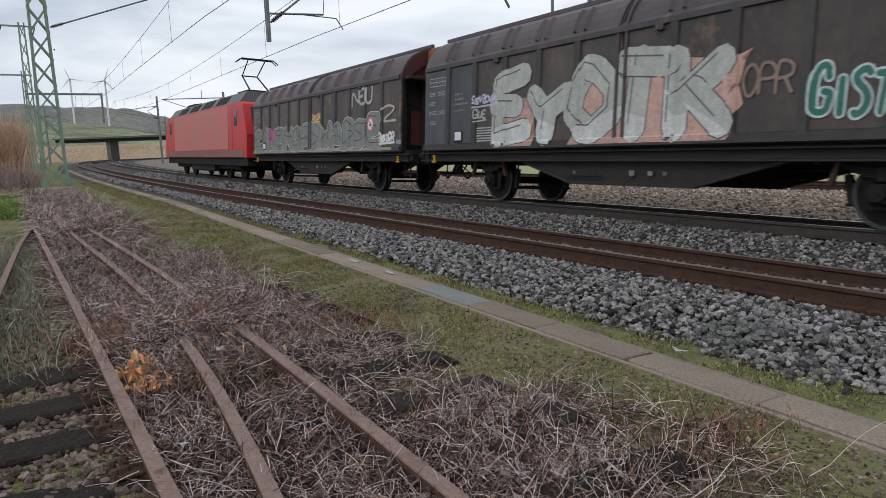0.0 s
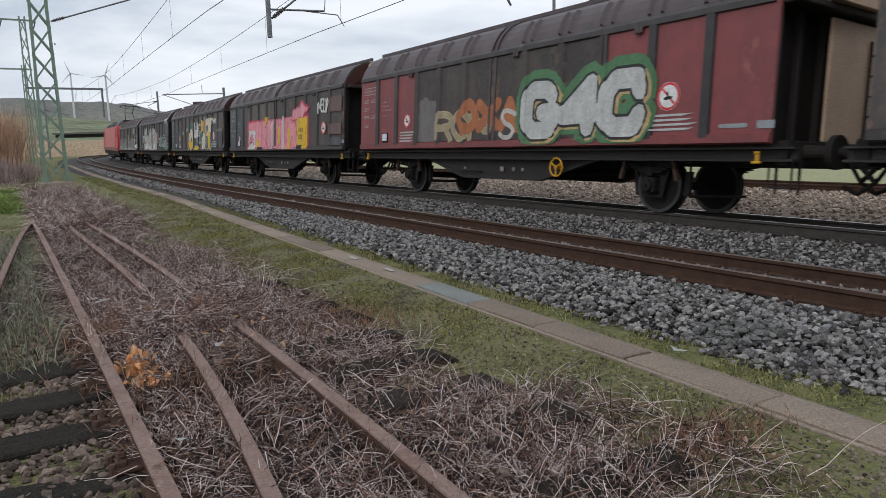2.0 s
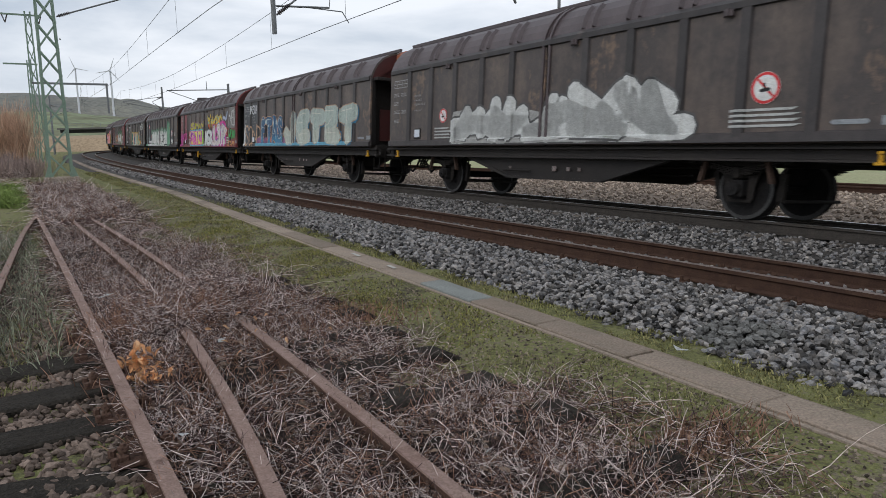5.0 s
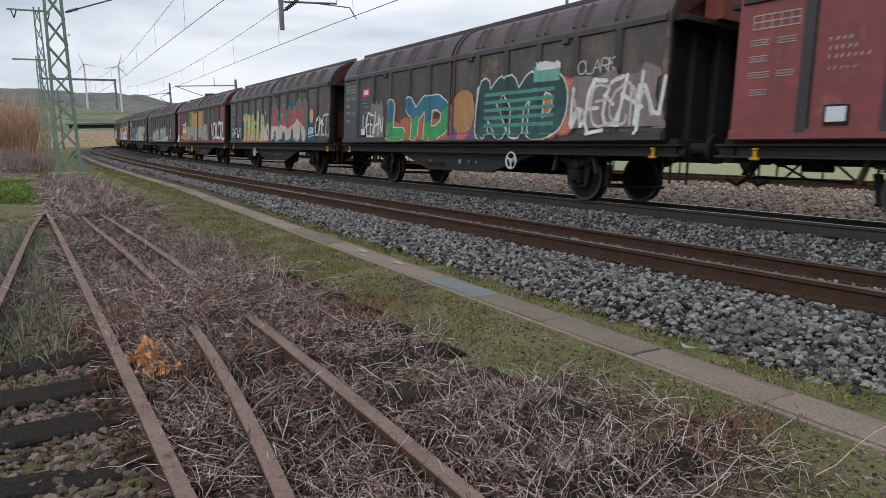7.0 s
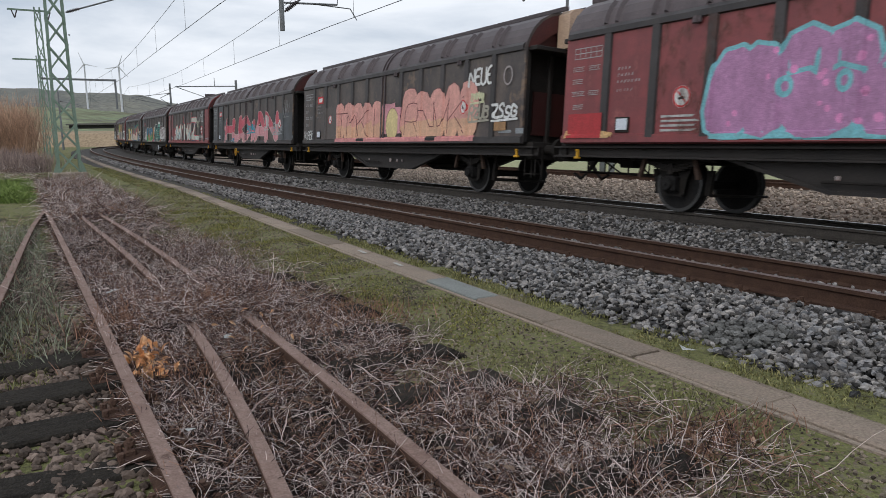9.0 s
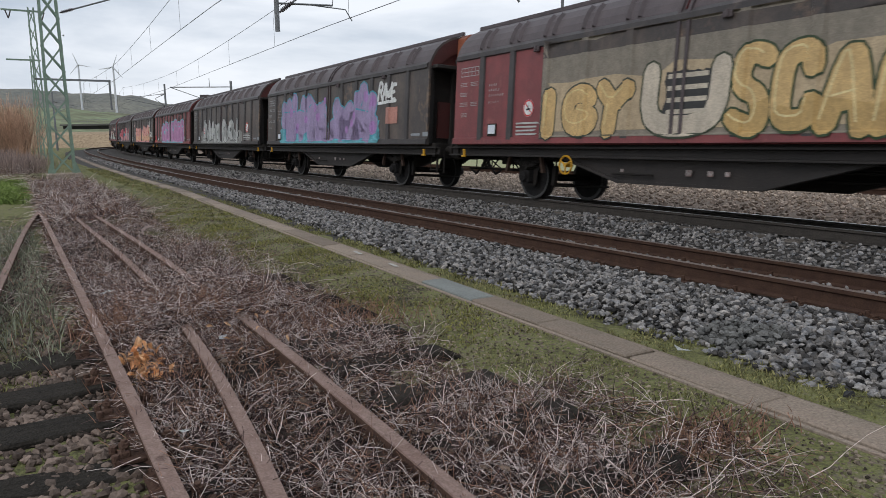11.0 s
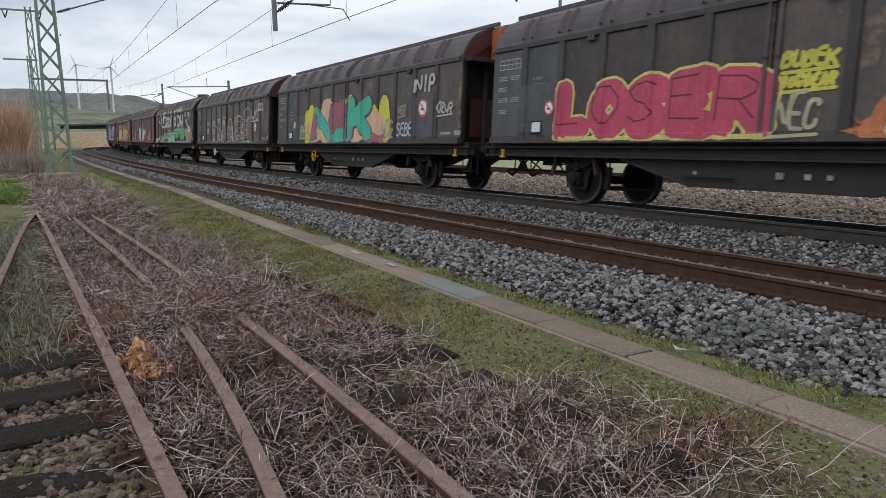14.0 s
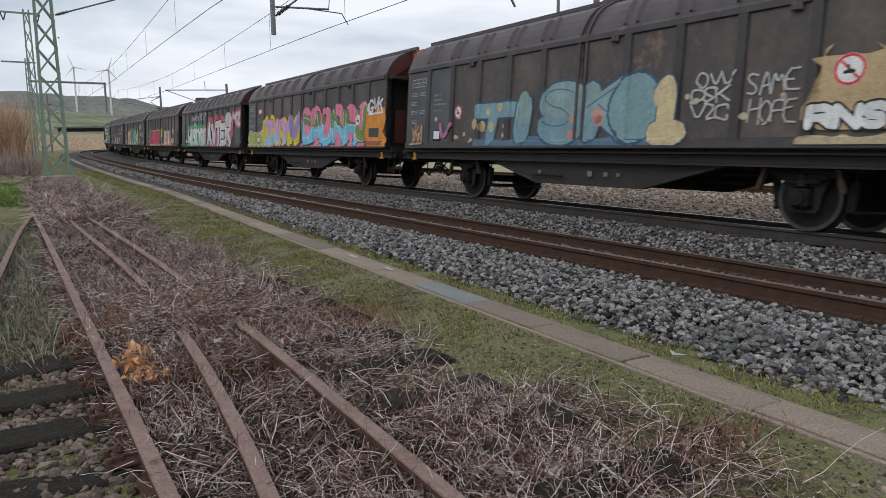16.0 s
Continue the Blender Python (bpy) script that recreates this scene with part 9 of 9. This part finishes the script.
def locomotive():
    t = thing("electric_locomotive", pose(0, 0, 0), "red electric locomotive with raised pantograph at the train's head", "locomotive")
    bm = bmesh.new()
    prism(bm, [(-9.25, 1.0), (-9.25, 2.0), (-8.72, 3.30), (-8.5, 3.42), (8.5, 3.42), (8.72, 3.30), (9.25, 2.0), (9.25, 1.0)], "y", -1.47, 1.47)
    body = part("body", bm, M["loco_red"], t)
    bm = bmesh.new()
    prism(bm, [(-1.44, 3.41), (-1.05, 3.93), (1.05, 3.93), (1.44, 3.41)], "x", -8.0, 8.0)
    part("roof", bm, M["loco_grey"], t)
    bm = bmesh.new()
    box(bm, 0, 0, 0.82, 18.0, 2.7, 0.36)
    box(bm, 0, 0, 0.55, 5.2, 2.5, 0.5, bevel=0.05)
    part("underframe", bm, M["under"], t)
    for sx in (-1, 1):
        for sy in (-1, 1):
            bm = bmesh.new()
            box(bm, sx * 7.55, sy * 1.475, 2.75, 0.45, 0.02, 0.7, bevel=0.008)
            part("side_window", bm, M["loco_glass"], body)
            bm = bmesh.new()
            box(bm, sx * 6.7, sy * 1.475, 2.3, 0.6, 0.02, 1.9, bevel=0.008)
            part("cab_door", bm, M["loco_red"], body)
        bm = bmesh.new()
        m = Matrix.Translation((sx * 8.93, 0, 2.78)) @ Matrix.Rotation(sx * -0.42, 4, "Y")
        box(bm, 0, 0, 0, 0.05, 2.3, 0.85, m)
        part("windscreen", bm, M["loco_glass"], body)
        for y in (-0.95, 0.95):
            bm = bmesh.new()
            rod(bm, (sx * 9.24, y, 1.55), (sx * 9.3, y, 1.55), 0.13, 12)
            part("headlight", bm, M["paper"], body)
            share("buffer", W["buffer"], t, Matrix.Translation((sx * 9.0, y * 0.92, 0)) @ (Matrix.Identity(4) if sx > 0 else MIRROR))
        bm = bmesh.new()
        box(bm, sx * 5.2, 0, 0.6, 3.9, 2.3, 0.32, bevel=0.05)
        bogie = part("bogie", bm, M["under"], t)
        for dx in (-1.3, 1.3):
            bm = bmesh.new()
            for y in (-0.75, 0.75):
                rod(bm, (sx * 5.2 + dx, y - 0.07, 0.6), (sx * 5.2 + dx, y + 0.07, 0.6), 0.6, 24)
            rod(bm, (sx * 5.2 + dx, -1.1, 0.6), (sx * 5.2 + dx, 1.1, 0.6), 0.16, 10)
            part("wheel", bm, M["wheel"], bogie)
    for sy in (-1, 1):
        bm = bmesh.new()
        box(bm, 0, sy * 1.478, 2.36, 12.6, 0.02, 1.98, bevel=0.006)
        part("side_panel", bm, M["loco_faded"], body, "sun-faded salmon-red side panel")
        bm = bmesh.new()
        box(bm, 0, sy * 1.476, 1.17, 17.6, 0.02, 0.32, bevel=0.006)
        part("skirt", bm, M["loco_grime"], body, "grime-grey lower edge of the body")
    # dark panels let into the roof's slope
    for i in range(4):
        bm = bmesh.new()
        prism(bm, [(1.40, 3.50), (1.13, 3.86), (1.10, 3.84), (1.37, 3.48)], "x", -5.6 + i * 3.0, -3.6 + i * 3.0)
        part("roof_vent", bm, M["under"], t, "dark vent panel in the roof slope")
    # raised pantograph at the rear of the roof
    bm = bmesh.new()
    box(bm, -5.6, 0, 4.1, 1.8, 1.2, 0.08)
    for y in (-0.5, 0.5):
        for x in (-6.3, -4.9):
            rod(bm, (x, y, 3.93), (x, y, 4.1), 0.06, 8)
    pf = part("pantograph", bm, M["under"], t, "black raised pantograph")
    bm = bmesh.new()
    for y in (-0.45, 0.45):
        rod(bm, (-6.3, y, 4.12), (-4.7, y * 0.8, 4.95), 0.035, 8)
        rod(bm, (-4.7, y * 0.8, 4.95), (-5.9, y * 0.9, 5.6), 0.028, 8)
    rod(bm, (-4.7, -0.4, 4.95), (-4.7, 0.4, 4.95), 0.03, 6)
    part("pantograph_arm", bm, M["under"], pf)
    bm = bmesh.new()
    for x in (-6.05, -5.75):
        rod(bm, (x, -0.75, 5.6), (x, 0.75, 5.6), 0.03, 6)
        for sy in (-1, 1):
            rod(bm, (x, sy * 0.75, 5.6), (x, sy * 0.98, 5.42), 0.025, 6)
    part("pantograph_head", bm, M["under"], pf)
    bm = bmesh.new()
    box(bm, 5.2, 0, 4.1, 2.2, 1.4, 0.12)
    rod(bm, (4.2, 0.3, 4.2), (6.2, 0.3, 4.25), 0.03, 6)
    part("folded_pantograph", bm, M["under"], t)
    bm = bmesh.new()
    box(bm, 0, 0.3, 4.02, 6.5, 0.5, 0.14, bevel=0.03)
    part("roof_box", bm, M["loco_grey"], t)
    return t


LOCO = locomotive()

# ---- motion of the train ----
SPEED, LEAN = 22.89, 0.068


def on_rails(s_front, s_back):
    """The pose of a vehicle whose axles or pivots stand at two places of the line."""
    a, b = Vector(on_line(s_front, 0.75, -0.051)), Vector(on_line(s_back, 0.75, -0.051))
    x = (a - b).normalized()
    y = Vector((0, 0, 1)).cross(x).normalized()
    z = x.cross(y)
    m = Matrix(((x.x, y.x, z.x, 0), (x.y, y.y, z.y, 0), (x.z, y.z, z.z, 0), (0, 0, 0, 1)))
    m.translation = (a + b) / 2
    return m @ Matrix.Rotation(LEAN, 4, "X")


def front_axle(n, t):
    return 18.705 + SPEED * (t - 1.5) - (n - 4) * LOB


def motions():
    times = [0.5 * i for i in range(33)]
    for n, w in enumerate(TRAIN, 1):
        walk(w, [(t, on_rails(front_axle(n, t), front_axle(n, t) - BASE)) for t in times])
    nose = (LOB - BASE) / 2 + 9.45
    walk(LOCO, [(t, on_rails(front_axle(1, t) + nose + 5.2, front_axle(1, t) + nose - 5.2)) for t in times])


motions()
